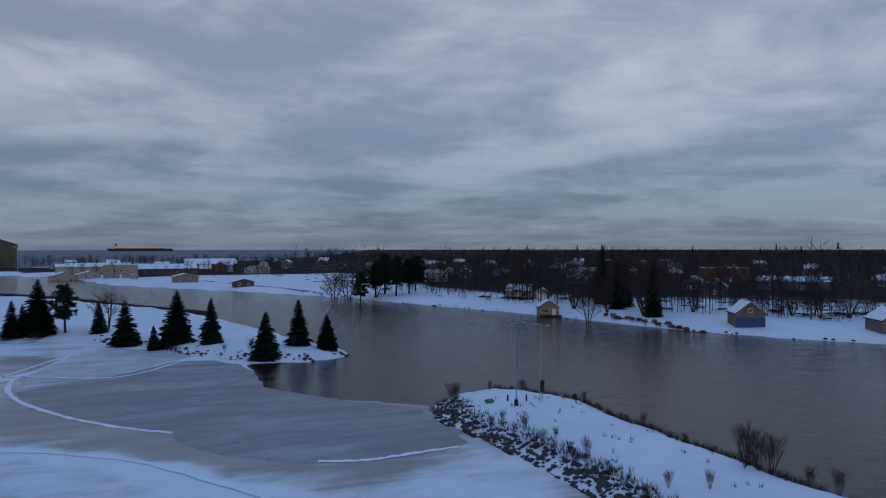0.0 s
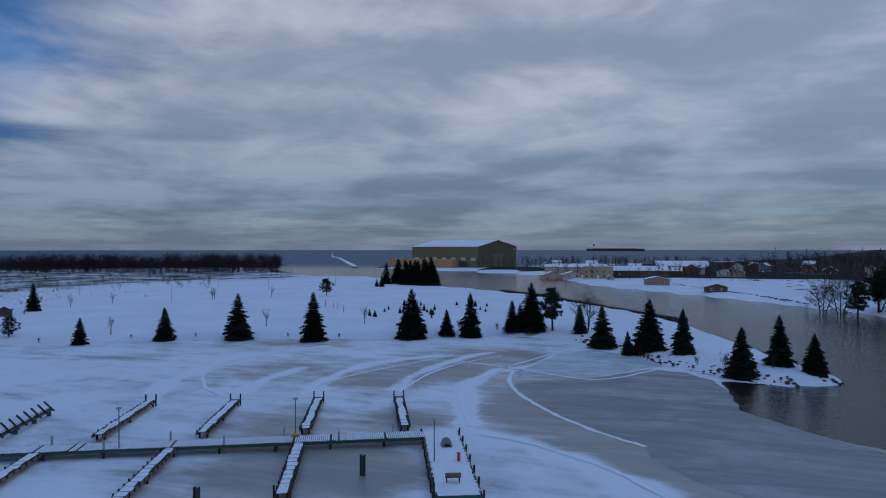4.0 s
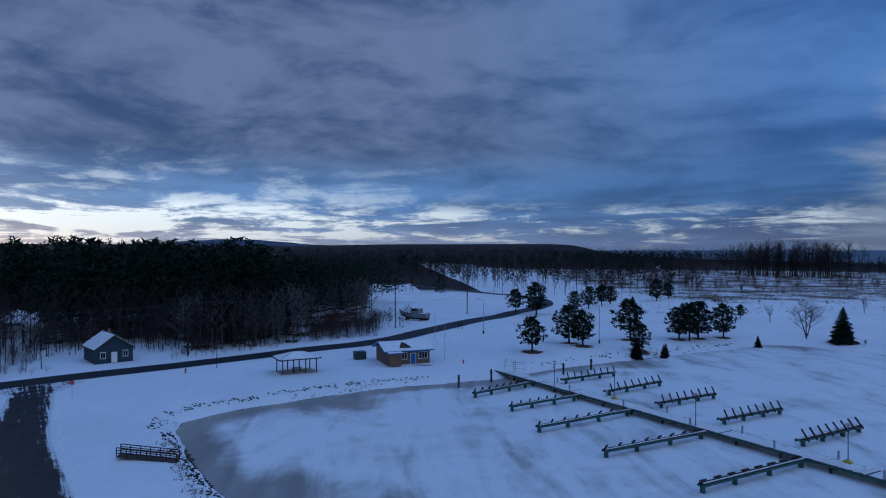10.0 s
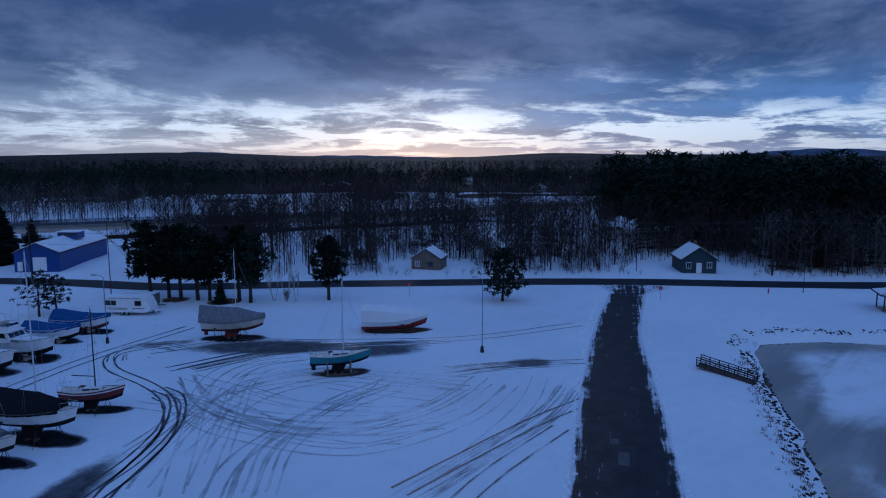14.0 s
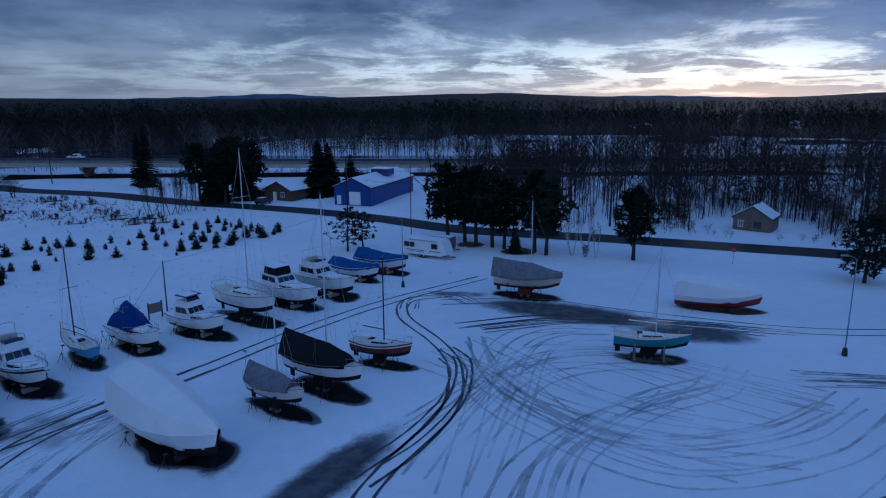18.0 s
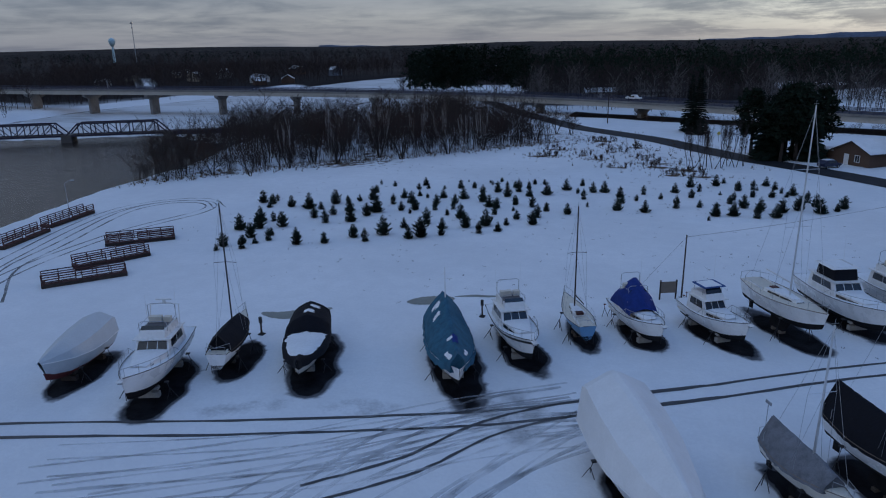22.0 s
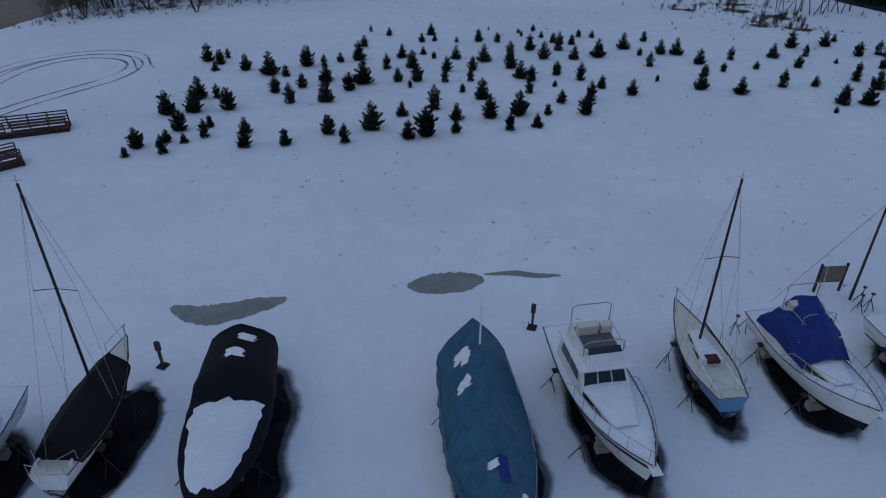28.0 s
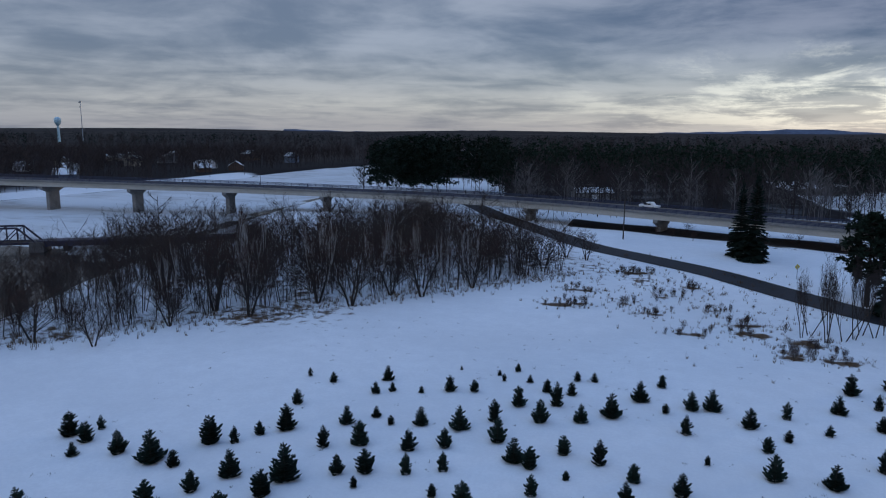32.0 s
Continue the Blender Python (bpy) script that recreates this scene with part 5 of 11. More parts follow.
        for s in (-1, 1):
            g.tube([(s * B * 0.29, -0.26 * L, zf + 0.85), (s * B * 0.29, -0.02 * L, zf + 0.75)], 0.02, 4)
        part("bridge_rail", g, STEEL, ob, "thin tube frame round the flybridge")
    if arch:
        g = Geo()
        for s in (-1, 1):
            g.tube([(s * B * 0.33, -0.27 * L, zf), (s * B * 0.30, -0.32 * L, zf + 1.45), (0, -0.32 * L, zf + 1.6)], 0.05, 6)
        part("radar_arch", g, WHITE, ob)
        part("radar", Geo().tube([(0, -0.32 * L, zf + 1.6), (0, -0.32 * L, zf + 1.8)], 0.12, 8).box(0, -0.32 * L, zf + 1.8, 1.2, 0.14, 0.1), WHITE, ob)
    for s, hh in ((-1, 3.2), (1, 2.6)):
        part("antenna", Geo().tube([(s * B * 0.3, -0.22 * L, zf), (s * B * 0.33, -0.26 * L, zf + hh)], [0.018, 0.006], 4), WHITE, ob)
    if cover_fly:
        rings = []
        for yy, hh, w in ((-0.36 * L, 0.55, 0.47), (-0.28 * L, 1.7, 0.46), (-0.15 * L, 2.35, 0.42), (-0.02 * L, 1.8, 0.45), (0.13 * L, 0.35, 0.44)):
            rings.append([(-B * w, yy, z + 0.35), (-B * w * 0.9, yy, z + 0.35 + hh * 0.55), (-B * 0.05, yy, z + 0.45 + hh), (B * 0.05, yy, z + 0.45 + hh), (B * w * 0.9, yy, z + 0.35 + hh * 0.55), (B * w, yy, z + 0.35)])
        part("canvas_cover", Geo().loft(rings, closed=False), cover_fly, ob, "canvas cover peaked over the bridge", True)
    part("bow_pulpit", Geo().box(0, L * 0.56, lift + D + sheer * 0.75, 0.4, 0.9, 0.06), top, ob)
    part("anchor", Geo().tube([(0, L * 0.50, lift + D + 0.62), (0, L * 0.6, lift + D + 0.62)], 0.03, 4).box(0, L * 0.59, lift + D + 0.50, 0.3, 0.06, 0.2), STEEL, ob)
    blocks(ob, L, B, lift)
    stands(ob, L, B, lift)
    return ob


def sail_yacht(m, L=8.5, B=2.7, D=1.15, lift=1.35, h=11.0, label="", topside=None, bottom=None, stripe=None, tarp=None, tarp_h=1.0, mast_col=None, boom=0.38, spreaders=(0.55,), cradle=False, bow_rail=True, tarp_u=(-0.02, 1.0), wind=False):
    """Sailing boat with keel, rudder, coachroof, cockpit, pulpit, mast and wires, on stands."""
    ob = thing("sailing_boat", m, label, "sailboat", "boats laid up in the lot")
    topside, bottom = topside or GEL_WHITE, bottom or ANTIFOUL
    kw = dict(fine=1.9, transom=0.62, round_=0.5)
    sheer = 0.55
    hull_parts(ob, L, B, D, lift, sheer, topside, bottom, split=0.45, keel=0.25, stripe=stripe, **kw)
    part("deck", deck_skin(L, B, D, lift, sheer, drop=0.03, **kw), GEL_CREAM, ob)
    part("toe_rail", rub_rail(L, B, D, lift, sheer, 0.03, **kw), WOOD_GREY, ob)
    z = lift + D
    k0 = [(-0.13, -0.10 * L, lift + 0.1), (0.13, -0.10 * L, lift + 0.1), (0.13, 0.16 * L, lift + 0.1), (-0.13, 0.16 * L, lift + 0.1)]
    k1 = [(-0.10, -0.14 * L, 0.22), (0.10, -0.14 * L, 0.22), (0.10, 0.06 * L, 0.22), (-0.10, 0.06 * L, 0.22)]
    part("keel", Geo().loft([k1, k0], caps=True), bottom, ob)
    part("rudder", Geo().box(0, -0.44 * L, 0.55, 0.06, 0.5, lift * 0.8), bottom, ob)
    part("keel_timber", Geo().box(0, -0.06 * L, 0, 0.5, 0.3, 0.22).box(0, 0.04 * L, 0, 0.5, 0.3, 0.22), WOOD_GREY, ob)
    part("coachroof", cabin_block(-0.16 * L, 0.26 * L, B * 0.56, B * 0.28, z - 0.05, 0.38, 0.05, 0.45, 0.10), GEL_WHITE, ob)
    for pane in band(-0.16 * L, 0.26 * L, B * 0.56, B * 0.28, z - 0.05, 0.38, 0.05, 0.45, 0.10, 0.35, 0.75):
        part("cabin_window", pane, GLASS_DARK, ob)
    part("companion_hatch", Geo().box(0, -0.14 * L, z + 0.2, 0.6, 0.5, 0.18), WOOD_RED, ob, "varnished hatch boards")
    part("cockpit", Geo().box(0, -0.31 * L, z - 0.12, B * 0.42, L * 0.24, 0.08), GEL_CREAM, ob)
    for s in (-1, 1):
        part("cockpit_coaming", Geo().box(s * B * 0.27, -0.31 * L, z - 0.06, 0.1, L * 0.26, 0.24), GEL_WHITE, ob)
    if bow_rail:
        for u0, u1 in ((0.86, 0.985), (0.0, 0.10)):
            g = Geo()
            a, b = deck_line(L, B, D, lift, sheer, u0, 0.05, **kw), deck_line(L, B, D, lift, sheer, u1, 0.05, **kw)
            end = (0, b[1] + 0.25, b[2] + 0.6) if u0 > 0.5 else (0, a[1] - 0.15, a[2] + 0.6)
            g.tube([(-a[0], a[1], a[2]), (-a[0], a[1], a[2] + 0.6), end, (a[0], a[1], a[2] + 0.6), (a[0], a[1], a[2])], 0.02, 4)
            g.tube([(-b[0], b[1], b[2]), (-b[0], b[1], b[2] + 0.6), (0, end[1], end[2]), (b[0], b[1], b[2] + 0.6), (b[0], b[1], b[2])], 0.02, 4)
            part("bow_pulpit" if u0 > 0.5 else "stern_pulpit", g, STEEL, ob)
        for s in (-1, 1):
            pts, g = [], Geo()
            for i in range(6):
                x, y, zz = deck_line(L, B, D, lift, sheer, 0.1 + 0.76 * i / 5, 0.06, **kw)
                g.tube([(s * x, y, zz), (s * x, y, zz + 0.6)], 0.013, 3, False)
                pts.append((s * x, y, zz + 0.58))
            g.tube(pts, 0.008, 3, False)
            if not tarp:
                part("lifeline", g, STEEL, ob)
    rigging(ob, L, B, z + (0.3 if not tarp else 0.1), h, color=mast_col, boom=0 if tarp else boom, spreaders=spreaders)
    if tarp:
        cover(ob, "cover", L, B, D, lift, sheer, lambda u: tarp_h * (1.0 + 0.45 * (1 - u) - 0.9 * max(0, u - 0.6) * 2), tarp, "canvas cover laced over the boom", hang=0.2, shape=lambda q: q ** 1.25, crease=0.035, u0=tarp_u[0], u1=tarp_u[1], **kw)
    else:
        snow_on(ob, [(-B * 0.22, -0.1 * L, z + 0.33), (B * 0.22, -0.1 * L, z + 0.33), (B * 0.10, 0.2 * L, z + 0.33), (-B * 0.10, 0.2 * L, z + 0.33)], 0.05, "thin snow on the coachroof")
    if wind:
        part("wind_vane_pole", Geo().tube([(0.4, -0.48 * L, z), (0.4, -0.48 * L, z + 2.2)], 0.025, 4).box(0.4, -0.48 * L, z + 2.2, 0.05, 0.5, 0.18), STEEL, ob)
    if cradle:
        for s in (-1, 1):
            part("cradle_runner", Geo().box(s * B * 0.36, 0, 0, 0.2, L * 0.5, 0.2), WOOD_GREY, ob)
        for y in (-0.2, 0.2):
            part("cradle_cross", Geo().box(0, y * L, 0.2, B * 1.1, 0.22, 0.2), WOOD_GREY, ob)
            for s in (-1, 1):
                part("cradle_upright", Geo().beam((s * B * 0.46, y * L, 0.3), (s * B * 0.40, y * L, lift + 0.45), 0.14, 0.14), WOOD_GREY, ob)
    else:
        stands(ob, L, B, lift, (-0.25, 0.18))
    return ob


def wrapped_boat(m, L=9.0, B=3.2, D=1.5, lift=0.6, label="", material=None, ridge=None, hullcol=None, bottom=None, hang=0.5, seed=3, u1=1.0, split=0.42, shape=None, name="covered_boat", extra_hang=0.0, crease=0.05):
    """A boat under a tight cover."""
    ob = thing(name, m, label, "boat", "boats laid up in the lot")
    kw = dict(fine=2.4, transom=0.88)
    hull_parts(ob, L, B, D, lift, 0.8, hullcol or GEL_WHITE, bottom or ANTIFOUL, split=split, keel=0.25, **kw)
    cover(ob, "cover", L, B, D, lift, 0.8, ridge or (lambda u: 1.7 * (1 - abs(u - 0.35) ** 1.6)), material or WRAP, "taut creased cover", hang=hang, seed=seed, shape=shape, crease=crease, u1=u1, **kw)
    blocks(ob, L, B, lift)
    stands(ob, L, B, lift)
    return ob


def shrink_wrap(m, L, B, D, lift, label, top, material, bottom, chine=5):
    """A tall yacht sealed in tight film: flat taut faces from the hull's chine up to a ridge."""
    ob = thing("covered_boat", m, label, "boat", "boats laid up in the lot")
    kw = dict(fine=2.4, transom=0.9)
    part("bottom", hull_shell(L, B, D, lift, 0.8, keel=0.25, part_of=(0.0, (chine + 0.6) / 12), **kw), bottom, ob, "painted underwater hull", True)
    low, high = [], []
    for u, ridge, shoulder, inset in ((0.0, top * 0.92, 0.70, 0.25), (0.06, top, 0.72, 0.30), (0.30, top * 0.97, 0.66, 0.34), (0.52, top * 0.86, 0.60, 0.42), (0.74, top * 0.60, 0.52, 0.50), (0.92, top * 0.28, 0.5, 0.5), (1.0, top * 0.10, 0.5, 0.5)):
        c = hull_ring(u, L, B, D, lift, 0.8, 0.55, 0.25, n=13, **kw)
        x, y, z = deck_line(L, B, D, lift, 0.8, min(u, 0.995), -0.10, **kw)
        xb, zb = max(0.03, c[chine][0] + 0.05), c[chine][2]
        yb = y if u < 0.6 else (u - 0.5) * L + 0.04 * L * (u - 0.6)
        low.append([(-xb, yb, zb), (-x, y, z)])
        low[-1] = [(-x, y, z), (-xb, yb, zb), (xb, yb, zb), (x, y, z)]
        high.append([(-x, y, z - 0.05), (-x * (1 - inset * 0.5), y, z + ridge * shoulder), (-x * (1 - inset) * 0.22, y, z + ridge * 0.965), (0, y, z + ridge), (x * (1 - inset) * 0.22, y, z + ridge * 0.965), (x * (1 - inset * 0.5), y, z + ridge * shoulder), (x, y, z - 0.05)])
    g = Geo()
    g.loft([r[:2] for r in low], closed=False).loft([r[2:] for r in low], closed=False)
    g.f.append((0, 1, 2 * len(low), 2 * len(low) + 1))
    part("skirt", g, material, ob, "film pulled under the chine")
    g = Geo().loft(high, closed=False)
    g.f.append(tuple(range(7)))
    part("wrap", g, material, ob, "taut white film with flat faces")
    g = Geo()
    for s in (0, 6):
        g.tube([(r[s][0] * 1.01, r[s][1], r[s][2] + 0.02) for r in high], 0.035, 4)
    part("seam_tape", g, WHITE, ob, "taped seam along the sheer")
    # stack takes a dark wood colour to stand for the shade under the wrap
    blocks(ob, L, B, lift, WOOD_DARK)
    stands(ob, L, B, lift)
    return ob


# ---- builders for houses, lamps, docks and the rest ----
def wall_mat(name, col, **kw):
    return mat(name, col, kw.pop("rough", 0.8), scale=0.5, vary=kw.pop("vary", 0.18), bump=0.15, **kw)


def window(ob, x, y, z, w, h, face, frame_m=None, glass=None, name="window", bars=1):
    """A framed window on a wall. face: 0 front(-y) 1 right(+x) 2 back(+y) 3 left(-x)."""
    m = Matrix.Translation((x, y, z)) @ Matrix.Rotation(radians((0, 90, 180, 270)[face]), 4, "Z")
    fr = Geo()
    t = 0.09
    fr.box(0, -0.03, -h / 2 - t, w + 2 * t, 0.08, t).box(0, -0.03, h / 2, w + 2 * t, 0.08, t)
    fr.box(-w / 2 - t / 2, -0.03, -h / 2, t, 0.08, h).box(w / 2 + t / 2, -0.03, -h / 2, t, 0.08, h)
    for k in range(bars):
        fr.box(-w / 2 + w * (k + 1) / (bars + 1), -0.025, -h / 2, 0.05, 0.05, h)
    win = part(name, fr, frame_m or WHITE, ob, at=m)
    part("pane", Geo().box(0, 0.0, -h / 2, w, 0.03, h), glass or GLASS_DARK, win)
    return win


def door(ob, x, y, z, w, h, face, material=None, label=""):
    m = Matrix.Translation((x, y, z)) @ Matrix.Rotation(radians((0, 90, 180, 270)[face]), 4, "Z")
    d = part("door", Geo().box(0, -0.02, 0, w, 0.08, h), material or WHITE, ob, label, at=m)
    part("door_frame", Geo().box(-w / 2 - 0.05, -0.03, 0, 0.1, 0.1, h + 0.1).box(w / 2 + 0.05, -0.03, 0, 0.1, 0.1, h + 0.1).box(0, -0.03, h, w, 0.1, 0.1), WHITE, d)
    part("door_handle", Geo().box(w * 0.36, -0.09, h * 0.47, 0.05, 0.06, 0.12), STEEL, d)
    return d


def gable_house(name, m, w, d, eave, ridge, wall, label, roof=None, category="house", over=0.35, axis="y", trim=None, fascia=None, group="", snow=True, thick=0.18):
    """Walls with gables, a roof of two thick slopes with overhang and a snow load. Ridge runs along y (or x)."""
    ob = thing(name, m, label, category, group)
    a, b = (w, d) if axis == "y" else (d, w)
    turn = Matrix.Identity(4) if axis == "y" else Matrix.Rotation(radians(90), 4, "Z")

    def P(x, y, z):
        return tuple(turn @ Vector((x, y, z)))
    g = Geo()
    base = [(-a / 2, -b / 2), (a / 2, -b / 2), (a / 2, b / 2), (-a / 2, b / 2)]
    for (x0, y0), (x1, y1) in zip(base, base[1:] + base[:1]):
        if y0 == y1:
            g.poly(P(x0, y0, -0.3), P(x1, y1, -0.3), P(x1, y1, eave), P((x0 + x1) / 2, y1, ridge), P(x0, y0, eave))
        else:
            g.poly(P(x0, y0, -0.3), P(x1, y1, -0.3), P(x1, y1, eave), P(x0, y0, eave))
    part("wall", g, wall, ob)
    slope = (ridge - eave) / (a / 2)
    for s in (-1, 1):
        lo = (s * (a / 2 + over), eave - slope * over)
        r = Geo()
        low = [P(0, -b / 2 - over, ridge), P(lo[0], -b / 2 - over, lo[1]), P(lo[0], b / 2 + over, lo[1]), P(0, b / 2 + over, ridge)]
        r.loft([[(x, y, z) for x, y, z in low], [(x, y, z + thick) for x, y, z in low]], caps=True)
        part("roof", r, fascia or roof or WOOD_DARK, ob)
        if snow:
            e = 0.06
            low = [P(0, -b / 2 - over + e, ridge + thick), P(lo[0] - s * e * 2, -b / 2 - over + e, lo[1] + thick + slope * e * 2), P(lo[0] - s * e * 2, b / 2 + over - e, lo[1] + thick + slope * e * 2), P(0, b / 2 + over - e, ridge + thick)]
            part("roof_snow", Geo().loft([[(x, y, z + 0.004) for x, y, z in low], [(x, y, z + 0.11) for x, y, z in low]], caps=True), ROOF_SNOW, ob, "snow on the roof")
    if trim:
        t = Geo()
        for x, y in base:
            t.box(*P(x, y, 0)[:2], -0.2, 0.14, 0.14, eave + 0.2)
        part("corner_trim", t, trim, ob)
    return ob


def box_building(name, m, w, d, h, wall, label, category="building", parapet=0.25, rows=1, cols=3, win=(1.2, 1.2), faces=(0, 1, 3), group="", front_door=True, sill=1.0, storey=3.0):
    """A flat-roofed building with parapet, snowy roof, and rows of windows."""
    ob = thing(name, m, label, category, group)
    part("wall", Geo().box(0, 0, -0.3, w, d, h + 0.3), wall, ob)
    p = Geo()
    for x, y, sx, sy in ((0, -d / 2 + 0.1, w + 0.1, 0.25), (0, d / 2 - 0.1, w + 0.1, 0.25), (-w / 2 + 0.1, 0, 0.25, d - 0.5), (w / 2 - 0.1, 0, 0.25, d - 0.5)):
        p.box(x, y, h, sx, sy, parapet)
    part("parapet", p, wall, ob)
    part("roof_snow", Geo().box(0, 0, h + 0.003, w - 0.5, d - 0.5, 0.12), ROOF_SNOW, ob, "flat snow-covered roof")
    for f in faces:
        span_ = w if f in (0, 2) else d
        for r in range(rows):
            for c in range(cols):
                t = (c + 0.5) / cols - 0.5
                x, y = ((t * span_, -d / 2), (w / 2, t * span_), (t * span_, d / 2), (-w / 2, t * span_))[f]
                if front_door and f == 0 and r == 0 and c == cols // 2:
                    door(ob, x, y, 0, 1.0, 2.1, 0)
                else:
                    window(ob, x, y, sill + win[1] / 2 + r * storey, win[0], win[1], f)
    return ob


def street_lamp(m, h, label, arm=1.6, material=None, double=False, base=True, group="lamp posts", thick=0.075):
    ob = thing("street_lamp", m, label, "lamp post", group)
    mm = material or POLE_BLUE
    part("pole", Geo().tube([(0, 0, 0), (0, 0, h)], [thick, thick * 0.6], 8), mm, ob)
    if base:
        part("base", Geo().box(0, 0, 0, 0.42, 0.42, 0.7, taper=0.75).box(0, 0, 0.7, 0.3, 0.3, 0.12), CONCRETE if base == 1 else BLACK, ob, "stout footing")
    for s in ((-1, 1) if double else (1,)):
        pts = [(0, 0, h - 0.1)] + [(s * arm * k / 4, 0, h + 0.35 * math.sin(k / 4 * 1.57)) for k in range(1, 5)]
        part("arm", Geo().tube(pts, 0.035, 6), mm, ob)
        x = s * arm
        part("lamp_head", Geo().loft([[(x - 0.12 * s, -0.1, h + 0.28), (x + 0.6 * s, -0.14, h + 0.30), (x + 0.6 * s, 0.14, h + 0.30), (x - 0.12 * s, 0.1, h + 0.28)], [(x - 0.1 * s, -0.07, h + 0.42), (x + 0.5 * s, -0.1, h + 0.44), (x + 0.5 * s, 0.1, h + 0.44), (x - 0.1 * s, 0.07, h + 0.42)]], caps=True), mm, ob, "unlit lamp head")
    return ob


def utility_pole(m, h, label="weathered wooden utility pole with crossarm", arms=1):
    ob = thing("utility_pole", m, label, "utility pole", "utility poles")
    part("pole", Geo().tube([(0, 0, -0.2), (0, 0, h)], [0.17, 0.12], 7), WOOD_DARK, ob)
    for k in range(arms):
        z = h - 0.5 - 1.0 * k
        part("crossarm", Geo().box(0, 0.12, z, 2.4, 0.1, 0.12), WOOD_DARK, ob)
        for x in (-1.1, -0.5, 0.5, 1.1):
            part("insulator", Geo().tube([(x, 0.12, z + 0.12), (x, 0.12, z + 0.3)], 0.05, 6), CONCRETE, ob)
    return ob


def wires(line, heights, spans, sag, label, offsets=((0.0, 0.0),)):
    """Cables hung in shallow curves from pole to pole."""
    ob = thing("overhead_cables", pose(0, 0, 0), label, "cables")
    for ox, dz in offsets:
        for a, b in zip(line, line[1:]):
            a, b = Vector((*a[:2], 0)), Vector((*b[:2], 0))
            side = (b - a).normalized().cross(Vector((0, 0, 1)))
            pts = [a.lerp(b, k / 10) + side * ox + Vector((0, 0, heights + dz - 4 * sag * (k / 10) * (1 - k / 10))) for k in range(11)]
            part("cable", Geo().tube(pts, 0.022, 3, False), BLACK, ob)
    return ob


def stop_sign(m, label="red octagonal stop sign on a thin post", h=2.5):
    ob = thing("stop_sign", m, label, "road sign", "stop signs")
    part("post", Geo().box(0, 0, 0, 0.07, 0.07, h - 0.2), STEEL, ob)
    n = 8
    ring = [(0.38 * math.cos(math.pi / 8 + 2 * math.pi * k / n), 0.38 * math.sin(math.pi / 8 + 2 * math.pi * k / n)) for k in range(n)]
    part("plate", Geo().loft([[(x, -0.06, h - 0.25 + z) for x, z in ring], [(x, -0.08, h - 0.25 + z) for x, z in ring]], caps=True), RED, ob, "red octagon")
    words = bpy.data.curves.new("lettering", "FONT")
    words.body, words.size, words.align_x, words.align_y, words.extrude = "STOP", 0.26, "CENTER", "CENTER", 0.002
    words.materials.append(WHITE)
    t = new("lettering", words)
    t.parent, t.matrix_basis = ob, Matrix.Translation((0, -0.086, h - 0.25)) @ Matrix.Rotation(radians(90), 4, "X")
    return ob


def hydrant(m):
    ob = thing("fire_hydrant", m, "red fire hydrant standing in the snow", "hydrant", "fire hydrants")
    part("barrel", Geo().tube([(0, 0, 0), (0, 0, 0.06), (0, 0, 0.06), (0, 0, 0.62), (0, 0, 0.62), (0, 0, 0.68)], [0.19, 0.19, 0.12, 0.12, 0.17, 0.17], 10), RED, ob)
    part("bonnet", Geo().tube([(0, 0, 0.68), (0, 0, 0.78), (0, 0, 0.86), (0, 0, 0.92)], [0.15, 0.12, 0.04, 0.04], 10), RED, ob)
    for a in (0, 90, 180):
        c, s = math.cos(radians(a)), math.sin(radians(a))
        part("outlet", Geo().tube([(0.1 * c, 0.1 * s, 0.48), (0.22 * c, 0.22 * s, 0.48)], 0.065, 8), RED, ob)
    return ob


def jumble(points, lo, hi, seed, flat=0.7):
    """Joined angular stones at given places."""
    rnd = random.Random(seed)
    g = Geo()
    for x, y, z in points:
        r = rnd.uniform(lo, hi)
        rings = []
        for q, w in ((-0.5, 0.7), (0.1, 1.0), (0.5, 0.55)):
            rings.append([(x + r * w * math.cos(k * 1.2566 + rnd.uniform(-0.3, 0.3)), y + r * w * math.sin(k * 1.2566 + rnd.uniform(-0.3, 0.3)) * rnd.uniform(0.8, 1.1), z + q * r * flat + rnd.uniform(-0.1, 0.1) * r) for k in range(5)])
        g.loft(rings, caps=True)
    return g


# young spruces: place on the plan and height in metres
YOUNG_FRONT = [(-41.4, 71.5, 1.0), (-41.7, 73.1, 1.9), (-39.2, 73.0, 1.8), (-40.3, 74.8, 1.3), (-39.0, 75.2, 1.0), (-44.3, 79.7, 2.8), (-40.9, 77.1, 2.2), (-38.2, 76.7, 1.8), (-42.5, 81.0, 3.1), (-44.3, 84.0, 2.7), (-39.1, 78.6, 1.2), (-40.1, 82.5, 2.6), (-42.8, 84.6, 1.6), (-34.2, 76.2, 1.8), (-35.7, 78.5, 1.6), (-31.5, 77.6, 1.6), (-29.4, 80.7, 1.9), (-27.4, 79.6, 1.9), (-26.6, 82.8, 3.6), (-25.5, 86.4, 1.5), (-23.1, 82.1, 1.8), (-22.0, 83.1, 3.7), (-23.5, 88.8, 3.1), (-20.0, 84.5, 1.4), (-20.9, 87.2, 1.7), (-20.4, 92.7, 2.4), (-18.4, 88.6, 2.3), (-16.1, 86.6, 1.8), (-16.3, 90.1, 3.1), (-14.2, 88.0, 1.4), (-14.0, 91.0, 1.2), (-11.0, 92.2, 2.1), (-11.2, 95.7, 2.2), (-13.5, 94.2, 1.5)]
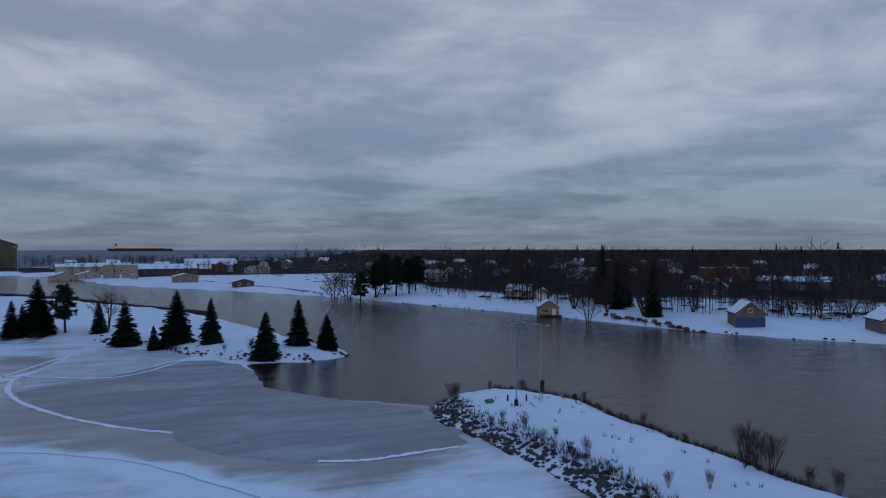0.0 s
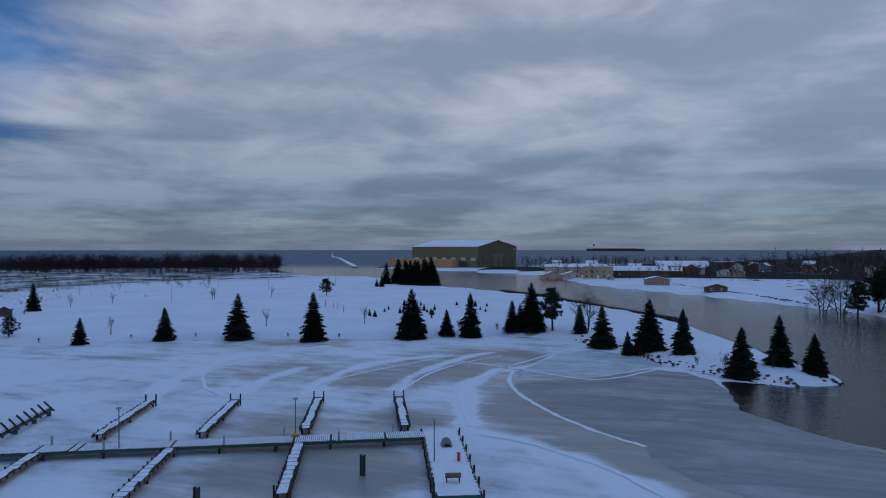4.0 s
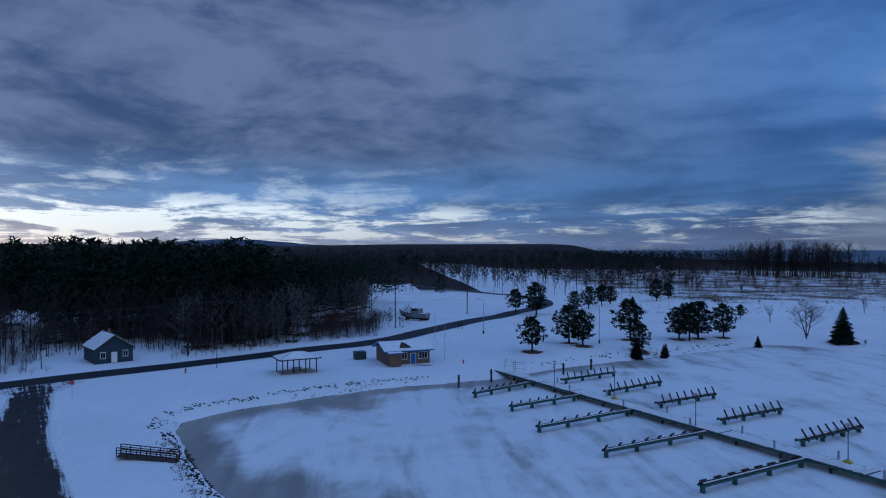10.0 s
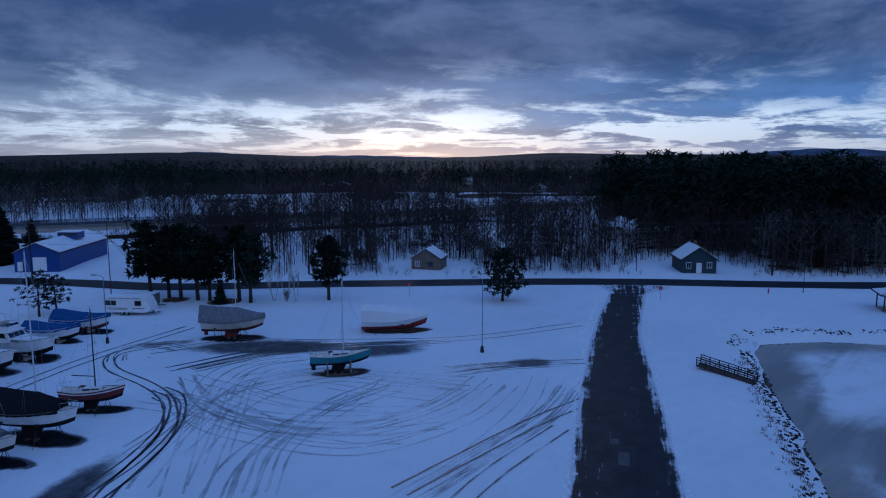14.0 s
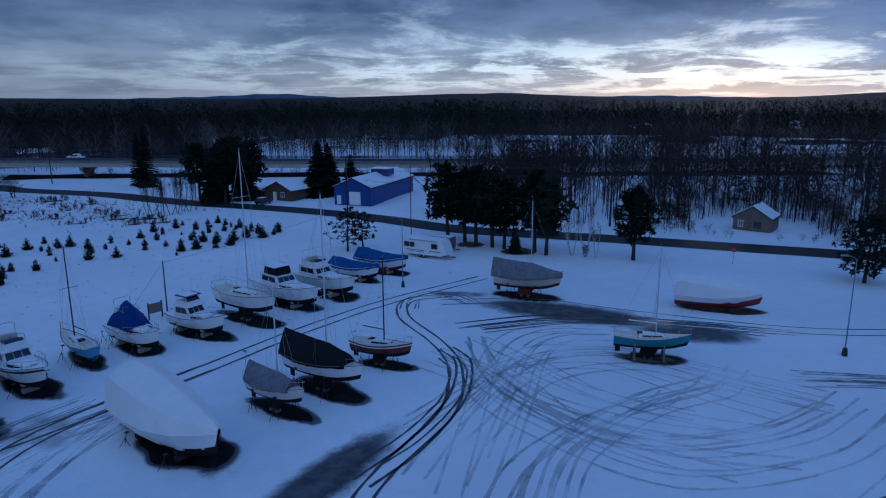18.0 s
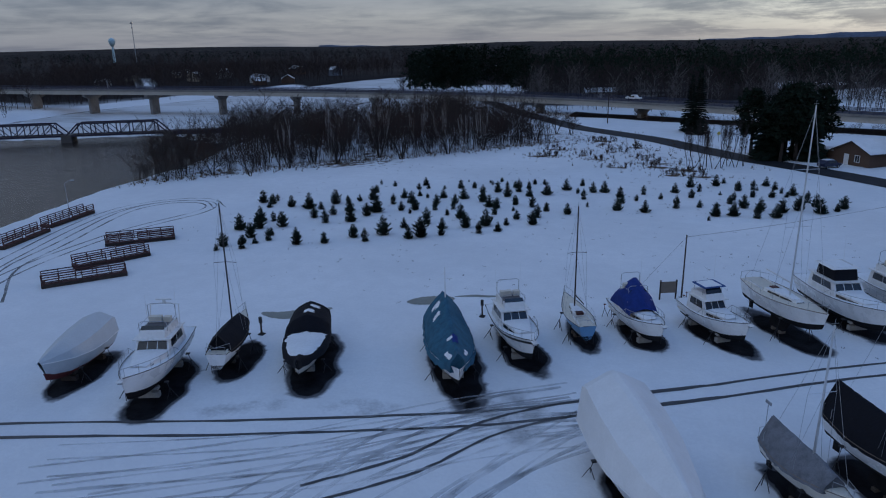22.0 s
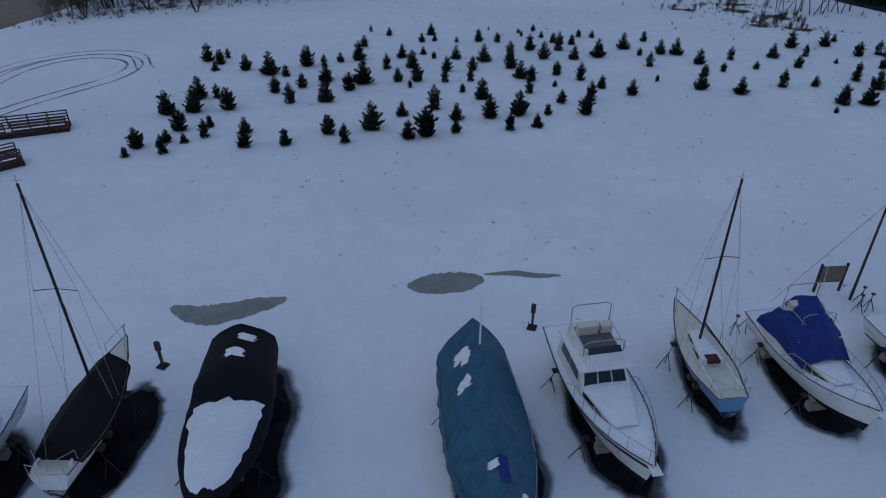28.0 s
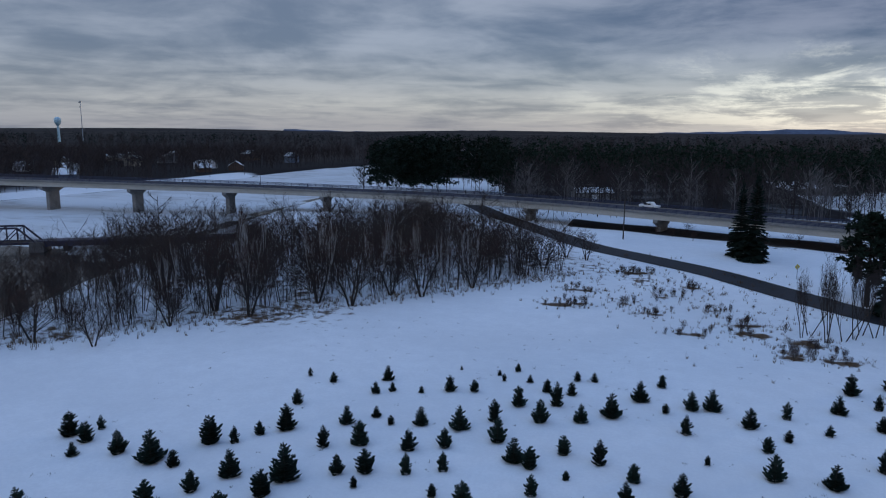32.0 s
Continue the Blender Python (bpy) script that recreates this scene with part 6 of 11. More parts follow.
YOUNG_MIDDLE = [(-47.9, 91.3, 1.2), (-50.6, 93.8, 2.3), (-48.7, 93.3, 1.8), (-49.3, 95.4, 1.3), (-45.2, 92.6, 2.0), (-42.2, 92.3, 3.3), (-40.3, 92.2, 1.4), (-40.0, 95.8, 2.8), (-38.4, 96.4, 1.5), (-37.4, 98.1, 1.3), (-32.3, 92.9, 3.7), (-36.0, 99.5, 2.6), (-37.6, 104.1, 1.5), (-32.0, 97.7, 1.9), (-29.4, 94.5, 1.6), (-32.1, 101.8, 1.7), (-29.7, 98.8, 2.2), (-27.7, 95.2, 1.9), (-27.6, 93.2, 1.0), (-32.4, 108.2, 1.3), (-30.4, 103.6, 1.1), (-31.2, 109.1, 1.0), (-28.8, 102.6, 0.9), (-25.1, 95.9, 1.7), (-26.1, 99.1, 1.8), (-26.6, 103.3, 1.7), (-28.7, 109.5, 0.8), (-22.6, 93.7, 1.0), (-22.9, 97.0, 1.6), (-23.8, 100.3, 1.7), (-23.6, 103.5, 2.2), (-26.5, 110.7, 1.7)]
YOUNG_FAR = [(-24.4, 111.1, 1.3), (-21.4, 105.6, 2.2), (-20.4, 102.3, 2.2), (-18.7, 99.7, 2.0), (-20.2, 109.2, 2.0), (-17.5, 99.1, 1.8), (-16.8, 95.7, 1.7), (-18.0, 106.6, 2.3), (-20.2, 114.8, 0.9), (-18.4, 112.9, 1.4), (-15.6, 101.8, 1.6), (-17.2, 110.2, 2.7), (-15.0, 98.3, 0.8), (-15.0, 107.6, 1.7), (-16.3, 112.9, 1.4), (-16.2, 116.4, 1.1), (-13.1, 101.1, 2.1), (-14.7, 116.6, 1.1), (-12.8, 109.3, 2.5), (-10.8, 99.4, 1.5)]
YOUNG_EDGE = [(-38.7, 87.7, 1.8), (-36.0, 85.8, 2.3), (-37.1, 89.8, 1.7), (-35.9, 92.2, 2.1), (-33.2, 87.2, 2.7), (-32.6, 90.6, 2.0), (-39.7, 110.2, 1.0), (-37.0, 109.5, 1.2), (-32.6, 111.6, 1.6), (-27.0, 116.3, 0.5), (-23.2, 115.8, 0.7), (-22.5, 114.5, 0.9), (-21.8, 117.4, 1.0)]
YOUNG_EAST = [(-10.7, 113.3, 2.1), (-8.9, 117.1, 1.4), (-8.7, 111.3, 1.0), (-7.3, 107.8, 1.8), (-6.7, 112.6, 1.9), (-5.1, 113.1, 2.1), (-2.6, 110.4, 1.9), (-0.2, 108.7, 1.1), (0.4, 113.1, 1.7), (2.9, 110.7, 1.1), (4.6, 115.6, 1.8), (6.6, 120.5, 2.3), (6.9, 112.7, 1.5), (7.9, 117.4, 1.6), (10.2, 122.4, 2.1), (10.7, 115.8, 0.7), (11.4, 124.9, 1.1), (13.2, 119.5, 1.8), (15.3, 120.9, 1.9), (15.8, 120.4, 0.8), (17.3, 124.4, 1.7), (18.3, 122.0, 1.5), (14.9, 115.4, 1.4), (18.9, 119.2, 1.2), (17.4, 115.9, 1.6)]
YOUNG_ROAD = [(20.2, 118.2, 2.0), (19.3, 116.5, 1.0), (11.8, 110.1, 1.5), (12.4, 112.8, 1.5), (13.4, 108.2, 2.4), (12.0, 103.5, 2.3), (9.9, 102.7, 2.3), (9.1, 100.1, 0.7), (14.7, 103.0, 2.4), (15.3, 107.0, 2.2), (16.9, 104.0, 2.1), (17.8, 106.8, 2.4), (19.9, 108.6, 2.6), (21.5, 113.6, 2.0), (22.2, 111.1, 2.3), (22.3, 107.7, 2.6), (24.4, 109.3, 1.3), (25.4, 111.0, 2.1), (5.1, 105.7, 2.1), (8.0, 107.0, 1.3), (1.4, 102.4, 1.9), (-2.1, 102.4, 2.1), (-1.9, 106.5, 1.4), (-6.1, 103.2, 0.9), (-7.9, 98.5, 1.8)]


# ---- the boat basin: pier, finger piers, lamps, pilings ----
DECK_Z = -0.62


def pier():
    a, b = Vector((*site(18.6, -76.6), 0)), Vector((*site(116.8, -32.6), 0))
    d, L = (b - a).normalized(), (b - a).length
    turn = math.degrees(math.atan2(d.y, d.x))
    ob = thing("pier", pose(a.x, a.y, 0, 0, 0, turn), "long timber pier with snowy planks and green-painted beams on piles", "pier")
    W = 2.9
    planks, snow = Geo(), Geo()
    rnd = random.Random(5)
    x = 0.0
    while x < L:
        w = 0.235
        planks.box(x + w / 2, rnd.uniform(-0.03, 0.03), DECK_Z - 0.06, w - 0.03, W, 0.06)
        if rnd.random() < 0.96:
            snow.box(x + w / 2, rnd.uniform(-0.05, 0.05), DECK_Z, (w - 0.05) * rnd.uniform(0.8, 1.0), W - rnd.uniform(0.05, 0.5), 0.035)
        x += w
    tagged(part("planks", planks, WOOD_DARK, ob, "dark weathered deck planks"), kind="stuff")
    tagged(part("deck_snow", snow, SNOW, ob, "snow lying on the planks"), kind="stuff")
    for y in (-W / 2 + 0.1, 0, W / 2 - 0.1):
        part("stringer", Geo().box(L / 2, y, DECK_Z - 0.36, L, 0.12, 0.3), GREEN_PAINT, ob, "green-painted edge beam" if y else "")
    n = int(L / 6)
    for i in range(n + 1):
        x = i * L / n
        for y in (-W / 2 + 0.25, W / 2 - 0.25):
            part("pile", Geo().tube([(x, y, -3.0), (x, y, DECK_Z - 0.06)], 0.15, 7), WOOD_DARK, ob)
        part("cap_beam", Geo().box(x, 0, DECK_Z - 0.6, 0.26, W - 0.3, 0.22), WOOD_DARK, ob)
    return a, d, turn


PIER_A, PIER_D, PIER_TURN = pier()


def pier_head():
    c = [Vector((*site(x, y), DECK_Z)) for x, y in ((17.2, -78.6), (20.0, -77.2), (13.3, -59.6), (9.8, -60.8))]
    ax = (c[2] - c[1]).normalized()
    turn = math.degrees(math.atan2(ax.y, ax.x))
    mid = sum(c, Vector()) / 4
    ob = thing("end_pier", pose(mid.x, mid.y, 0, 0, 0, turn), "snow-covered timber pier head with fender posts", "pier")
    L, W = (c[2] - c[1]).length, (c[3] - c[2]).length
    planks, snow = Geo(), Geo()
    rnd = random.Random(8)
    for i in range(int(L / 0.235)):
        x = -L / 2 + 0.12 + i * 0.235
        planks.box(x, 0, DECK_Z - 0.05, 0.205, W, 0.06)
        snow.box(x, rnd.uniform(-0.05, 0.05), DECK_Z + 0.01, 0.22 * rnd.uniform(0.85, 1.02), W - rnd.uniform(0.02, 0.5), 0.05)
    tagged(part("planks", planks, WOOD_DARK, ob), kind="stuff")
    tagged(part("deck_snow", snow, SNOW, ob), kind="stuff")
    for y in (-W / 2, W / 2):
        part("edge_beam", Geo().box(0, y, DECK_Z - 0.35, L, 0.14, 0.32), GREEN_PAINT, ob)
    for x in (-L / 2, L / 2):
        part("edge_beam", Geo().box(x, 0, DECK_Z - 0.35, 0.14, W - 0.2, 0.32), GREEN_PAINT, ob)
    for i in range(7):
        x = -L / 2 + 0.3 + i * (L - 0.6) / 6
        for s in (-1, 1):
            part("fender_post", Geo().beam((x, s * (W / 2 + 0.12), -2.2), (x, s * (W / 2 + 0.2), DECK_Z + 0.35), 0.2, 0.2), WOOD_DARK, ob)
    for x in (L / 2, L / 2 - 1.2):
        part("guide_pole", Geo().tube([(x, -W / 2 - 0.1, -2.2), (x, -W / 2 - 0.1, DECK_Z + 1.3)], 0.09, 6), BLACK, ob)
    return ob, turn, mid, L, W


HEAD, HEAD_TURN, HEAD_MID, HEAD_L, HEAD_W = pier_head()


def on_head(u, v, dz=0.06):
    return pose(HEAD_MID.x, HEAD_MID.y, 0, 0, 0, HEAD_TURN) @ pose(u, v, DECK_Z + dz)


b = thing("bench", on_head(HEAD_L * 0.34, -0.2), "snowy slatted bench with a red seat edge", "bench")
for k in range(3):
    part("seat_slat", Geo().box(-0.25 + 0.2 * k, 0, 0.45, 0.16, 1.5, 0.05), WOOD_RED, b)
part("backrest", Geo().beam((0.35, -0.75, 0.8), (0.35, 0.75, 0.8), 0.06, 0.35), WOOD_GREY, b)
for y in (-0.6, 0.6):
    part("leg", Geo().box(-0.25, y, 0, 0.08, 0.08, 0.45), BLACK, b)
    part("leg", Geo().box(0.3, y, 0, 0.08, 0.08, 0.8), BLACK, b)
d = thing("dinghy", on_head(-HEAD_L * 0.22, 0.2), "small upturned dinghy under a grey sheet", "dinghy")
rings = [[(x, -w, 0), (x, -w * 0.6, h * 0.8), (x, 0, h), (x, w * 0.6, h * 0.8), (x, w, 0)] for x, w, h in ((-1.3, 0.25, 0.25), (-0.8, 0.55, 0.6), (0, 0.65, 0.85), (0.8, 0.6, 0.7), (1.2, 0.5, 0.45))]
part("sheet", Geo().loft(rings, closed=False), TARP_GREY, d, "grey sheet with snow", True)
x = thing("power_box", on_head(HEAD_L * 0.05, 1.0), "small red power box on the pier", "box")
part("case", Geo().box(0, 0, 0, 0.4, 0.3, 0.75, taper=0.92), RED, x)
part("lid", Geo().box(0, 0, 0.75, 0.44, 0.34, 0.05), BLACK, x)


def roller_finger(root, end):
    a, b = Vector((*site(*root), 0)), Vector((*site(*end), 0))
    L = (b - a).length
    turn = math.degrees(math.atan2((b - a).y, (b - a).x))
    ob = thing("finger_pier", pose(a.x, a.y, 0, 0, 0, turn), "narrow green finger pier with dark slanting mooring arms", "finger pier", "narrow finger piers")
    z = DECK_Z - 0.15
    for y in (-0.32, 0.32):
        part("side_beam", Geo().box(L / 2, y, z - 0.16, L, 0.12, 0.28), GREEN_PAINT, ob)
    slats = Geo()
    for i in range(int(L / 0.3)):
        slats.box(0.15 + i * 0.3, 0, z + 0.12, 0.24, 0.8, 0.04)
    tagged(part("slats", slats, WOOD_DARK, ob), kind="stuff")
    part("snow_strip", Geo().box(L / 2, 0.1, z + 0.165, L * 0.96, 0.22, 0.04), SNOW, ob, "strip of snow")
    for i, x in enumerate((1.2, L * 0.38, L * 0.70, L - 0.4)):
        part("pile", Geo().box(x, 0, -2.6, 0.3, 0.5, z + 2.5), GREEN_PAINT, ob)
    n = 8
    for i in range(n):
        x = L * (0.12 + 0.86 * i / (n - 1))
        part("mooring_arm", Geo().beam((x - 0.75, -0.95, z + 0.0), (x + 0.65, 0.95, z + 0.95), 0.18, 0.18), WOOD_DARK, ob)
    return ob


def decked_finger(root, end):
    a, b = Vector((*site(*root), 0)), Vector((*site(*end), 0))
    L = (b - a).length
    turn = math.degrees(math.atan2((b - a).y, (b - a).x))
    ob = thing("finger_pier", pose(a.x, a.y, 0, 0, 0, turn), "snowy decked finger pier with dark fender timbers", "finger pier", "decked finger piers")
    z, rnd = DECK_Z - 0.12, random.Random(int(L * 100))
    part("frame", Geo().box(L / 2, -0.6, z - 0.35, L, 0.14, 0.33).box(L / 2, 0.6, z - 0.35, L, 0.14, 0.33), WOOD_GREY, ob)
    planks = Geo()
    for i in range(int(L / 0.25)):
        planks.box(0.13 + i * 0.25, 0, z - 0.02, 0.22, 1.25, 0.05)
    tagged(part("planks", planks, WOOD_DARK, ob), kind="stuff")
    for i in range(int(L / 1.3)):
        part("deck_snow", Geo().box(0.7 + i * 1.3, rnd.uniform(-0.08, 0.08), z + 0.032, 1.2 * rnd.uniform(0.8, 1.05), rnd.uniform(0.75, 1.1), 0.06, taper=0.9), SNOW, ob)
        for s in (-1, 1):
            part("fender_timber", Geo().box(0.7 + i * 1.3, s * 0.72, z - 0.25, 0.18, 0.12, rnd.uniform(0.3, 0.42)), WOOD_DARK, ob)
    for x in (1.0, L * 0.5, L - 0.4):
        for y in (-0.45, 0.45):
            part("pile", Geo().tube([(x, y, -2.6), (x, y, z - 0.1)], 0.14, 6), WOOD_DARK, ob)
    for s in (-1, 1):
        part("end_post", Geo().beam((L - 0.1, s * 0.72, -2.2), (L + 0.1, s * 0.72, z + 0.85), 0.18, 0.18), WOOD_DARK, ob)
    return ob


for r, e in (((105.9, -35.3), (98.9, -25.2)), ((96.1, -40.5), (90.2, -29)), ((86.8, -45), (79.5, -30.2)), ((75.5, -49.7), (69.3, -35)), ((64.8, -55), (58.3, -40.3)), ((107.6, -41), (113.5, -52.2)),
             ((98.1, -45), (104.8, -56.7)), ((90, -49.6), (95.2, -60.9)), ((80.6, -53.8), (85.5, -65.2)), ((70.8, -57.9), (76.1, -69.5)), ((61.3, -62.1), (66.5, -74.4))):
    roller_finger(r, e)
for r, e in (((53.5, -60.8), (46.9, -45.5)), ((42.2, -65.5), (36.1, -50)), ((31.1, -70.6), (25.3, -57)), ((52.3, -66.7), (58, -81.6)), ((42.5, -70.5), (47.9, -85)), ((32.7, -74.8), (38.3, -89.3)), ((22.8, -79), (28.4, -92.5))):
    decked_finger(r, e)


def pier_lamp(m, foot):
    ob = thing("pier_lamp", m, "slim green pier lamp with a yellow foot box" if foot else "slim green pier lamp with a flat shade", "lamp", "pier lamps")
    part("post", Geo().tube([(0, 0, 0), (0, 0, 4.3)], [0.06, 0.05], 7), GREEN_PAINT, ob)
    part("shade", Geo().tube([(0, 0, 4.25), (0, 0, 4.4), (0, 0, 4.42), (0, 0, 4.55)], [0.10, 0.14, 0.36, 0.30], 10), CONCRETE, ob, "pale flat shade")
    if foot:
        part("foot_box", Geo().tube([(0.05, -0.25, 0), (0.05, 0.25, 0)], 0.45, 10).box(0, 0, 0, 0.9, 0.5, 0.25), YELLOW, ob, "rounded yellow box")


def on_pier(u, v, dz=0.0):
    """A place on the pier: u metres along, v metres across."""
    return pose(PIER_A.x, PIER_A.y, 0, 0, 0, PIER_TURN) @ pose(u, v, DECK_Z + dz)


for px, py, foot, v in ((93.4, -46.8, True, -1.0), (78.1, -50.6, False, 1.0), (63.6, -60.2, True, -1.0), (46.7, -63.8, False, 1.0), (33.0, -73.7, True, -1.0), (102, -38.5, False, 1.0)):
    u = (Vector((*site(px, py), 0)) - PIER_A).dot(PIER_D)
    pier_lamp(on_pier(u, v), foot)
pier_lamp(pose(*site(16.0, -67.7), DECK_Z), False)
for i in range(17):
    ob = thing("power_pedestal", on_pier(5 + i * 6.4, 1.3 if i % 2 else -1.3), "grey power pedestal with a sloped cap", "pedestal", "power pedestals on the pier")
    part("post", Geo().box(0, 0, 0, 0.2, 0.2, 0.95), STEEL, ob)
    part("cap", Geo().box(0, 0, 0.95, 0.26, 0.26, 0.1, taper=0.7), CONCRETE, ob)
for x, y in ((106.6, -23.9), (110.9, -29.9), (115.7, -43.6), (119.7, -49.9)):
    ob = thing("piling", pose(*site(x, y), -2.5), "pair of dark timber pilings bound together", "piling", "timber pilings")
    for k in (-0.17, 0.17):
        part("post", Geo().tube([(k, 0, 0), (k * 0.8, 0, 3.2)], 0.17, 7), WOOD_DARK, ob)
    part("band", Geo().box(0, 0, 2.6, 0.75, 0.42, 0.1), BLACK, ob)
for x, y in ((21.8, -64.9), (30.9, -53.9)):
    ob = thing("channel_pile", pose(*site(x, y), -2.5), "green steel piling frozen into the ice", "piling", "green pilings")
    for k in (-0.2, 0.2):
        part("flange", Geo().box(k, 0, 0, 0.1, 0.36, 3.0), WOOD_DARK, ob)
    part("web", Geo().box(0, 0, 0, 0.3, 0.1, 2.9), GREEN_PAINT, ob)
# small fenced hoist at the landward end of the pier
ob = thing("gate_frame", spot(117.5, -35.5, PIER_TURN), "wire gate and frame at the landing of the pier", "gate")
for k in range(5):
    part("post", Geo().tube([(k * 1.6 - 3, 1.7 * (k % 2), 0), (k * 1.6 - 3, 1.7 * (k % 2), 2.2)], 0.04, 5), STEEL, ob)
for z in (0.9, 1.7, 2.15):
    part("rail", Geo().tube([(-3, 0, z), (-1.4, 1.7, z), (0.2, 0, z), (1.8, 1.7, z), (3.4, 0, z)], 0.03, 4), STEEL, ob)

# ridges of pushed-up snow on the ice
CRACK = mat("ice_ridge_snow", (0.80, 0.83, 0.86), 0.8, scale=1.0, vary=0.05, bump=0.2)
ridge_lines = [[(41.4, -94), (43.6, -99), (41, -110), (35.4, -123), (31.6, -131)], [(30.3, -97), (30.6, -102), (30.3, -113), (27.7, -124), (22.7, -133)],
               [(16.5, -83.5), (22.2, -101), (21.8, -111), (20, -120), (15.4, -134), (10.2, -147)], [(16.5, -121.7), (17.9, -116.4), (15.7, -105.4), (10, -94.5), (3.5, -86), (-2.4, -80.8)],
               [(28.6, -125.3), (15.2, -119.2), (4.3, -115), (-4.8, -126.3)], [(14.7, -80.7), (8.9, -78.6), (2.7, -74.3), (-1.5, -70), (-9, -59.3)],
               [(-14, -66.5), (-18, -65.2), (-22.3, -65.5), (-27, -65.8)], [(52, -88.8), (58.4, -93.6), (66, -104), (68, -113), (63, -138)]]
for i, pts in enumerate(ridge_lines):
    tagged(setting("ice_ridge", Geo().loft(ribbon([site(*p) for p in pts], 0.7, z=WATER_Z + 0.09, lift=0.05, per=10, wob=0.45, seed=i), closed=False), CRACK, "white ridge of snow along a crack in the ice", "ice ridge"))


# ---- spit, park and the tree-lined shore ----
rng = random.Random(12)


def meshes(made, mats, tag):
    return [t.mesh(tag, m) for t, m in zip(made, mats)]


def trunk_of(h, r):
    t = Tris()
    for i in range(4):
        t.limb((0, 0, h * 0.9 * i / 4 - 0.1), (0, 0, h * 0.9 * (i + 1) / 4 - 0.1), r * (1 - i / 5), r * (1 - (i + 1) / 5), 6)
    return t


SPRUCE = []
for s in range(4):
    r = random.Random(100 + s)
    SPRUCE.append(meshes((trunk_of(10, 0.2), spruce_crown(10, 2.9 + 0.4 * (s % 2), r, levels=34, per=13, skirt=0.03 + 0.02 * s)), (BARK, NEEDLE), "spruce"))
PINES = [meshes(pine_tree(10, 3.7, random.Random(200 + s), base=0.16 + 0.04 * s, clumps=115, blades=18), (BARK, PINE), "pine") for s in range(3)]
TALLPINES = [meshes(pine_tree(12, 3.0, random.Random(230 + s), base=0.30, clumps=110, blades=18), (BARK, PINE), "pine") for s in range(3)]
ROUND = [meshes(bare_tree(6, 2.6, random.Random(300 + s), forks=(7, 5, 4), lift=0.5, first=0.3), (BARK, TWIG), "bare_tree") for s in range(3)]
WIDE = [meshes(bare_tree(10, 6.5, random.Random(330 + s), stems=3, forks=(6, 5, 5), lift=0.42, first=0.2), (BARK, TWIG_RED), "bare_tree") for s in range(2)]
BUSH = [meshes(bare_tree(3, 1.4, random.Random(360 + s), stems=9, forks=(5, 5), lift=0.66, first=0.22, thick=0.011, sides=3, twig_w=0.0026), (BARK, TWIG_RED), "bush") for s in range(3)]


def plant(sets, unit, x, y, h, label, category, name, group, names=("trunk", "crown"), k=[0]):
    k[0] += 1
    X, Y = site(x, y)
    return planted(name, sets[k[0] % len(sets)], (X, Y, gz(X, Y) - 0.05), label, category, group, h / unit, names=names)


# conifers along the far shore of the basin: place on the plan, height in metres
for x, y, h in ((83, -139.5, 11.2), (66, -142, 12.8), (46.7, -151.3, 12.6), (34.8, -157.4, 11.2), (97.3, -133.5, 7.8), (110.2, -123.4, 8.0), (141.2, -114.8, 9.0), (169.4, -166.5, 9.2), (40.2, -156.8, 6.0),
                (26.5, -164, 7.8), (22.3, -165.8, 12.0), (11, -163, 7.0), (5.4, -148.6, 10.2), (0.3, -140.4, 5.6), (-3.6, -142.5, 10.8), (-9.3, -137.9, 9.0), (-17, -122.6, 8.4), (-23.4, -128.6, 9.0), (-27.6, -124.6, 6.8),
                (26, -172, 6), (143, -95.8, 4.0)):
    plant(SPRUCE, 10, x, y, h, "dark green spruce standing on the snowy shore", "tree", "spruce", "spruces along the basin")
plant(TALLPINES, 12, 17.2, -164.2, 11.5, "dark bushy pine among the shore spruces", "tree", "pine", "park pines")
for x, y, h in ((133, -42, 8.6), (142.6, -52.4, 9.8), (138, -54, 9.0), (147.4, -68, 11.2), (134.6, -65, 7.0), (149, -80.2, 8.8), (146.3, -81.4, 10.4), (149.8, -85.2, 10.6), (151, -92, 9.6), (114.5, -248, 8.0), (127.9, -122.3, 5.4)):
    plant(PINES, 10, x, y, h, "rounded dark pine in the snowy park", "tree", "pine", "park pines")
for x, y, h in ((131.2, -68.8, 4.2), (130.4, -62.7, 4.4), (133, -70, 3.4)):
    plant(SPRUCE, 10, x, y, h, "small dark conifer by the shore", "tree", "spruce", "small conifers")
for x, y, h in ((84, -153, 5.0), (62, -161, 5.4), (110.2, -132, 5.4), (169.8, -180.5, 4.8), (165.7, -193.4, 4.8), (144.2, -217.3, 5.2), (146.5, -222, 5.2), (131, -235, 5.0), (200, -165, 7), (178, -120, 6), (168, -104, 5)):
    plant(ROUND, 6, x, y, h, "small leafless park tree", "tree", "bare_tree", "small bare trees", ("trunk", "crown"))
for x, y, h in ((152.7, -113.8, 11.5), (9.5, -165.5, 13.0)):
    plant(WIDE, 10, x, y, h, "wide leafless willow with many stems", "tree", "willow", "bare willows", ("trunk", "crown"))
# dense dark cedars at the point towards the river mouth
for i in range(22):
    x, y = 98 + rng.uniform(0, 26), -338 + rng.uniform(-12, 10)
    plant(SPRUCE, 10, x, y, rng.uniform(10, 16), "dark cedar in a dense clump", "tree", "cedar", "cedar clump")
for x, y, h in ((114, -305, 6), (118, -309, 4)):
    plant(SPRUCE, 10, x, y, h, "dark cedar in a dense clump", "tree", "cedar", "cedar clump")
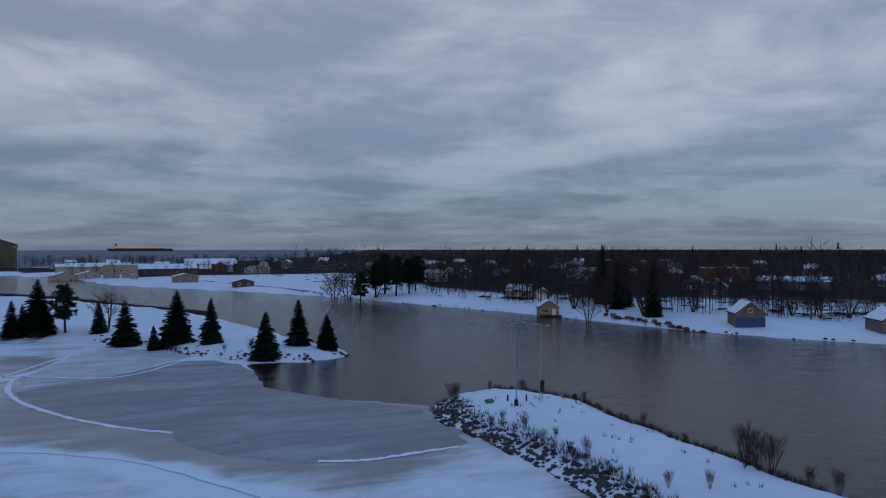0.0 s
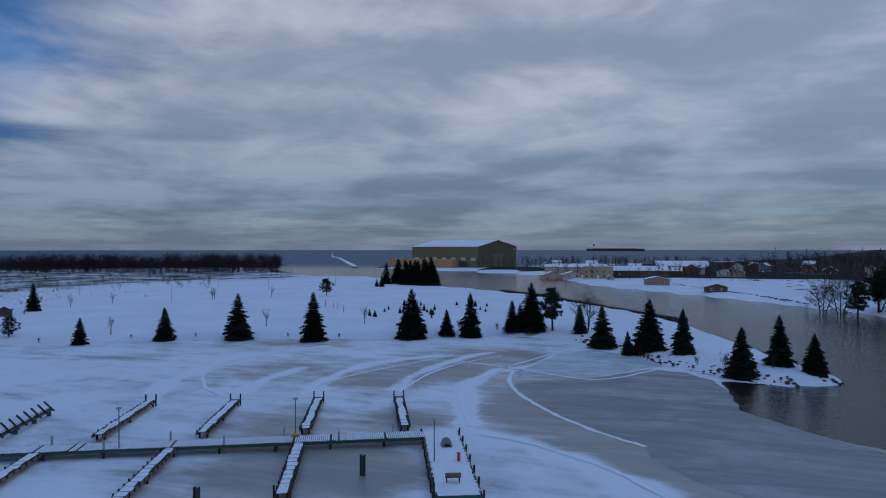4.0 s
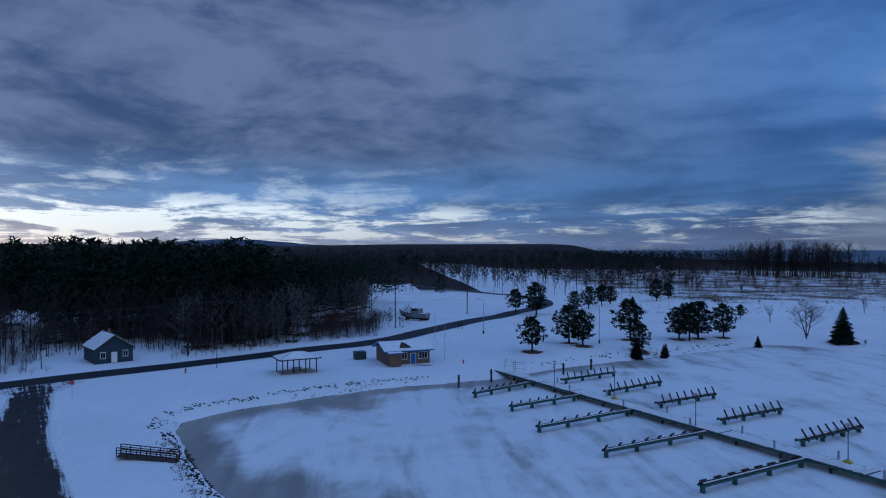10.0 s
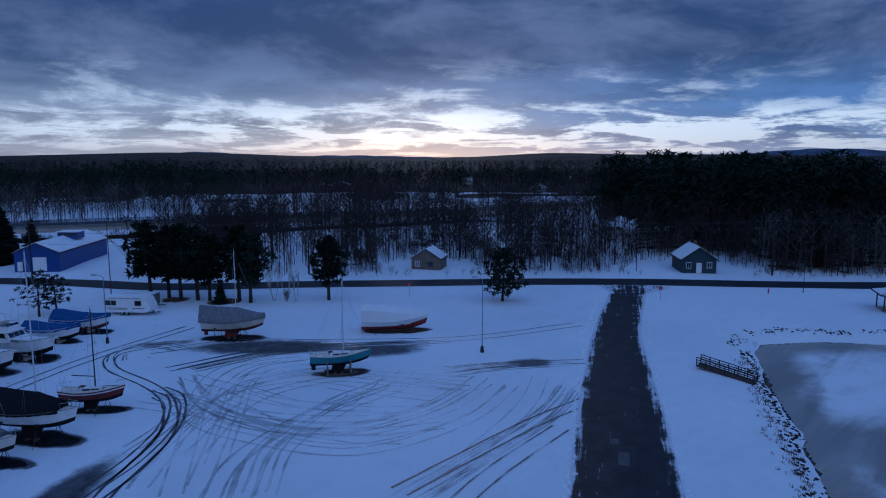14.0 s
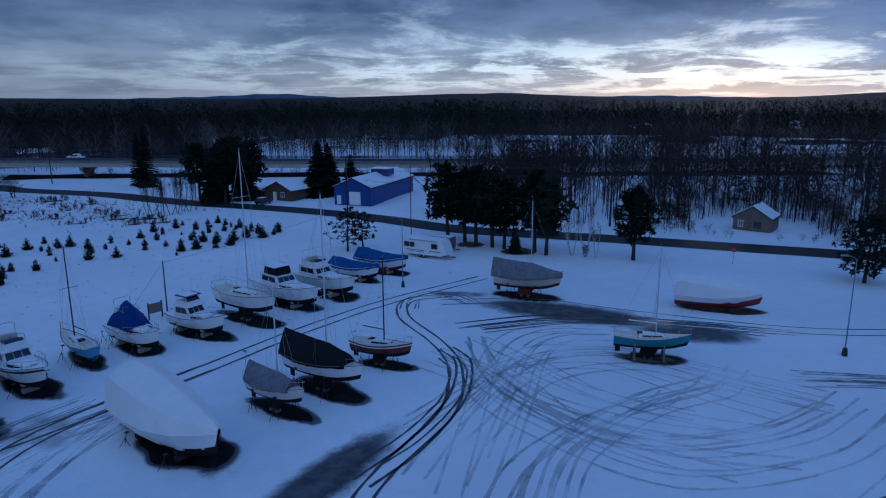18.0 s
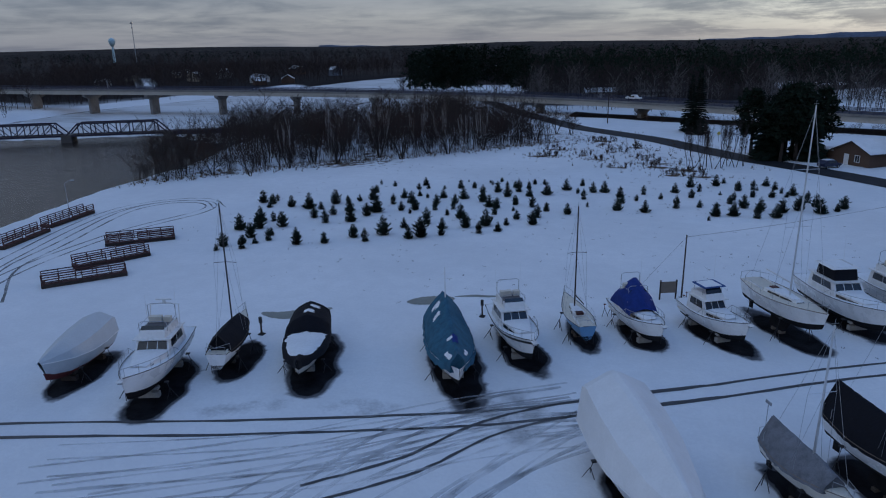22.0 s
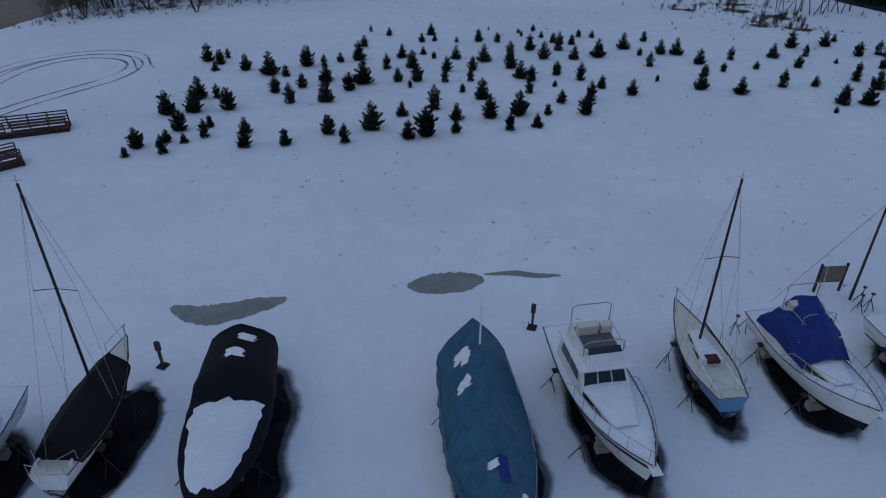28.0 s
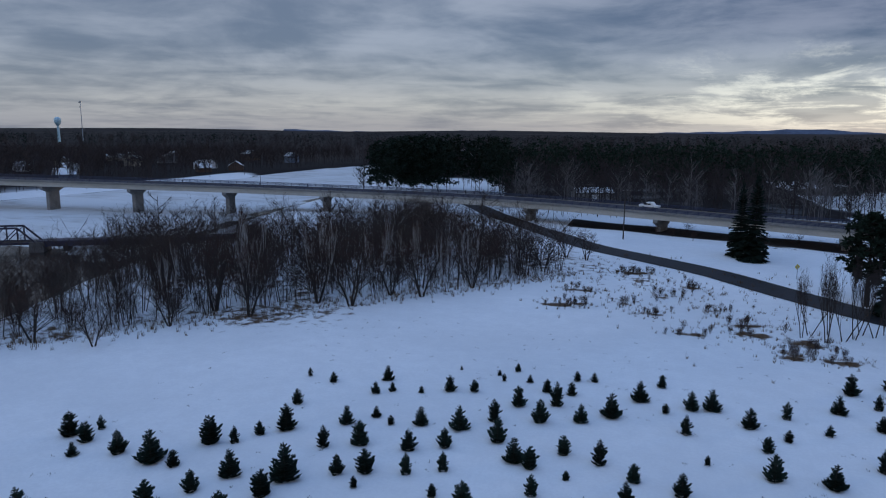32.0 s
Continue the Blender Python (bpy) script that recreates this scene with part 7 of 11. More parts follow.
# shrubs: spit and shore
for x, y, h in ((-31.9, -78.8, 3.0), (-33, -80.5, 2.4), (-38.5, -82.8, 1.7), (-43, -82.2, 1.5), (-33.7, -65.4, 2.2), (-44.7, -73.4, 1.5), (-34.7, -56.5, 2.2), (-45.1, -49.6, 4.6), (-46.4, -48.2, 4.4), (-45.6, -48.8, 4.0), (-46.7, -45, 2.2), (-46.7, -42.6, 2.6),
                (-33.3, -69.3, 1.5), (-34.9, -61.8, 1.4), (-46, -66, 1.2), (-46.2, -57.7, 1.3), (-38, -46, 1.8), (-35.6, -47.6, 1.8), (-15, -125, 3.5), (-22, -126, 3.0), (38, -160, 3.4), (46, -158, 2.0), (62, -146.5, 1.4), (73, -143.5, 1.4), (92, -137, 1.3),
                (104, -131, 1.2), (120, -122.5, 1.4), (132, -119, 2.0), (137, -117, 1.6), (-2, -138, 2.0), (-11, -129, 1.8), (30, -164, 2.2), (147, -110, 1.8)):
    plant(BUSH, 3, x, y, h, "leafless red-brown shrub at the water's edge", "shrub", "shrub", "shore shrubs", ("stem", "crown"))

# rocks along the banks
def bank(line, n, spread, lo, hi, seed, label, off=0.8):
    r = random.Random(seed)
    pts = along([site(*p) for p in line], 0.5)
    places = []
    for _ in range(n):
        p, d = pts[r.randrange(len(pts))]
        s = off + r.gauss(0, spread)
        x, y = p.x - d.y * s, p.y + d.x * s
        places.append((x, y, gz(x, y) + 0.02))
    return tagged(solid("rocks", jumble(places, lo, hi, seed), ROCK, label, "rocks"), kind="stuff")


bank([(-31.5, -82), (-30.4, -75), (-31.2, -68.5), (-32.3, -61), (-33, -50), (-31, -44)], 600, 1.15, 0.16, 0.46, 1, "dark riprap stones half buried in snow", -0.9)
bank([(-31, -82.5), (-36, -86), (-41, -87), (-45, -84), (-48, -76), (-47.5, -68), (-47.5, -51), (-47.8, -44)], 120, 0.7, 0.14, 0.3, 2, "dark stones along the river bank", 0.8)
bank([(46, -3.3), (61, 2.8), (70, 7.2), (77, 10.5), (83, 13.5)], 260, 0.55, 0.08, 0.26, 3, "small stones and dirt on the basin bank", 1.1)
bank([(83, 13.5), (88.5, 14.5), (94, 10.6), (100.5, 0.6), (106.6, -9.5), (109.8, -20)], 240, 0.6, 0.08, 0.26, 4, "small stones on the snowy shore", 2.6)
bank([(120, -41), (126, -53), (130, -63), (136.5, -77), (143, -92)], 110, 1.0, 0.10, 0.3, 5, "small stones on the snowy shore", 2.4)
bank([(12, -158), (1, -145), (-5.5, -132), (-12.8, -124), (-20, -118.3), (-25.5, -117.3), (-31.5, -122.4)], 210, 1.2, 0.15, 0.5, 6, "dark stones and roots at the foot of the spruces", 1.0)
bank([(-20, -372), (-45, -300), (-66, -243), (-81, -205), (-92, -181), (-100, -158), (-105, -139), (-111, -124), (-119, -109), (-129, -97)], 420, 0.9, 0.2, 0.55, 7, "riprap along the town's river bank", -1.2)


def tufts(places, label, lo=0.25, hi=0.6, seed=1, material=None):
    r = random.Random(seed)
    t = Tris()
    for x, y in places:
        X, Y = site(x, y)
        z = gz(X, Y)
        for _ in range(7):
            a, l = r.uniform(0, 6.28), r.uniform(lo, hi)
            d = Vector((math.cos(a), math.sin(a), 0)) * l * r.uniform(0.2, 0.7)
            s = Vector((-math.sin(a), math.cos(a), 0)) * 0.03
            p = Vector((X + r.gauss(0, 0.12), Y + r.gauss(0, 0.12), z - 0.02))
            t.tri(p - s, p + s, p + d + Vector((0, 0, l)))
    return tagged(new("dead_grass", t.mesh("dead_grass", material or GRASS)), label, "grass", kind="stuff")


r_ = random.Random(3)
shore = along([site(*p) for p in BASIN[26:40]], 0.4)
tufts([((p.x - d.y * o) / SC, (p.y + d.x * o) / SC) for p, d in shore for o in (r_.uniform(-3.5, -1.2), r_.uniform(-3, -1)) if r_.random() < 0.5], "dead grass tufts on the far shore", seed=4)
tufts([(r_.uniform(-46, -32), r_.uniform(-84, -44)) for _ in range(50)], "dead grass tufts on the spit", seed=5)

r_ = random.Random(6)
stony = along([site(*p) for p in ((-32.5, -82), (-31.4, -75), (-32.2, -68.5), (-33.3, -61), (-34, -50), (-32.5, -44))], 0.3)
tufts([((p.x + r_.gauss(0, 1.0)) / SC, (p.y + r_.gauss(0, 0.5)) / SC) for p, d in stony for _ in range(3)], "dry brown growth among the spit's stones", 0.3, 0.85, 14, BARK)
fringe = along([site(*p) for p in ((-40, -85.5), (-44, -82.5), (-46.6, -76), (-46.2, -68), (-46.3, -51), (-46.6, -44))], 0.3)
tufts([((p.x + r_.gauss(0, 0.5)) / SC, (p.y + r_.gauss(0, 0.5)) / SC) for p, d in fringe for _ in range(3)], "dry brown growth along the river's edge", 0.3, 0.9, 15, BARK)
for k in range(24):
    p, d = stony[r_.randrange(len(stony))] if k < 13 else fringe[r_.randrange(len(fringe))]
    plant(BUSH, 3, (p.x + r_.gauss(0, 0.7)) / SC, (p.y + r_.gauss(0, 0.7)) / SC, r_.uniform(0.9, 1.9), "low leafless bush on the spit's bank", "shrub", "shrub", "spit shrubs", ("stem", "crown"))
# lamp and mast on the spit
street_lamp(spot(-37.2, -73.6, 100), 10.2, "tall blue-grey lamp post with one curved arm", arm=1.3, base=2)
ob = thing("lattice_mast", spot(-40.7, -74.3), "slim steel lattice mast with a lamp and cross arms", "mast")
for a in range(3):
    c, s = 0.22 * math.cos(a * 2.094), 0.22 * math.sin(a * 2.094)
    part("leg", Geo().tube([(c, s, 0), (c * 0.6, s * 0.6, 10.0)], 0.025, 4), STEEL, ob)
lat = Geo()
for k in range(26):
    for a in range(3):
        f0, f1 = 1 - 0.4 * k / 26, 1 - 0.4 * (k + 1) / 26
        lat.tube([(0.22 * f0 * math.cos(a * 2.094), 0.22 * f0 * math.sin(a * 2.094), 10 * k / 26), (0.22 * f1 * math.cos((a + 1) * 2.094), 0.22 * f1 * math.sin((a + 1) * 2.094), 10 * (k + 1) / 26)], 0.012, 3, False)
part("bracing", lat, STEEL, ob)
part("meter_box", Geo().box(0, 0.3, 1.4, 0.5, 0.3, 1.5), BLACK, ob)
part("cross_arm", Geo().tube([(-1.0, 0, 9.7), (0, 0, 9.9), (1.0, 0, 10.2)], 0.03, 4), STEEL, ob)
part("lamp_head", Geo().tube([(-1.0, -0.15, 9.75), (-1.0, 0.25, 9.85)], [0.18, 0.12], 8), CONCRETE, ob)
solid("boulder", jumble([(0, 0, 0.25)], 0.65, 0.7, 21), mat("green_plastic", (0.05, 0.16, 0.06), 0.5), "green rounded cover on the snow", "cover", spot(-35.3, -76.4))
for x, y in ((-37.4, -76), (-39.4, -75.3)):
    solid("bollard", Geo().tube([(0, 0, 0), (0, 0, 0.8), (0, 0, 0.9)], [0.12, 0.12, 0.05], 8), BLACK, "short dark bollard in the snow", "bollard", spot(x, y), "bollards")

# kiosk, posts and lamps in the park
ob = gable_house("garden_kiosk", spot(163.8, -152.8, 30), 2.6, 2.6, 2.2, 3.0, wall_mat("dark_shingle", (0.07, 0.05, 0.045)), "small dark wooden kiosk with a hipped snowy roof", category="kiosk", over=0.35)
window(ob, 0, -1.31, 1.3, 0.9, 0.8, 0)
for x, y in ((94, -205), (88, -198.5), (85.7, -196), (79.3, -186.7)):
    solid("post", Geo().tube([(0, 0, 0), (0, 0, 2.3), (0, 0, 2.36)], [0.09, 0.09, 0.03], 7), WOOD_GREY, "plain wooden post in the snow", "post", spot(x, y), "park posts")
for x, y, h in ((139.5, -309, 9), (151.7, -205, 7), (211, -226, 9), (160, -282, 6), (187, -283, 6)):
    street_lamp(spot(x, y, 40), h, "distant thin lamp post in the park", arm=1.2, base=0)
rr = random.Random(77)
for i in range(26):
    x, y = rr.uniform(38, 72), rr.uniform(-222, -178)
    plant(SPRUCE, 10, x, y, rr.uniform(1.2, 2.4), "knee-high planted conifer in the snow", "tree", "young_conifer", "planted conifers")
# timber wall along the river edge of the park
wall = thing("timber_wall", pose(0, 0, 0), "low dark timber retaining wall on the river's edge", "wall")
pts = along([site(*p) for p in ((-14, -198), (14.7, -244), (36, -282), (58, -307))], 2.0)
for (p, d), (q, _) in zip(pts, pts[1:]):
    part("plank", Geo().beam((p.x, p.y, -0.95), (q.x, q.y, -0.95), 0.12, 1.4), WOOD_DARK, wall)
    part("pile", Geo().box(p.x, p.y, -2.5, 0.24, 0.24, 2.6), WOOD_DARK, wall)


# ---- the boat yard ----
def berth(key):
    x, y, turn, L, B = BERTH[key]
    grow = 1.05 if key in ("cruiser", "fly", "canvas", "express", "trawler", "sedan", "blue_a", "blue_b", "big_sail") else 1.0
    return spot(x, y, turn) @ Matrix.Scale(grow, 4), L, B


m, L, B = berth("pale_wrap")
shrink_wrap(m, L, B, 1.3, 0.7, "motor boat in pale shrink wrap with a dark red bottom", 1.7, WRAP_GREY, ANTI_RED)
m, L, B = berth("cruiser")
flybridge_cruiser(m, L, B, 0.75, 1.7, "white flybridge motor yacht with a radar arch and snowy foredeck", arch=True)
m, L, B = berth("black_sail")
sail_yacht(m, L, B, 1.0, 1.25, 10.6, "small sailing boat under a black canvas cover with a bare mast", GEL_WHITE, ANTIFOUL, None, TARP_NAVY, 0.9, mast_col=BLACK, tarp_u=(0.10, 0.80))
for k, (u0, u1, f0, f1) in enumerate(((0.14, 0.24, -0.80, -0.5), (0.20, 0.40, -0.92, -0.74), (0.12, 0.18, 0.1, 0.6), (0.45, 0.62, -0.9, -0.78), (0.30, 0.34, -0.6, 0.1))):
    snow_sheet(ob, L, B, 1.0, 1.25, 0.55, u0, u1, f0, f1, lambda u, f: 0.9 * (1.0 + 0.45 * (1 - u) - 1.8 * max(0, u - 0.6)) * max(0.0, 1 - abs(f)) ** 0.8 + 0.03, 0.03, 40 + k, 0.12, fine=1.9, transom=0.62, round_=0.5)
m, L, B = berth("black_cover")
ob = wrapped_boat(m, L, B, 1.2, 0.55, "motor boat in a snowy black canvas cover", TARP_NAVY, lambda u: 1.45 if u < 0.34 else 0.35, GEL_CREAM, ANTIFOUL, 0.45, 4, shape=lambda q: q ** 2.6, crease=0.03)
snow_sheet(ob, L, B, 1.2, 0.55, 0.8, 0.40, 0.90, -0.86, 0.86, lambda u, f: 0.35 * max(0.0, 1 - abs(f)) ** 0.385 + 0.04, 0.10, 5, 0.10, "deep snow lying in the cover", fine=2.4, transom=0.88)
snow_sheet(ob, L, B, 1.2, 0.55, 0.8, 0.16, 0.22, -0.28, 0.22, lambda u, f: 1.45 * max(0.0, 1 - abs(f)) ** 0.385 + 0.03, 0.03, 6, 0.12, fine=2.4, transom=0.88)
snow_sheet(ob, L, B, 1.2, 0.55, 0.8, 0.05, 0.10, -0.5, -0.05, lambda u, f: 1.45 * max(0.0, 1 - abs(f)) ** 0.385 + 0.03, 0.03, 7, 0.12, fine=2.4, transom=0.88)
m, L, B = berth("teal")
ob = wrapped_boat(m, L, B, 1.45, 0.6, "boat under a teal tarpaulin tent with snow patches", TARP_TEAL, lambda u: 2.6 * (1 - max(0, u - 0.25) * 0.95) if u > 0.12 else 2.2, GEL_WHITE, ANTIFOUL, 0.55, 6, shape=lambda q: q ** 1.25, crease=0.06, u1=0.93)
part("signal_mast", Geo().tube([(0, -L * 0.30, 4.3), (0, -L * 0.30, 7.2)], [0.05, 0.03], 6).tube([(-0.6, -L * 0.30, 6.2), (0.6, -L * 0.30, 6.2)], 0.02, 4).tube([(-0.3, -L * 0.30, 6.6), (0.3, -L * 0.30, 6.6)], 0.02, 4), WHITE, ob, "short white mast with crossbars")
def tent(u, f):
    return (2.6 * (1 - max(0, u - 0.25) * 0.95) if u > 0.12 else 2.2) * max(0.0, 1 - abs(f)) ** 0.8 + 0.03


for k, (u0, u1, f0, f1) in enumerate(((0.14, 0.24, 0.26, 0.62), (0.28, 0.36, 0.30, 0.58), (0.70, 0.73, 0.05, 0.32), (0.82, 0.90, 0.50, 0.78), (0.80, 0.86, -0.78, -0.58))):
    snow_sheet(ob, L, B, 1.45, 0.6, 0.8, u0, u1, f0, f1, tent, 0.03, 20 + k, 0.07, fine=2.4, transom=0.88)
snow_sheet(ob, L, B, 1.45, 0.6, 0.8, 0.69, 0.79, -0.20, 0.12, tent, 0.015, 31, 0.03, "deep blue patch on the tarpaulin", "patch", TARP_BLUE, fine=2.4, transom=0.88)
m, L, B = berth("fly")
flybridge_cruiser(m, L, B, 0.65, 1.5, "white flybridge motor boat with dark trim and a snowy foredeck", stripe=BLACK)
m, L, B = berth("blue_sail")
sail_yacht(m, L, B, 0.95, 1.15, 8.9, "small sailing boat with a blue hull and an open snowy cockpit", mat("sky_blue_gelcoat", (0.10, 0.24, 0.42), 0.35, scale=0.7, vary=0.1, bump=0.02), ANTIFOUL, None, None, mast_col=WOOD_DARK)
m, L, B = berth("canvas")
flybridge_cruiser(m, L, B, 0.65, 1.25, "small white motor boat with a peaked bright blue canvas", cover_fly=TARP_BLUE)
m, L, B = berth("express")
flybridge_cruiser(m, L, B, 0.6, 1.3, "white sedan cruiser with a snowy cabin top and blue canvas", hardtop=True)
m, L, B = berth("big_sail")
sail_yacht(m, L, B, 1.6, 1.5, 15.0, "large white sailing yacht with a tall mast and dark bottom", GEL_WHITE, ANTIFOUL, None, None, spreaders=(0.38, 0.68), boom=0.36)
m, L, B = berth("trawler")
flybridge_cruiser(m, L, B, 0.6, 1.75, "white trawler yacht with a dark enclosed bridge", hardtop=2)
m, L, B = berth("sedan")
flybridge_cruiser(m, L, B, 0.7, 1.6, "white flybridge motor yacht with brown cabin windows", arch=False)
m, L, B = berth("blue_a")
wrapped_boat(m, L, B, 1.2, 0.6, "white motor boat under a blue cover with snow on it", TARP_MID, lambda u: 0.95 * (1 - abs(u - 0.2) ** 1.3), GEL_WHITE, ANTIFOUL, 0.3, 8)
m, L, B = berth("blue_b")
ob = wrapped_boat(m, L, B, 1.3, 0.6, "red-bottomed motor boat under a peaked blue cover", TARP_MID, lambda u: 1.35 * (1 - abs(u - 0.15) ** 1.2), GEL_WHITE, ANTI_RED, 0.3, 9)
m, L, B = berth("big_wrap")
shrink_wrap(m, L, B, 1.85, 0.55, "large yacht in tight white shrink wrap", 3.3, WRAP, ANTIFOUL)
m, L, B = berth("grey_small")
sail_yacht(m, L, B, 1.0, 1.35, 8.3, "small sailing boat under a pitched grey canvas", GEL_CREAM, ANTIFOUL, None, TARP_GREY, 1.0, tarp_u=(0.02, 0.82), wind=True)
m, L, B = berth("navy")
sail_yacht(m, L, B, 1.35, 1.55, 14.2, "sailing yacht under a near-black canvas tent on stands", GEL_WHITE, ANTIFOUL, None, TARP_NAVY, 1.4, spreaders=(0.4, 0.7), tarp_u=(-0.02, 0.84))
m, L, B = berth("red_sail")
sail_yacht(m, L, B, 0.95, 1.25, 8.0, "small sailing boat with a dark red hull stripe", ANTI_RED, ANTIFOUL, GEL_WHITE, None, mast_col=WOOD_DARK)
m, L, B = berth("grey_big")
sail_yacht(m, L, B, 1.3, 1.35, 9.6, "sailing yacht in a loose grey cover with a red-brown keel", GEL_CREAM, ANTI_RED, None, TARP_GREY, 1.5, tarp_u=(-0.03, 1.0))
m, L, B = berth("blue_hull")
sail_yacht(m, L, B, 0.95, 1.35, 8.6, "small sailing boat with a teal blue hull on a timber cradle", mat("teal_gelcoat", (0.05, 0.20, 0.26), 0.4, scale=0.7, vary=0.12, bump=0.02), ANTIFOUL, None, None, cradle=True)
m, L, B = berth("red_wrap")
shrink_wrap(m, L, B, 1.25, 0.55, "motor boat in white shrink wrap with a bright red bottom", 2.3, WRAP, mat("red_hull_paint", (0.20, 0.022, 0.030), 0.6), 7)

# floating gangway sections with railings, stacked on land
def gangway(a, b, label="dark red-brown timber gangway section with railings"):
    a, b = Vector((*site(*a), 0)), Vector((*site(*b), 0))
    d = b - a
    L, turn = d.length, math.degrees(math.atan2(d.y, d.x))
    ob = thing("gangway_section", pose(a.x, a.y, gz(a.x, a.y), 0, 0, turn), label, "gangway", "gangway sections")
    W = 1.9
    part("float", Geo().box(L / 2, W / 2, 0.02, L, W, 0.38), WOOD_DARK, ob)
    n = int(L / 0.28)
    for i in range(n):
        part("deck_board", Geo().box(0.14 + i * L / n, W / 2, 0.402, 0.23, W, 0.05), WOOD_RED, ob)
    part("deck_snow", Geo().box(L / 2, W / 2, 0.455, L * 0.9, W * 0.42, 0.05, taper=0.9), SNOW, ob, "snow on the deck")
    for y in (0.06, W - 0.06):
        spans = ((0.1, L * 0.40), (L * 0.47, L - 0.1)) if y < 1 else ((0.1, L - 0.1),)
        for x0, x1 in spans:
            k = max(2, int((x1 - x0) / 1.4))
            for i in range(k + 1):
                part("post", Geo().box(x0 + (x1 - x0) * i / k, y, 0.4, 0.1, 0.1, 1.1), WOOD_RED, ob)
            for z in (0.62, 0.88, 1.14, 1.42):
                part("rail", Geo().box((x0 + x1) / 2, y, z, x1 - x0, 0.05, 0.11), WOOD_RED, ob)
    return ob


gangway((-49.1, 56.2), (-44.3, 61.8))
gangway((-50.6, 61.4), (-47.0, 67.8))
gangway((-54.6, 69.0), (-49.0, 73.8))
gangway((-68.2, 73.8), (-69.6, 81.8))
gangway((-65.0, 64.8), (-66.8, 72.4))
gangway((-66, 55), (-66.5, 63))
# boat-launch handrail by the driveway
ob = thing("launch_ramp", spot(70.0, 15.0, -88), "timber launching ramp with railings down to the ice", "ramp")
part("deck", Geo().beam((0, 0, 0.45), (6.6, 0, -0.5), 1.6, 0.12), WOOD_DARK, ob)
for y in (-0.75, 0.75):
    for i in range(7):
        part("post", Geo().box(i * 1.1, y, 0.4 - i * 0.155, 0.1, 0.1, 1.1), WOOD_DARK, ob)
    for z in (0.9, 1.2, 1.5):
        part("rail", Geo().beam((0, y, z), (6.6, y, z - 0.95), 0.06, 0.1), WOOD_DARK, ob)
# lamp posts and yard poles
street_lamp(spot(58.8, 35.4, 150), 9.7, "blue-grey yard lamp post on a concrete foot", arm=0.9, base=2)
street_lamp(spot(32.3, 71.3, 150), 9.2, "blue-grey yard lamp post on a concrete foot", arm=0.9, base=2)
street_lamp(spot(160.5, -36.4, 60), 9.2, "blue-grey lamp post beside the road", arm=1.2, base=2)
street_lamp(spot(141.6, -58.8, 60), 9.2, "blue-grey lamp post in the park", arm=1.2, base=2)
street_lamp(spot(-74.8, 82.2, 60), 4.6, "short lamp post by the river bank", arm=0.9, base=0, material=STEEL)
for x, y, h in ((6.7, 70.6, 6.7), (41.5, 92, 15.0)):
    ob = thing("flag_pole", spot(x, y), "plain dark pole standing in the yard", "pole", "yard poles")
    part("pole", Geo().tube([(0, 0, 0), (0, 0, h)], [0.09, 0.06], 7), WOOD_DARK if h < 10 else ANTI_RED, ob)
    part("cap", Geo().tube([(0, 0, h), (0, 0, h + 0.12)], [0.09, 0.02], 7), BLACK, ob)
g = Geo()
a, b = Vector((*site(6.7, 70.6), 6.6)), Vector((*site(33, 96), 6.8))
g.tube([a.lerp(b, k / 8) - Vector((0, 0, 1.6 * (k / 8) * (1 - k / 8))) for k in range(9)], 0.015, 3, False)
a2 = Vector((*site(2.5, 67.5), 1.0))
g.tube([a, a2], 0.012, 3, False)
solid("yard_cable", g, BLACK, "single cable hung from the yard pole", "cable")
for x, y in ((120.4, 17.0), (154.1, -24.1), (126.1, -23.6)):
    ob = thing("sign_pole", spot(x, y), "thin plain dark pole", "pole", "thin poles")
    part("pole", Geo().tube([(0, 0, 0), (0, 0, 8.0)], [0.07, 0.045], 6), BLACK if x < 126 else STEEL, ob)
    part("foot", Geo().box(0, 0, 0, 0.25, 0.25, 0.2), CONCRETE, ob)
for x, y in ((-8.3, 62.5), (-23.4, 53.9)):
    ob = thing("outlet_post", spot(x, y), "low dark post with an outlet box on top", "post", "yard outlets")
    part("post", Geo().box(0, 0, 0, 0.12, 0.12, 1.1), WOOD_DARK, ob)
    part("box", Geo().box(0, 0, 1.1, 0.24, 0.2, 0.55), BLACK, ob)
    part("foot", Geo().box(0, 0, 0, 0.5, 0.5, 0.08), ASPHALT, ob)
ob = thing("notice_board", spot(5.6, 71.0, 25), "weathered notice board on two posts", "sign")
for x in (-0.8, 0.8):
    part("post", Geo().box(x, 0, 0, 0.12, 0.12, 2.0), WOOD_DARK, ob)
part("board", Geo().box(0, -0.03, 0.7, 1.5, 0.06, 1.15), WOOD_GREY, ob)
for i, (x, y) in enumerate(((1.0, 65.6), (1.5, 66.0), (6.9, 69.6), (7.4, 69.9), (7.1, 70.4))):
    ob = thing("spare_jack_stand", spot(x, y, i * 40), "spare steel jack stand with three legs", "jack stand", "spare jack stands")
    for k in range(3):
        part("leg", Geo().tube([(0.35 * math.cos(k * 2.094), 0.35 * math.sin(k * 2.094), 0), (0, 0, 0.8)], 0.025, 4), BLACK, ob)
    part("screw", Geo().tube([(0, 0, 0.75), (0, 0, 1.15)], 0.03, 5).box(0, 0, 1.15, 0.2, 0.2, 0.05), ANTI_RED, ob)
stop_sign(spot(98.9, 31.9, 118))
stop_sign(spot(75.6, 63.2, 140))
for x, y in ((116.1, 21.1), (121.8, -26.6), (117, 21.5)):
    if x != 117:
        hydrant(spot(x, y))

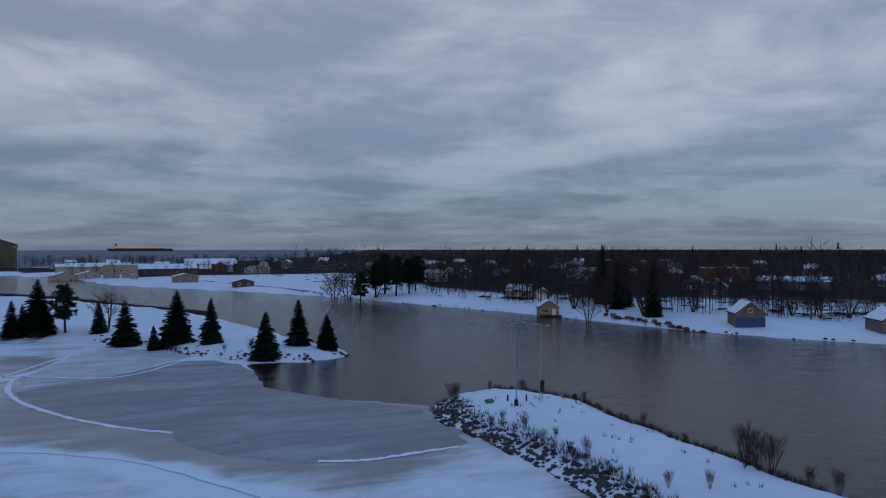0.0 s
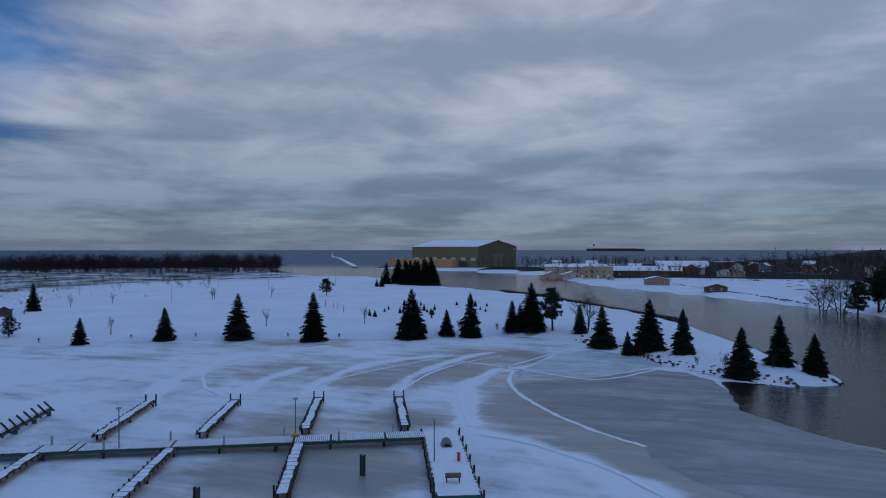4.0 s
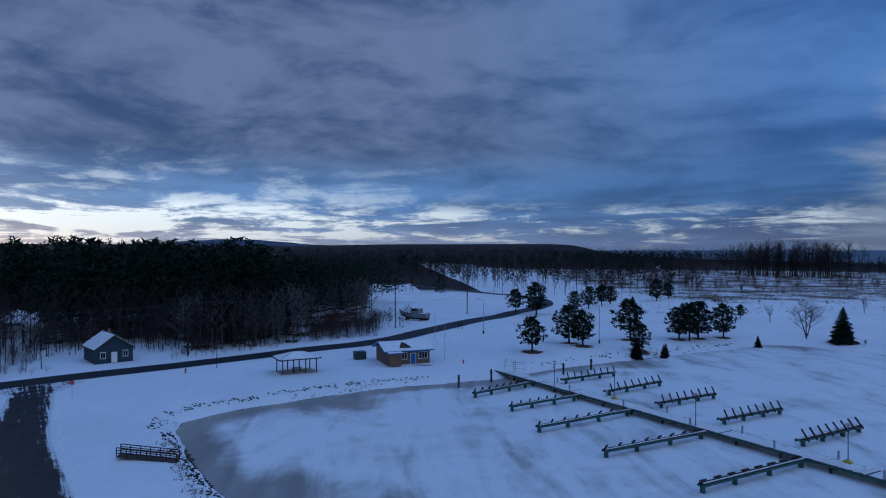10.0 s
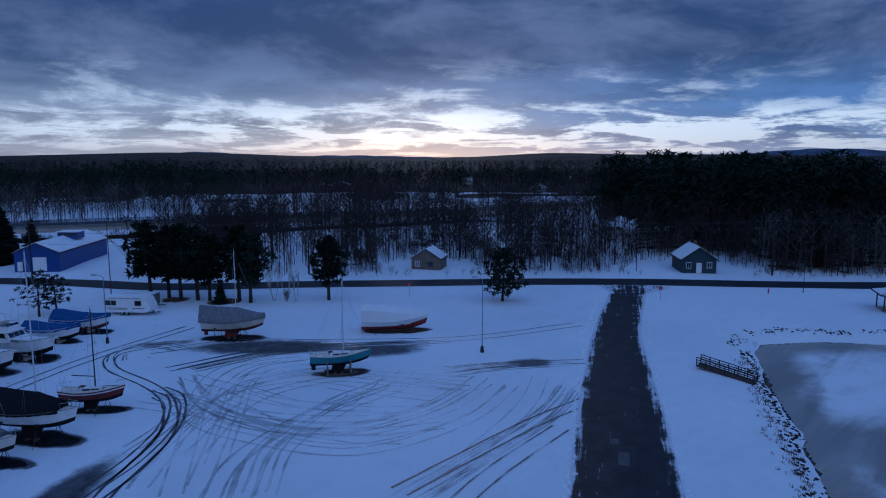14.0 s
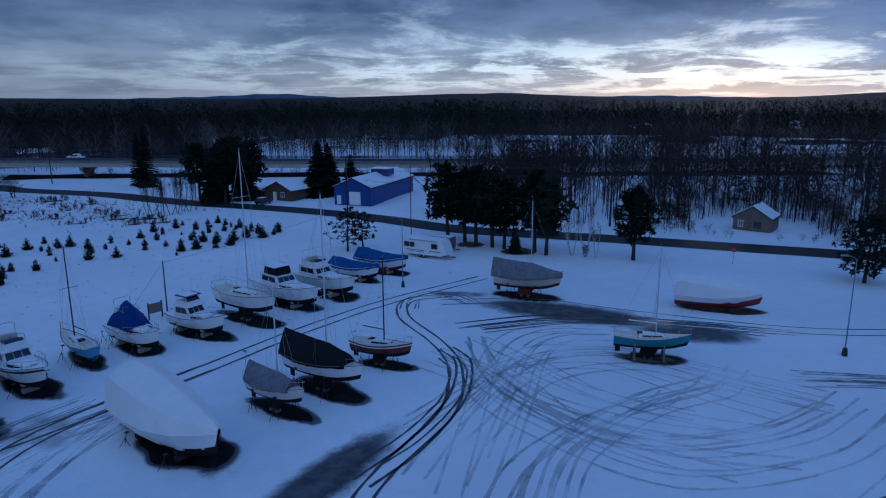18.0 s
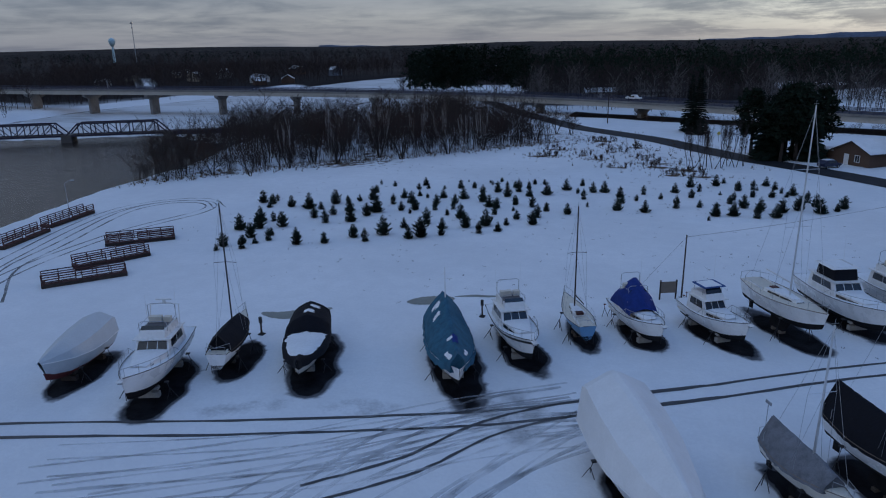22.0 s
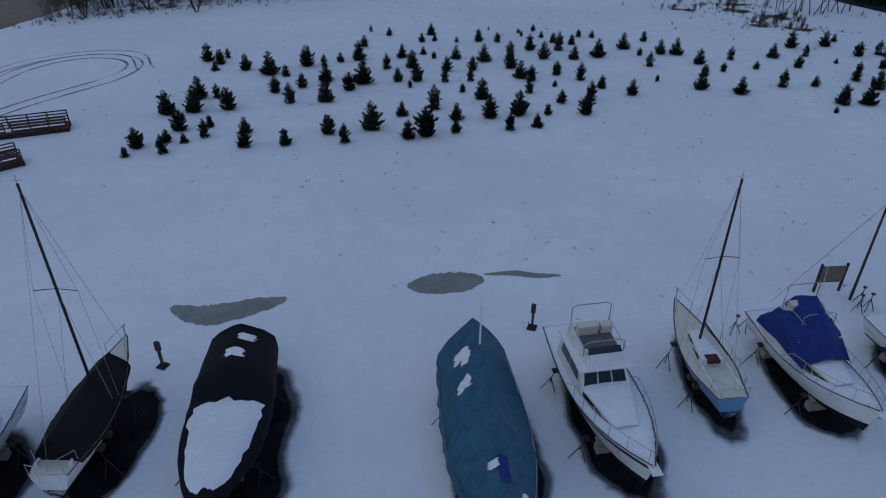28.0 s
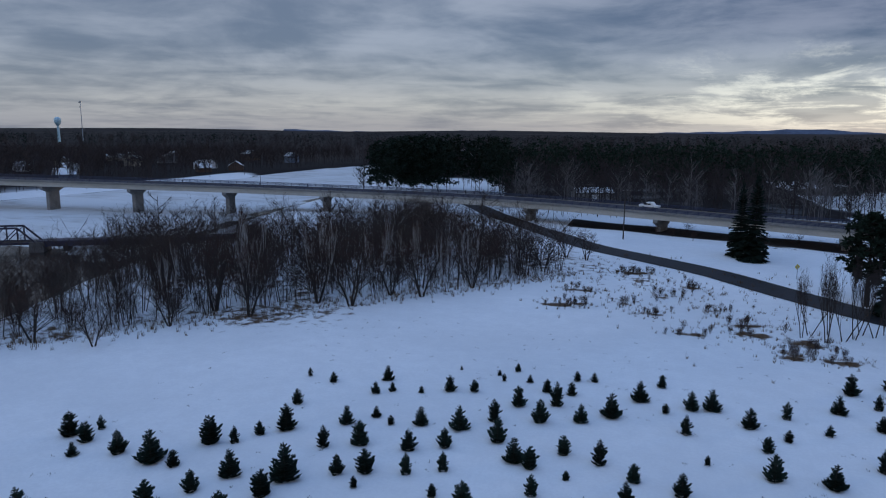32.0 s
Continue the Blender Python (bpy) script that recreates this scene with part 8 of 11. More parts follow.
# travel trailer and cargo trailer
def trailer():
    ob = thing("travel_trailer", spot(41.0, 84.4, -144 + 90), "white travel trailer with dark windows and grey stripes", "caravan")
    L, W, H = 7.8, 2.4, 2.45
    prof = [(-L / 2, 0.55), (L / 2 - 0.9, 0.55), (L / 2, 1.0), (L / 2 - 0.1, 1.7), (L / 2 - 0.7, 0.55 + H), (-L / 2 + 0.1, 0.55 + H), (-L / 2, 0.55 + H - 0.2)]
    part("body", Geo().loft([[(x, -W / 2, z) for x, z in prof], [(x, W / 2, z) for x, z in prof]], caps=True), WHITE, ob)
    part("roof_snow", Geo().box(-0.4, 0, 0.55 + H + 0.004, L - 1.2, W * 0.95, 0.1, taper=0.97), ROOF_SNOW, ob)
    for y, f in ((-W / 2, 0), (W / 2, 2)):
        for x, w in ((-3.2, 0.8), (-2.2, 0.6), (1.9, 0.9)):
            window(ob, x, y, 2.05, w, 0.6, f, frame_m=BLACK)
        door(ob, 0.5, y, 0.7, 0.65, 1.8, f)
        part("stripe", Geo().box(-0.2, y * 1.004, 1.15, L - 1.6, 0.02, 0.12).box(-1.0, y * 1.004, 0.95, L - 3.6, 0.02, 0.07), TARP_GREY, ob)
        for x in (-0.9, -0.1):
            w = part("wheel", Geo().tube([(x, y * 0.98, 0.36), (x, y * 0.80, 0.36)], 0.36, 12), RUBBER, ob)
            part("rim", Geo().tube([(x, y * 1.0, 0.36), (x, y * 0.97, 0.36)], 0.2, 10), STEEL, w)
    part("drawbar", Geo().beam((L / 2 - 0.6, 0.5, 0.45), (L / 2 + 1.1, 0, 0.45), 0.1, 0.12).beam((L / 2 - 0.6, -0.5, 0.45), (L / 2 + 1.1, 0, 0.45), 0.1, 0.12), BLACK, ob)
    part("gas_bottles", Geo().tube([(L / 2 + 0.35, 0.15, 0.5), (L / 2 + 0.35, 0.15, 1.05)], 0.15, 8).tube([(L / 2 + 0.35, -0.18, 0.5), (L / 2 + 0.35, -0.18, 1.05)], 0.15, 8), WHITE, ob)
    part("roof_vent", Geo().box(-1.5, 0.3, 0.65 + H, 0.6, 0.5, 0.25), WHITE, ob)
    part("awning", Geo().tube([(-2.8, -W / 2 - 0.06, 2.85), (2.4, -W / 2 - 0.06, 2.85)], 0.07, 6), STEEL, ob)
    c = thing("cargo_trailer", spot(44.6, 87.2, -144 + 90), "dark grey enclosed cargo trailer", "trailer")
    part("box", Geo().box(0, 0, 0.5, 3.6, 2.0, 1.9), mat("grey_panel", (0.10, 0.105, 0.11), 0.5), c)
    part("roof_snow", Geo().box(0, 0, 2.404, 3.5, 1.9, 0.07), ROOF_SNOW, c)
    for y in (-1.05, 1.05):
        part("wheel", Geo().tube([(0, y, 0.34), (0, y * 0.85, 0.34)], 0.34, 12), RUBBER, c)
    part("drawbar", Geo().beam((1.7, 0, 0.45), (3.2, 0, 0.45), 0.1, 0.12), BLACK, c)


trailer()

# pines of the yard
for x, y, h in ((48.2, 93.4, 14.2), (50, 91.2, 13.2), (50.4, 88.2, 14.0), (52.0, 86, 13.6), (53, 84.2, 12.2), (55.9, 80.6, 13.8), (56.4, 78.3, 13.0), (65.4, 70.7, 12.0)):
    plant(TALLPINES, 12, x, y, h, "tall dark pine at the edge of the boat yard", "tree", "pine", "yard pines")
plant(PINES, 10, 82.5, 50, 9.8, "rounded pine beside the driveway", "tree", "pine", "yard pines")
plant(SPRUCE, 10, 53, 81.2, 4.2, "small dark spruce under the yard pines", "tree", "spruce", "small conifers")
AIRY = [meshes(pine_tree(7, 3.0, random.Random(260 + s), base=0.22, clumps=46, blades=16), (BARK, PINE), "pine") for s in range(2)]
for x, y, h in ((31.8, 92.4, 7.6), (34.4, 93.4, 6.6)):
    plant(AIRY, 7, x, y, h, "airy flat-topped pine in the yard", "tree", "pine", "yard pines")
BIRCHES = [meshes(bare_tree(9, 2.0, random.Random(280 + s), stems=3, forks=(5, 4, 3), lift=0.75, first=0.4, thick=0.013), (BIRCH, TWIG_RED), "birch") for s in range(2)]
for x, y, h in ((59.5, 76.5, 8), (60.8, 75.2, 9), (61.5, 73.8, 6)):
    plant(BIRCHES, 9, x, y, h, "slender leafless birch with pale stems", "tree", "birch", "birches", ("trunk", "crown"))
plant(BUSH, 3, 60.5, 74.8, 2.6, "dense leafless shrub under the birches", "shrub", "shrub", "yard shrubs", ("stem", "crown"))

# young spruces planted in the snow
YOUNGS = []
for s in range(5):
    r = random.Random(400 + s)
    YOUNGS.append(meshes((trunk_of(2, 0.05), spruce_crown(2, 0.60 + 0.06 * s, r, levels=13, per=12, skirt=0.02, droop=-0.45, tufts=4, taper=0.60, wide=0.25, jag=(0.6, 1.25))), (BARK, YOUNG), "young_spruce"))
for group in (YOUNG_FRONT, YOUNG_MIDDLE, YOUNG_FAR, YOUNG_EDGE, YOUNG_EAST, YOUNG_ROAD):
    for x, y, h in group:
        plant(YOUNGS, 2, x, y, h if h < 2.1 else 2.1 + 0.45 * (h - 2.1), "tall young dark spruce in the snow" if h > 2.4 else "small young dark spruce in the snow", "tree", "young_spruce", "planted young spruces")

# tyre marks in the slush
SLUSH = bpy.data.materials.new("slush_marks")
SLUSH.use_nodes = True
g_ = Nodes(SLUSH.node_tree)
b_ = SLUSH.node_tree.nodes["Principled BSDF"]
co_ = g_.add("TexCoord").outputs["Object"]
g_.put(g_.mix(g_.span(g_.noise(co_, 1.2, 4), 0.3, 0.7), (0.05, 0.055, 0.065), (0.16, 0.17, 0.19)), b_.inputs["Base Color"])
b_.inputs["Roughness"].default_value = 0.5
cut_ = g_.add("BsdfTransparent")
mix_ = g_.add("MixShader")
g_.put(g_.span(g_.noise(co_, 0.22, 5, 0.6), 0.32, 0.62, 0.1, 0.95), mix_.inputs[0])
g_.put(cut_.outputs[0], mix_.inputs[1])
g_.put(b_.outputs[0], mix_.inputs[2])
g_.put(mix_.outputs[0], SLUSH.node_tree.nodes["Material Output"].inputs[0])
SLUSH_DARK = mat("dark_wet_rut", (0.045, 0.05, 0.06), 0.45, scale=1.0, vary=0.4)


def rut(line, material, width=0.3, gauge=1.75, seed=0, name="tyre_marks"):
    g = Geo()
    pts = smooth_line([site(*p) for p in line], 8)
    for s in (-1, 1):
        off = []
        for i, p in enumerate(pts):
            d = (pts[min(i + 1, len(pts) - 1)] - pts[max(i - 1, 0)]).normalized()
            off.append((p.x - d.y * s * gauge / 2, p.y + d.x * s * gauge / 2))
        g.loft(ribbon(off, width, lift=0.014 + 0.004 * (seed % 6), per=1, wob=0.35, seed=seed + s), closed=False)
    return tagged(solid(name, g, material, "pair of dark tyre marks in the snow", "tyre marks"), kind="stuff")


rut([(-45, 31), (-29.3, 37.6), (-17.5, 41.9), (-6, 46.6), (-0.3, 49.5), (8.7, 55), (17.6, 60.8), (28.4, 66.4), (42.7, 71.2)], SLUSH_DARK, 0.28, seed=1)
rut([(-10, 38), (-6, 42), (-2.9, 46.9), (2, 51), (9, 55.3)], SLUSH_DARK, 0.25, seed=2)
rut([(14, 31), (17.2, 34.4), (23.8, 40), (27.6, 47), (28.6, 53), (28.5, 61), (31, 66), (36, 66)], SLUSH_DARK, 0.22, 1.3, seed=3)
rut([(29.7, 19.6), (36.7, 19.6), (45.6, 19.5), (54, 18.6)], SLUSH_DARK, 0.2, 1.7, seed=4)
rut([(28, 15), (36, 16.5), (46, 17.2)], SLUSH, 0.2, 1.7, seed=5)
rut([(34, 64), (43.3, 60), (50.3, 52), (62.2, 40.6), (77.5, 33.8)], SLUSH_DARK, 0.22, 2.0, seed=6)
rut([(-50, 52), (-57.5, 59.5), (-61, 69), (-66, 84), (-63.5, 90.5), (-58, 91), (-55.5, 86), (-58, 74), (-56, 58), (-48, 44)], SLUSH, 0.3, 1.7, seed=7)
rut([(-55, 50), (-62, 64), (-68, 82), (-66, 90), (-60, 93), (-54.5, 89)], SLUSH, 0.25, 1.7, seed=8)
SLUSH_FAINT = bpy.data.materials.new("faint_slush_marks")
SLUSH_FAINT.use_nodes = True
g_ = Nodes(SLUSH_FAINT.node_tree)
b_ = SLUSH_FAINT.node_tree.nodes["Principled BSDF"]
co_ = g_.add("TexCoord").outputs["Object"]
g_.put(g_.mix(g_.span(g_.noise(co_, 0.35, 5), 0.4, 0.66), (0.56, 0.59, 0.63), (0.26, 0.275, 0.30)), b_.inputs["Base Color"])
b_.inputs["Roughness"].default_value = 0.55
cut_ = g_.add("BsdfTransparent")
mix_ = g_.add("MixShader")
g_.put(g_.span(g_.noise(co_, 0.16, 5, 0.6), 0.30, 0.70, 0.05, 0.58), mix_.inputs[0])
g_.put(cut_.outputs[0], mix_.inputs[1])
g_.put(b_.outputs[0], mix_.inputs[2])
g_.put(mix_.outputs[0], SLUSH_FAINT.node_tree.nodes["Material Output"].inputs[0])
rr = random.Random(31)


def family(line, n, spread, material, width, seed, swing=0.06):
    """Several passes of the same turn, each a little off the others."""
    c = sum((Vector(p) for p in line), Vector((0, 0))) / len(line)
    for i in range(n):
        dx, dy, a, k = rr.gauss(0, spread), rr.gauss(0, spread), rr.gauss(0, swing), rr.uniform(0.85, 1.2)
        pts = []
        for p in line:
            q = (Vector(p) - c) * k
            pts.append((c.x + dx + q.x * math.cos(a) - q.y * math.sin(a), c.y + dy + q.x * math.sin(a) + q.y * math.cos(a)))
        rut(pts, material, width * rr.uniform(0.8, 1.2), rr.uniform(1.45, 1.8), seed=seed + i)


family([(16, 34.2), (20, 36.9), (24.7, 41.8), (27.5, 47.1), (27.5, 50.4)], 2, 0.5, SLUSH_DARK, 0.22, 20)
family([(21, 33.2), (27.7, 40.9), (33, 47), (37.4, 49.5), (41.6, 48)], 5, 1.3, SLUSH_FAINT, 0.26, 30)
family([(30, 50), (31.5, 44), (32, 39), (33.5, 35), (36, 31), (39, 28)], 6, 1.6, SLUSH_FAINT, 0.26, 40)
family([(46, 36), (43.7, 35.1), (37.7, 35.1), (31.8, 33.5), (27.5, 31.4), (23, 27)], 5, 1.5, SLUSH_FAINT, 0.26, 50)
family([(23, 37.7), (32.2, 43.8), (40.2, 42.9), (43.7, 36.9), (47, 31)], 5, 1.5, SLUSH_FAINT, 0.26, 60)
family([(31.2, 52), (29, 45), (29, 38.7), (32.1, 30.5), (40.8, 27.8), (49, 29)], 5, 1.5, SLUSH_FAINT, 0.26, 70)
family([(30, 63), (31.5, 65.5), (34, 66.8), (36, 65), (36.5, 62)], 2, 0.4, SLUSH, 0.2, 80)
family([(28, 18.5), (38, 19), (48, 20), (55, 22)], 8, 0.9, SLUSH_FAINT, 0.18, 90)
family([(52, 33), (57, 30), (62, 25.5)], 7, 0.9, SLUSH, 0.16, 140, 0.04)
family([(2, 50.5), (-4, 47), (-9, 41), (-12, 33)], 4, 0.9, SLUSH_FAINT, 0.28, 100, 0.12)
family([(2, 51), (-5, 47), (-12, 42), (-22, 37)], 6, 1.2, SLUSH_FAINT, 0.2, 110, 0.08)
family([(4, 49), (0, 44), (-3, 38), (-4, 30)], 4, 1.0, SLUSH_FAINT, 0.28, 120, 0.12)
family([(34, 55), (42, 53.5), (49, 49), (56, 43)], 5, 0.9, SLUSH_DARK, 0.2, 130, 0.05)

POOL = mat("grey_melt_ice", (0.20, 0.215, 0.20), 0.35, scale=0.8, vary=0.25, bump=0.05)
for line_, wid, sd in (([(-26.0, 57.7), (-24.6, 57.6), (-23.5, 58.0), (-22.1, 59.2), (-20.9, 60.4)], 1.9, 5), ([(-15.4, 63.6), (-14.3, 64.2), (-12.9, 65.0), (-11.8, 65.7)], 2.2, 6), ([(-11.9, 66.1), (-10.4, 66.8), (-9.2, 67.0), (-7.9, 67.5)], 0.6, 7)):
    rows_ = ribbon([site(*p) for p in line_], wid, lift=0.02, per=9, wob=0.1, seed=sd, cols=5)
    n_ = len(rows_)
    for i_, r_ in enumerate(rows_):
        w_ = max(0.05, math.sin(math.pi * (i_ + 0.3) / n_)) ** 0.6
        mid_ = Vector(r_[2])
        rows_[i_] = [tuple(mid_ + (Vector(p) - mid_) * w_) for p in r_]
    solid("melt_pool", Geo().loft(rows_, closed=False), POOL, "frozen grey melt pool in the snow", "puddle", group="melt pools")

# snow ridge ploughed up beside the driveway, and pale repaired patches on it
ridge_ = Geo()
rp = random.Random(77)
for side_, wd in ((4.5, 0.9), (-4.4, 0.6)):
    for p, d in along([site(*q) for q in DRIVE[1:-1]], 0.55):
        n_ = Vector((-d.y, d.x, 0)).normalized()
        c_ = p + n_ * (side_ + rp.gauss(0, 0.22))
        s_ = wd * rp.uniform(0.25, 0.6)
        ridge_.box(c_.x, c_.y, gz(c_.x, c_.y) - 0.03, s_, s_ * rp.uniform(0.7, 1.4), s_ * rp.uniform(0.25, 0.5), rp.uniform(0, 90), taper=0.55)
tagged(solid("ploughed_snow", ridge_, SNOW, "crumbled snow ploughed to the driveway's edges", "snow"), kind="stuff")
PATCH_GREY = mat("frosted_asphalt", (0.048, 0.052, 0.06), 0.6, scale=0.9, vary=0.5)
for x, y, l_, w_ in ((44, 10.6, 2.6, 0.9), (46.4, 12.6, 1.2, 0.8)):
    solid("frost_patch", Geo().box(0, 0, 0, l_, w_, 0.012, taper=0.94), PATCH_GREY, "thin frost patch on the wet asphalt", "frost", spot(x, y, 27, 0.055), "frost patches")



# ---- gazebo, harbour hut, houses ----
BRICK = wall_mat("tan_brick", (0.15, 0.095, 0.065))
SHED_BLUE = wall_mat("royal_blue_metal", (0.018, 0.055, 0.25), rough=0.5)
DARK_BLUE = wall_mat("dark_teal_siding", (0.022, 0.045, 0.062))
LOGS = wall_mat("weathered_boards", (0.15, 0.12, 0.10), vary=0.35)
BROWN = wall_mat("brown_siding", (0.10, 0.060, 0.042))
TRIM_BLUE = mat("blue_trim", (0.03, 0.12, 0.32), 0.5)


def gazebo():
    ob = thing("gazebo", spot(115.4, 2.7, -67.5), "open timber gazebo with a snowy hipped roof and a picnic table", "gazebo")
    L, W, E = 7.0, 4.8, 2.7
    part("slab", Geo().box(0, 0, -0.1, L, W, 0.2), CONCRETE, ob)
    for x in (-L / 2 + 0.2, -L / 6, L / 6, L / 2 - 0.2):
        for y in (-W / 2 + 0.2, W / 2 - 0.2):
            part("post", Geo().box(x, y, 0.1, 0.18, 0.18, E - 0.1), WOOD_RED, ob)
    part("plate_beam", Geo().box(0, -W / 2 + 0.2, E, L, 0.2, 0.22).box(0, W / 2 - 0.2, E, L, 0.2, 0.22).box(-L / 2 + 0.2, 0, E, 0.2, W - 0.6, 0.22).box(L / 2 - 0.2, 0, E, 0.2, W - 0.6, 0.22), WOOD_RED, ob)
    o, z, hgt = 0.6, E + 0.2, 1.05
    low = [(-L / 2 - o, -W / 2 - o, z), (L / 2 + o, -W / 2 - o, z), (L / 2 + o, W / 2 + o, z), (-L / 2 - o, W / 2 + o, z)]
    top = [(-1.0, -0.08, z + hgt), (1.0, -0.08, z + hgt), (1.0, 0.08, z + hgt), (-1.0, 0.08, z + hgt)]
    part("roof", Geo().loft([[(x, y, q - 0.14) for x, y, q in low], low, top], caps=True), WOOD_DARK, ob)
    for i, (a, b) in enumerate(((0, 1), (1, 2), (2, 3), (3, 0))):
        p = [Vector(low[a]), Vector(low[b]), Vector(top[b]), Vector(top[a])]
        c = sum(p, Vector()) / 4
        up = (p[1] - p[0]).cross(p[3] - p[0]).normalized()
        q = [v.lerp(c, 0.07) + up * 0.01 for v in p]
        part("roof_snow", Geo().loft([q, [v + up * 0.08 for v in q]], caps=True), ROOF_SNOW, ob)
    t = thing("picnic_table", spot(115.4, 2.7, -60), "snowy picnic table under the gazebo", "table")
    part("tabletop", Geo().box(0, 0, 0.80, 1.9, 0.8, 0.06), WOOD_GREY, t)
    for y in (-0.75, 0.75):
        part("bench_seat", Geo().box(0, y, 0.52, 1.9, 0.28, 0.05), WOOD_GREY, t)
    for x in (-0.7, 0.7):
        part("leg", Geo().beam((x, -0.7, 0.1), (x, 0.3, 0.8), 0.09, 0.09).beam((x, 0.7, 0.1), (x, -0.3, 0.8), 0.09, 0.09), WOOD_GREY, t)


gazebo()
ob = gable_house("harbour_hut", spot(124.8, -15.6, -74), 9.4, 7.8, 2.9, 4.1, BRICK, "low tan brick harbour hut with blue trim and a snowy roof", over=0.8, fascia=TRIM_BLUE, axis="x", category="building")
for x, w in ((-1.2, 1.7), (3.2, 1.8)):
    window(ob, x, -3.9, 1.65, w, 1.3, 0, bars=2)
door(ob, 1.0, -3.9, 0, 1.1, 2.1, 0, TRIM_BLUE, "blue door")
part("fascia_band", Geo().box(0, -3.93, 2.45, 9.4, 0.06, 0.35), TRIM_BLUE, ob, "bright blue band under the eaves")
part("porch_wing", Geo().box(-3.4, -4.9, 0, 2.4, 2.0, 2.5), BRICK, ob)
part("porch_roof", Geo().box(-3.4, -4.9, 2.5, 3.0, 2.6, 0.18), TRIM_BLUE, ob)
part("porch_snow", Geo().box(-3.4, -4.9, 2.684, 2.9, 2.5, 0.12), ROOF_SNOW, ob)
part("dormer", Geo().loft([[(-2.0, -3.6, 3.2), (1.0, -3.6, 3.2), (-0.5, -3.6, 4.2)], [(-2.0, 0, 3.3), (1.0, 0, 3.3), (-0.5, 0, 4.2)]], caps=True), WOOD_DARK, ob)
part("vent_pipe", Geo().tube([(-3, 0.5, 3.6), (-3, 0.5, 5.0)], 0.12, 7), BLACK, ob)
for k in range(5):
    solid("step", Geo().box(0, 0, 0, 1.4, 0.35, 0.12), CONCRETE, "concrete step in the snow", "step", spot(120.4 - 0.1 * k, -18.0 - 0.55 * k, -74), "steps before the hut")
solid("bin_enclosure", Geo().box(0, 0, 0, 2.4, 2.0, 1.6).box(0, 0, 1.6, 2.5, 2.1, 0.08), mat("dark_green_metal", (0.02, 0.045, 0.045), 0.6), "dark green waste container", "container", spot(127.8, -7.6, -74))
ob = thing("notice_board", spot(170.5, -32, -60), "small dark notice board on two legs", "sign")
part("board", Geo().box(0, 0, 0.9, 1.6, 0.1, 1.1), BLACK, ob)
for x in (-0.6, 0.6):
    part("leg", Geo().box(x, 0, 0, 0.1, 0.1, 0.9), BLACK, ob)

ob = gable_house("dark_cottage", spot(130.2, 38.9, -54), 7.4, 8.6, 3.0, 5.6, DARK_BLUE, "small dark teal cottage with a white door and snowy roof", over=0.4, trim=None)
window(ob, -2.2, -4.3, 1.7, 0.9, 1.2, 0)
window(ob, 2.2, -4.3, 1.8, 0.9, 1.2, 0)
door(ob, 0.0, -4.3, 0.05, 0.95, 2.1, 0, WHITE, "white half-glazed door")
part("chimney", Geo().box(0.3, 0.5, 4.6, 0.5, 0.5, 2.0), BRICK, ob)
ob = gable_house("old_cottage", spot(98.6, 80.0, -62), 6.8, 6.0, 2.5, 4.6, LOGS, "weathered unpainted wooden cottage with a snowy roof", over=0.3)
window(ob, -2.0, -3.0, 1.3, 0.8, 1.1, 0, glass=TARP_GREY)
window(ob, 1.0, -3.0, 1.3, 1.2, 1.0, 0, frame_m=WOOD_GREY)
part("chimney", Geo().box(0, 0.8, 4.2, 0.5, 0.5, 1.0), BRICK, ob)
ob = gable_house("blue_workshop", spot(53.0, 142.4, -43), 9.6, 27, 4.1, 6.2, SHED_BLUE, "royal blue metal workshop with a white garage door", over=0.35, category="building")
part("garage_door", Geo().box(0.6, -13.53, 0, 2.9, 0.1, 3.1), WHITE, ob, "white roll-up door")
door(ob, -3.6, -13.5, 0, 0.9, 2.0, 0)
c = part("cupola", Geo().box(1.0, 2.0, 5.6, 4.6, 4.0, 1.6), SHED_BLUE, ob)
part("cupola_roof", Geo().box(1.0, 2.0, 7.2, 5.2, 4.6, 0.16), ROOF_SNOW, c)
part("cupola_windows", Geo().box(1.0, -0.02, 6.3, 4.0, 0.05, 0.6), GLASS_DARK, c)
ob = gable_house("brown_bungalow", spot(35.4, 150.0, -52), 8.5, 9.0, 2.6, 4.6, BROWN, "brown bungalow with a snowy roof and porch", over=0.5)
window(ob, 1.5, -4.5, 1.4, 1.0, 1.2, 0)
door(ob, -1.0, -4.5, 0, 0.9, 2.0, 0)
part("porch", Geo().box(-6.2, -1.0, 0, 4.0, 6.0, 2.2), BROWN, ob)
part("porch_roof_snow", Geo().box(-6.2, -1.0, 2.204, 4.6, 6.6, 0.2), ROOF_SNOW, ob)


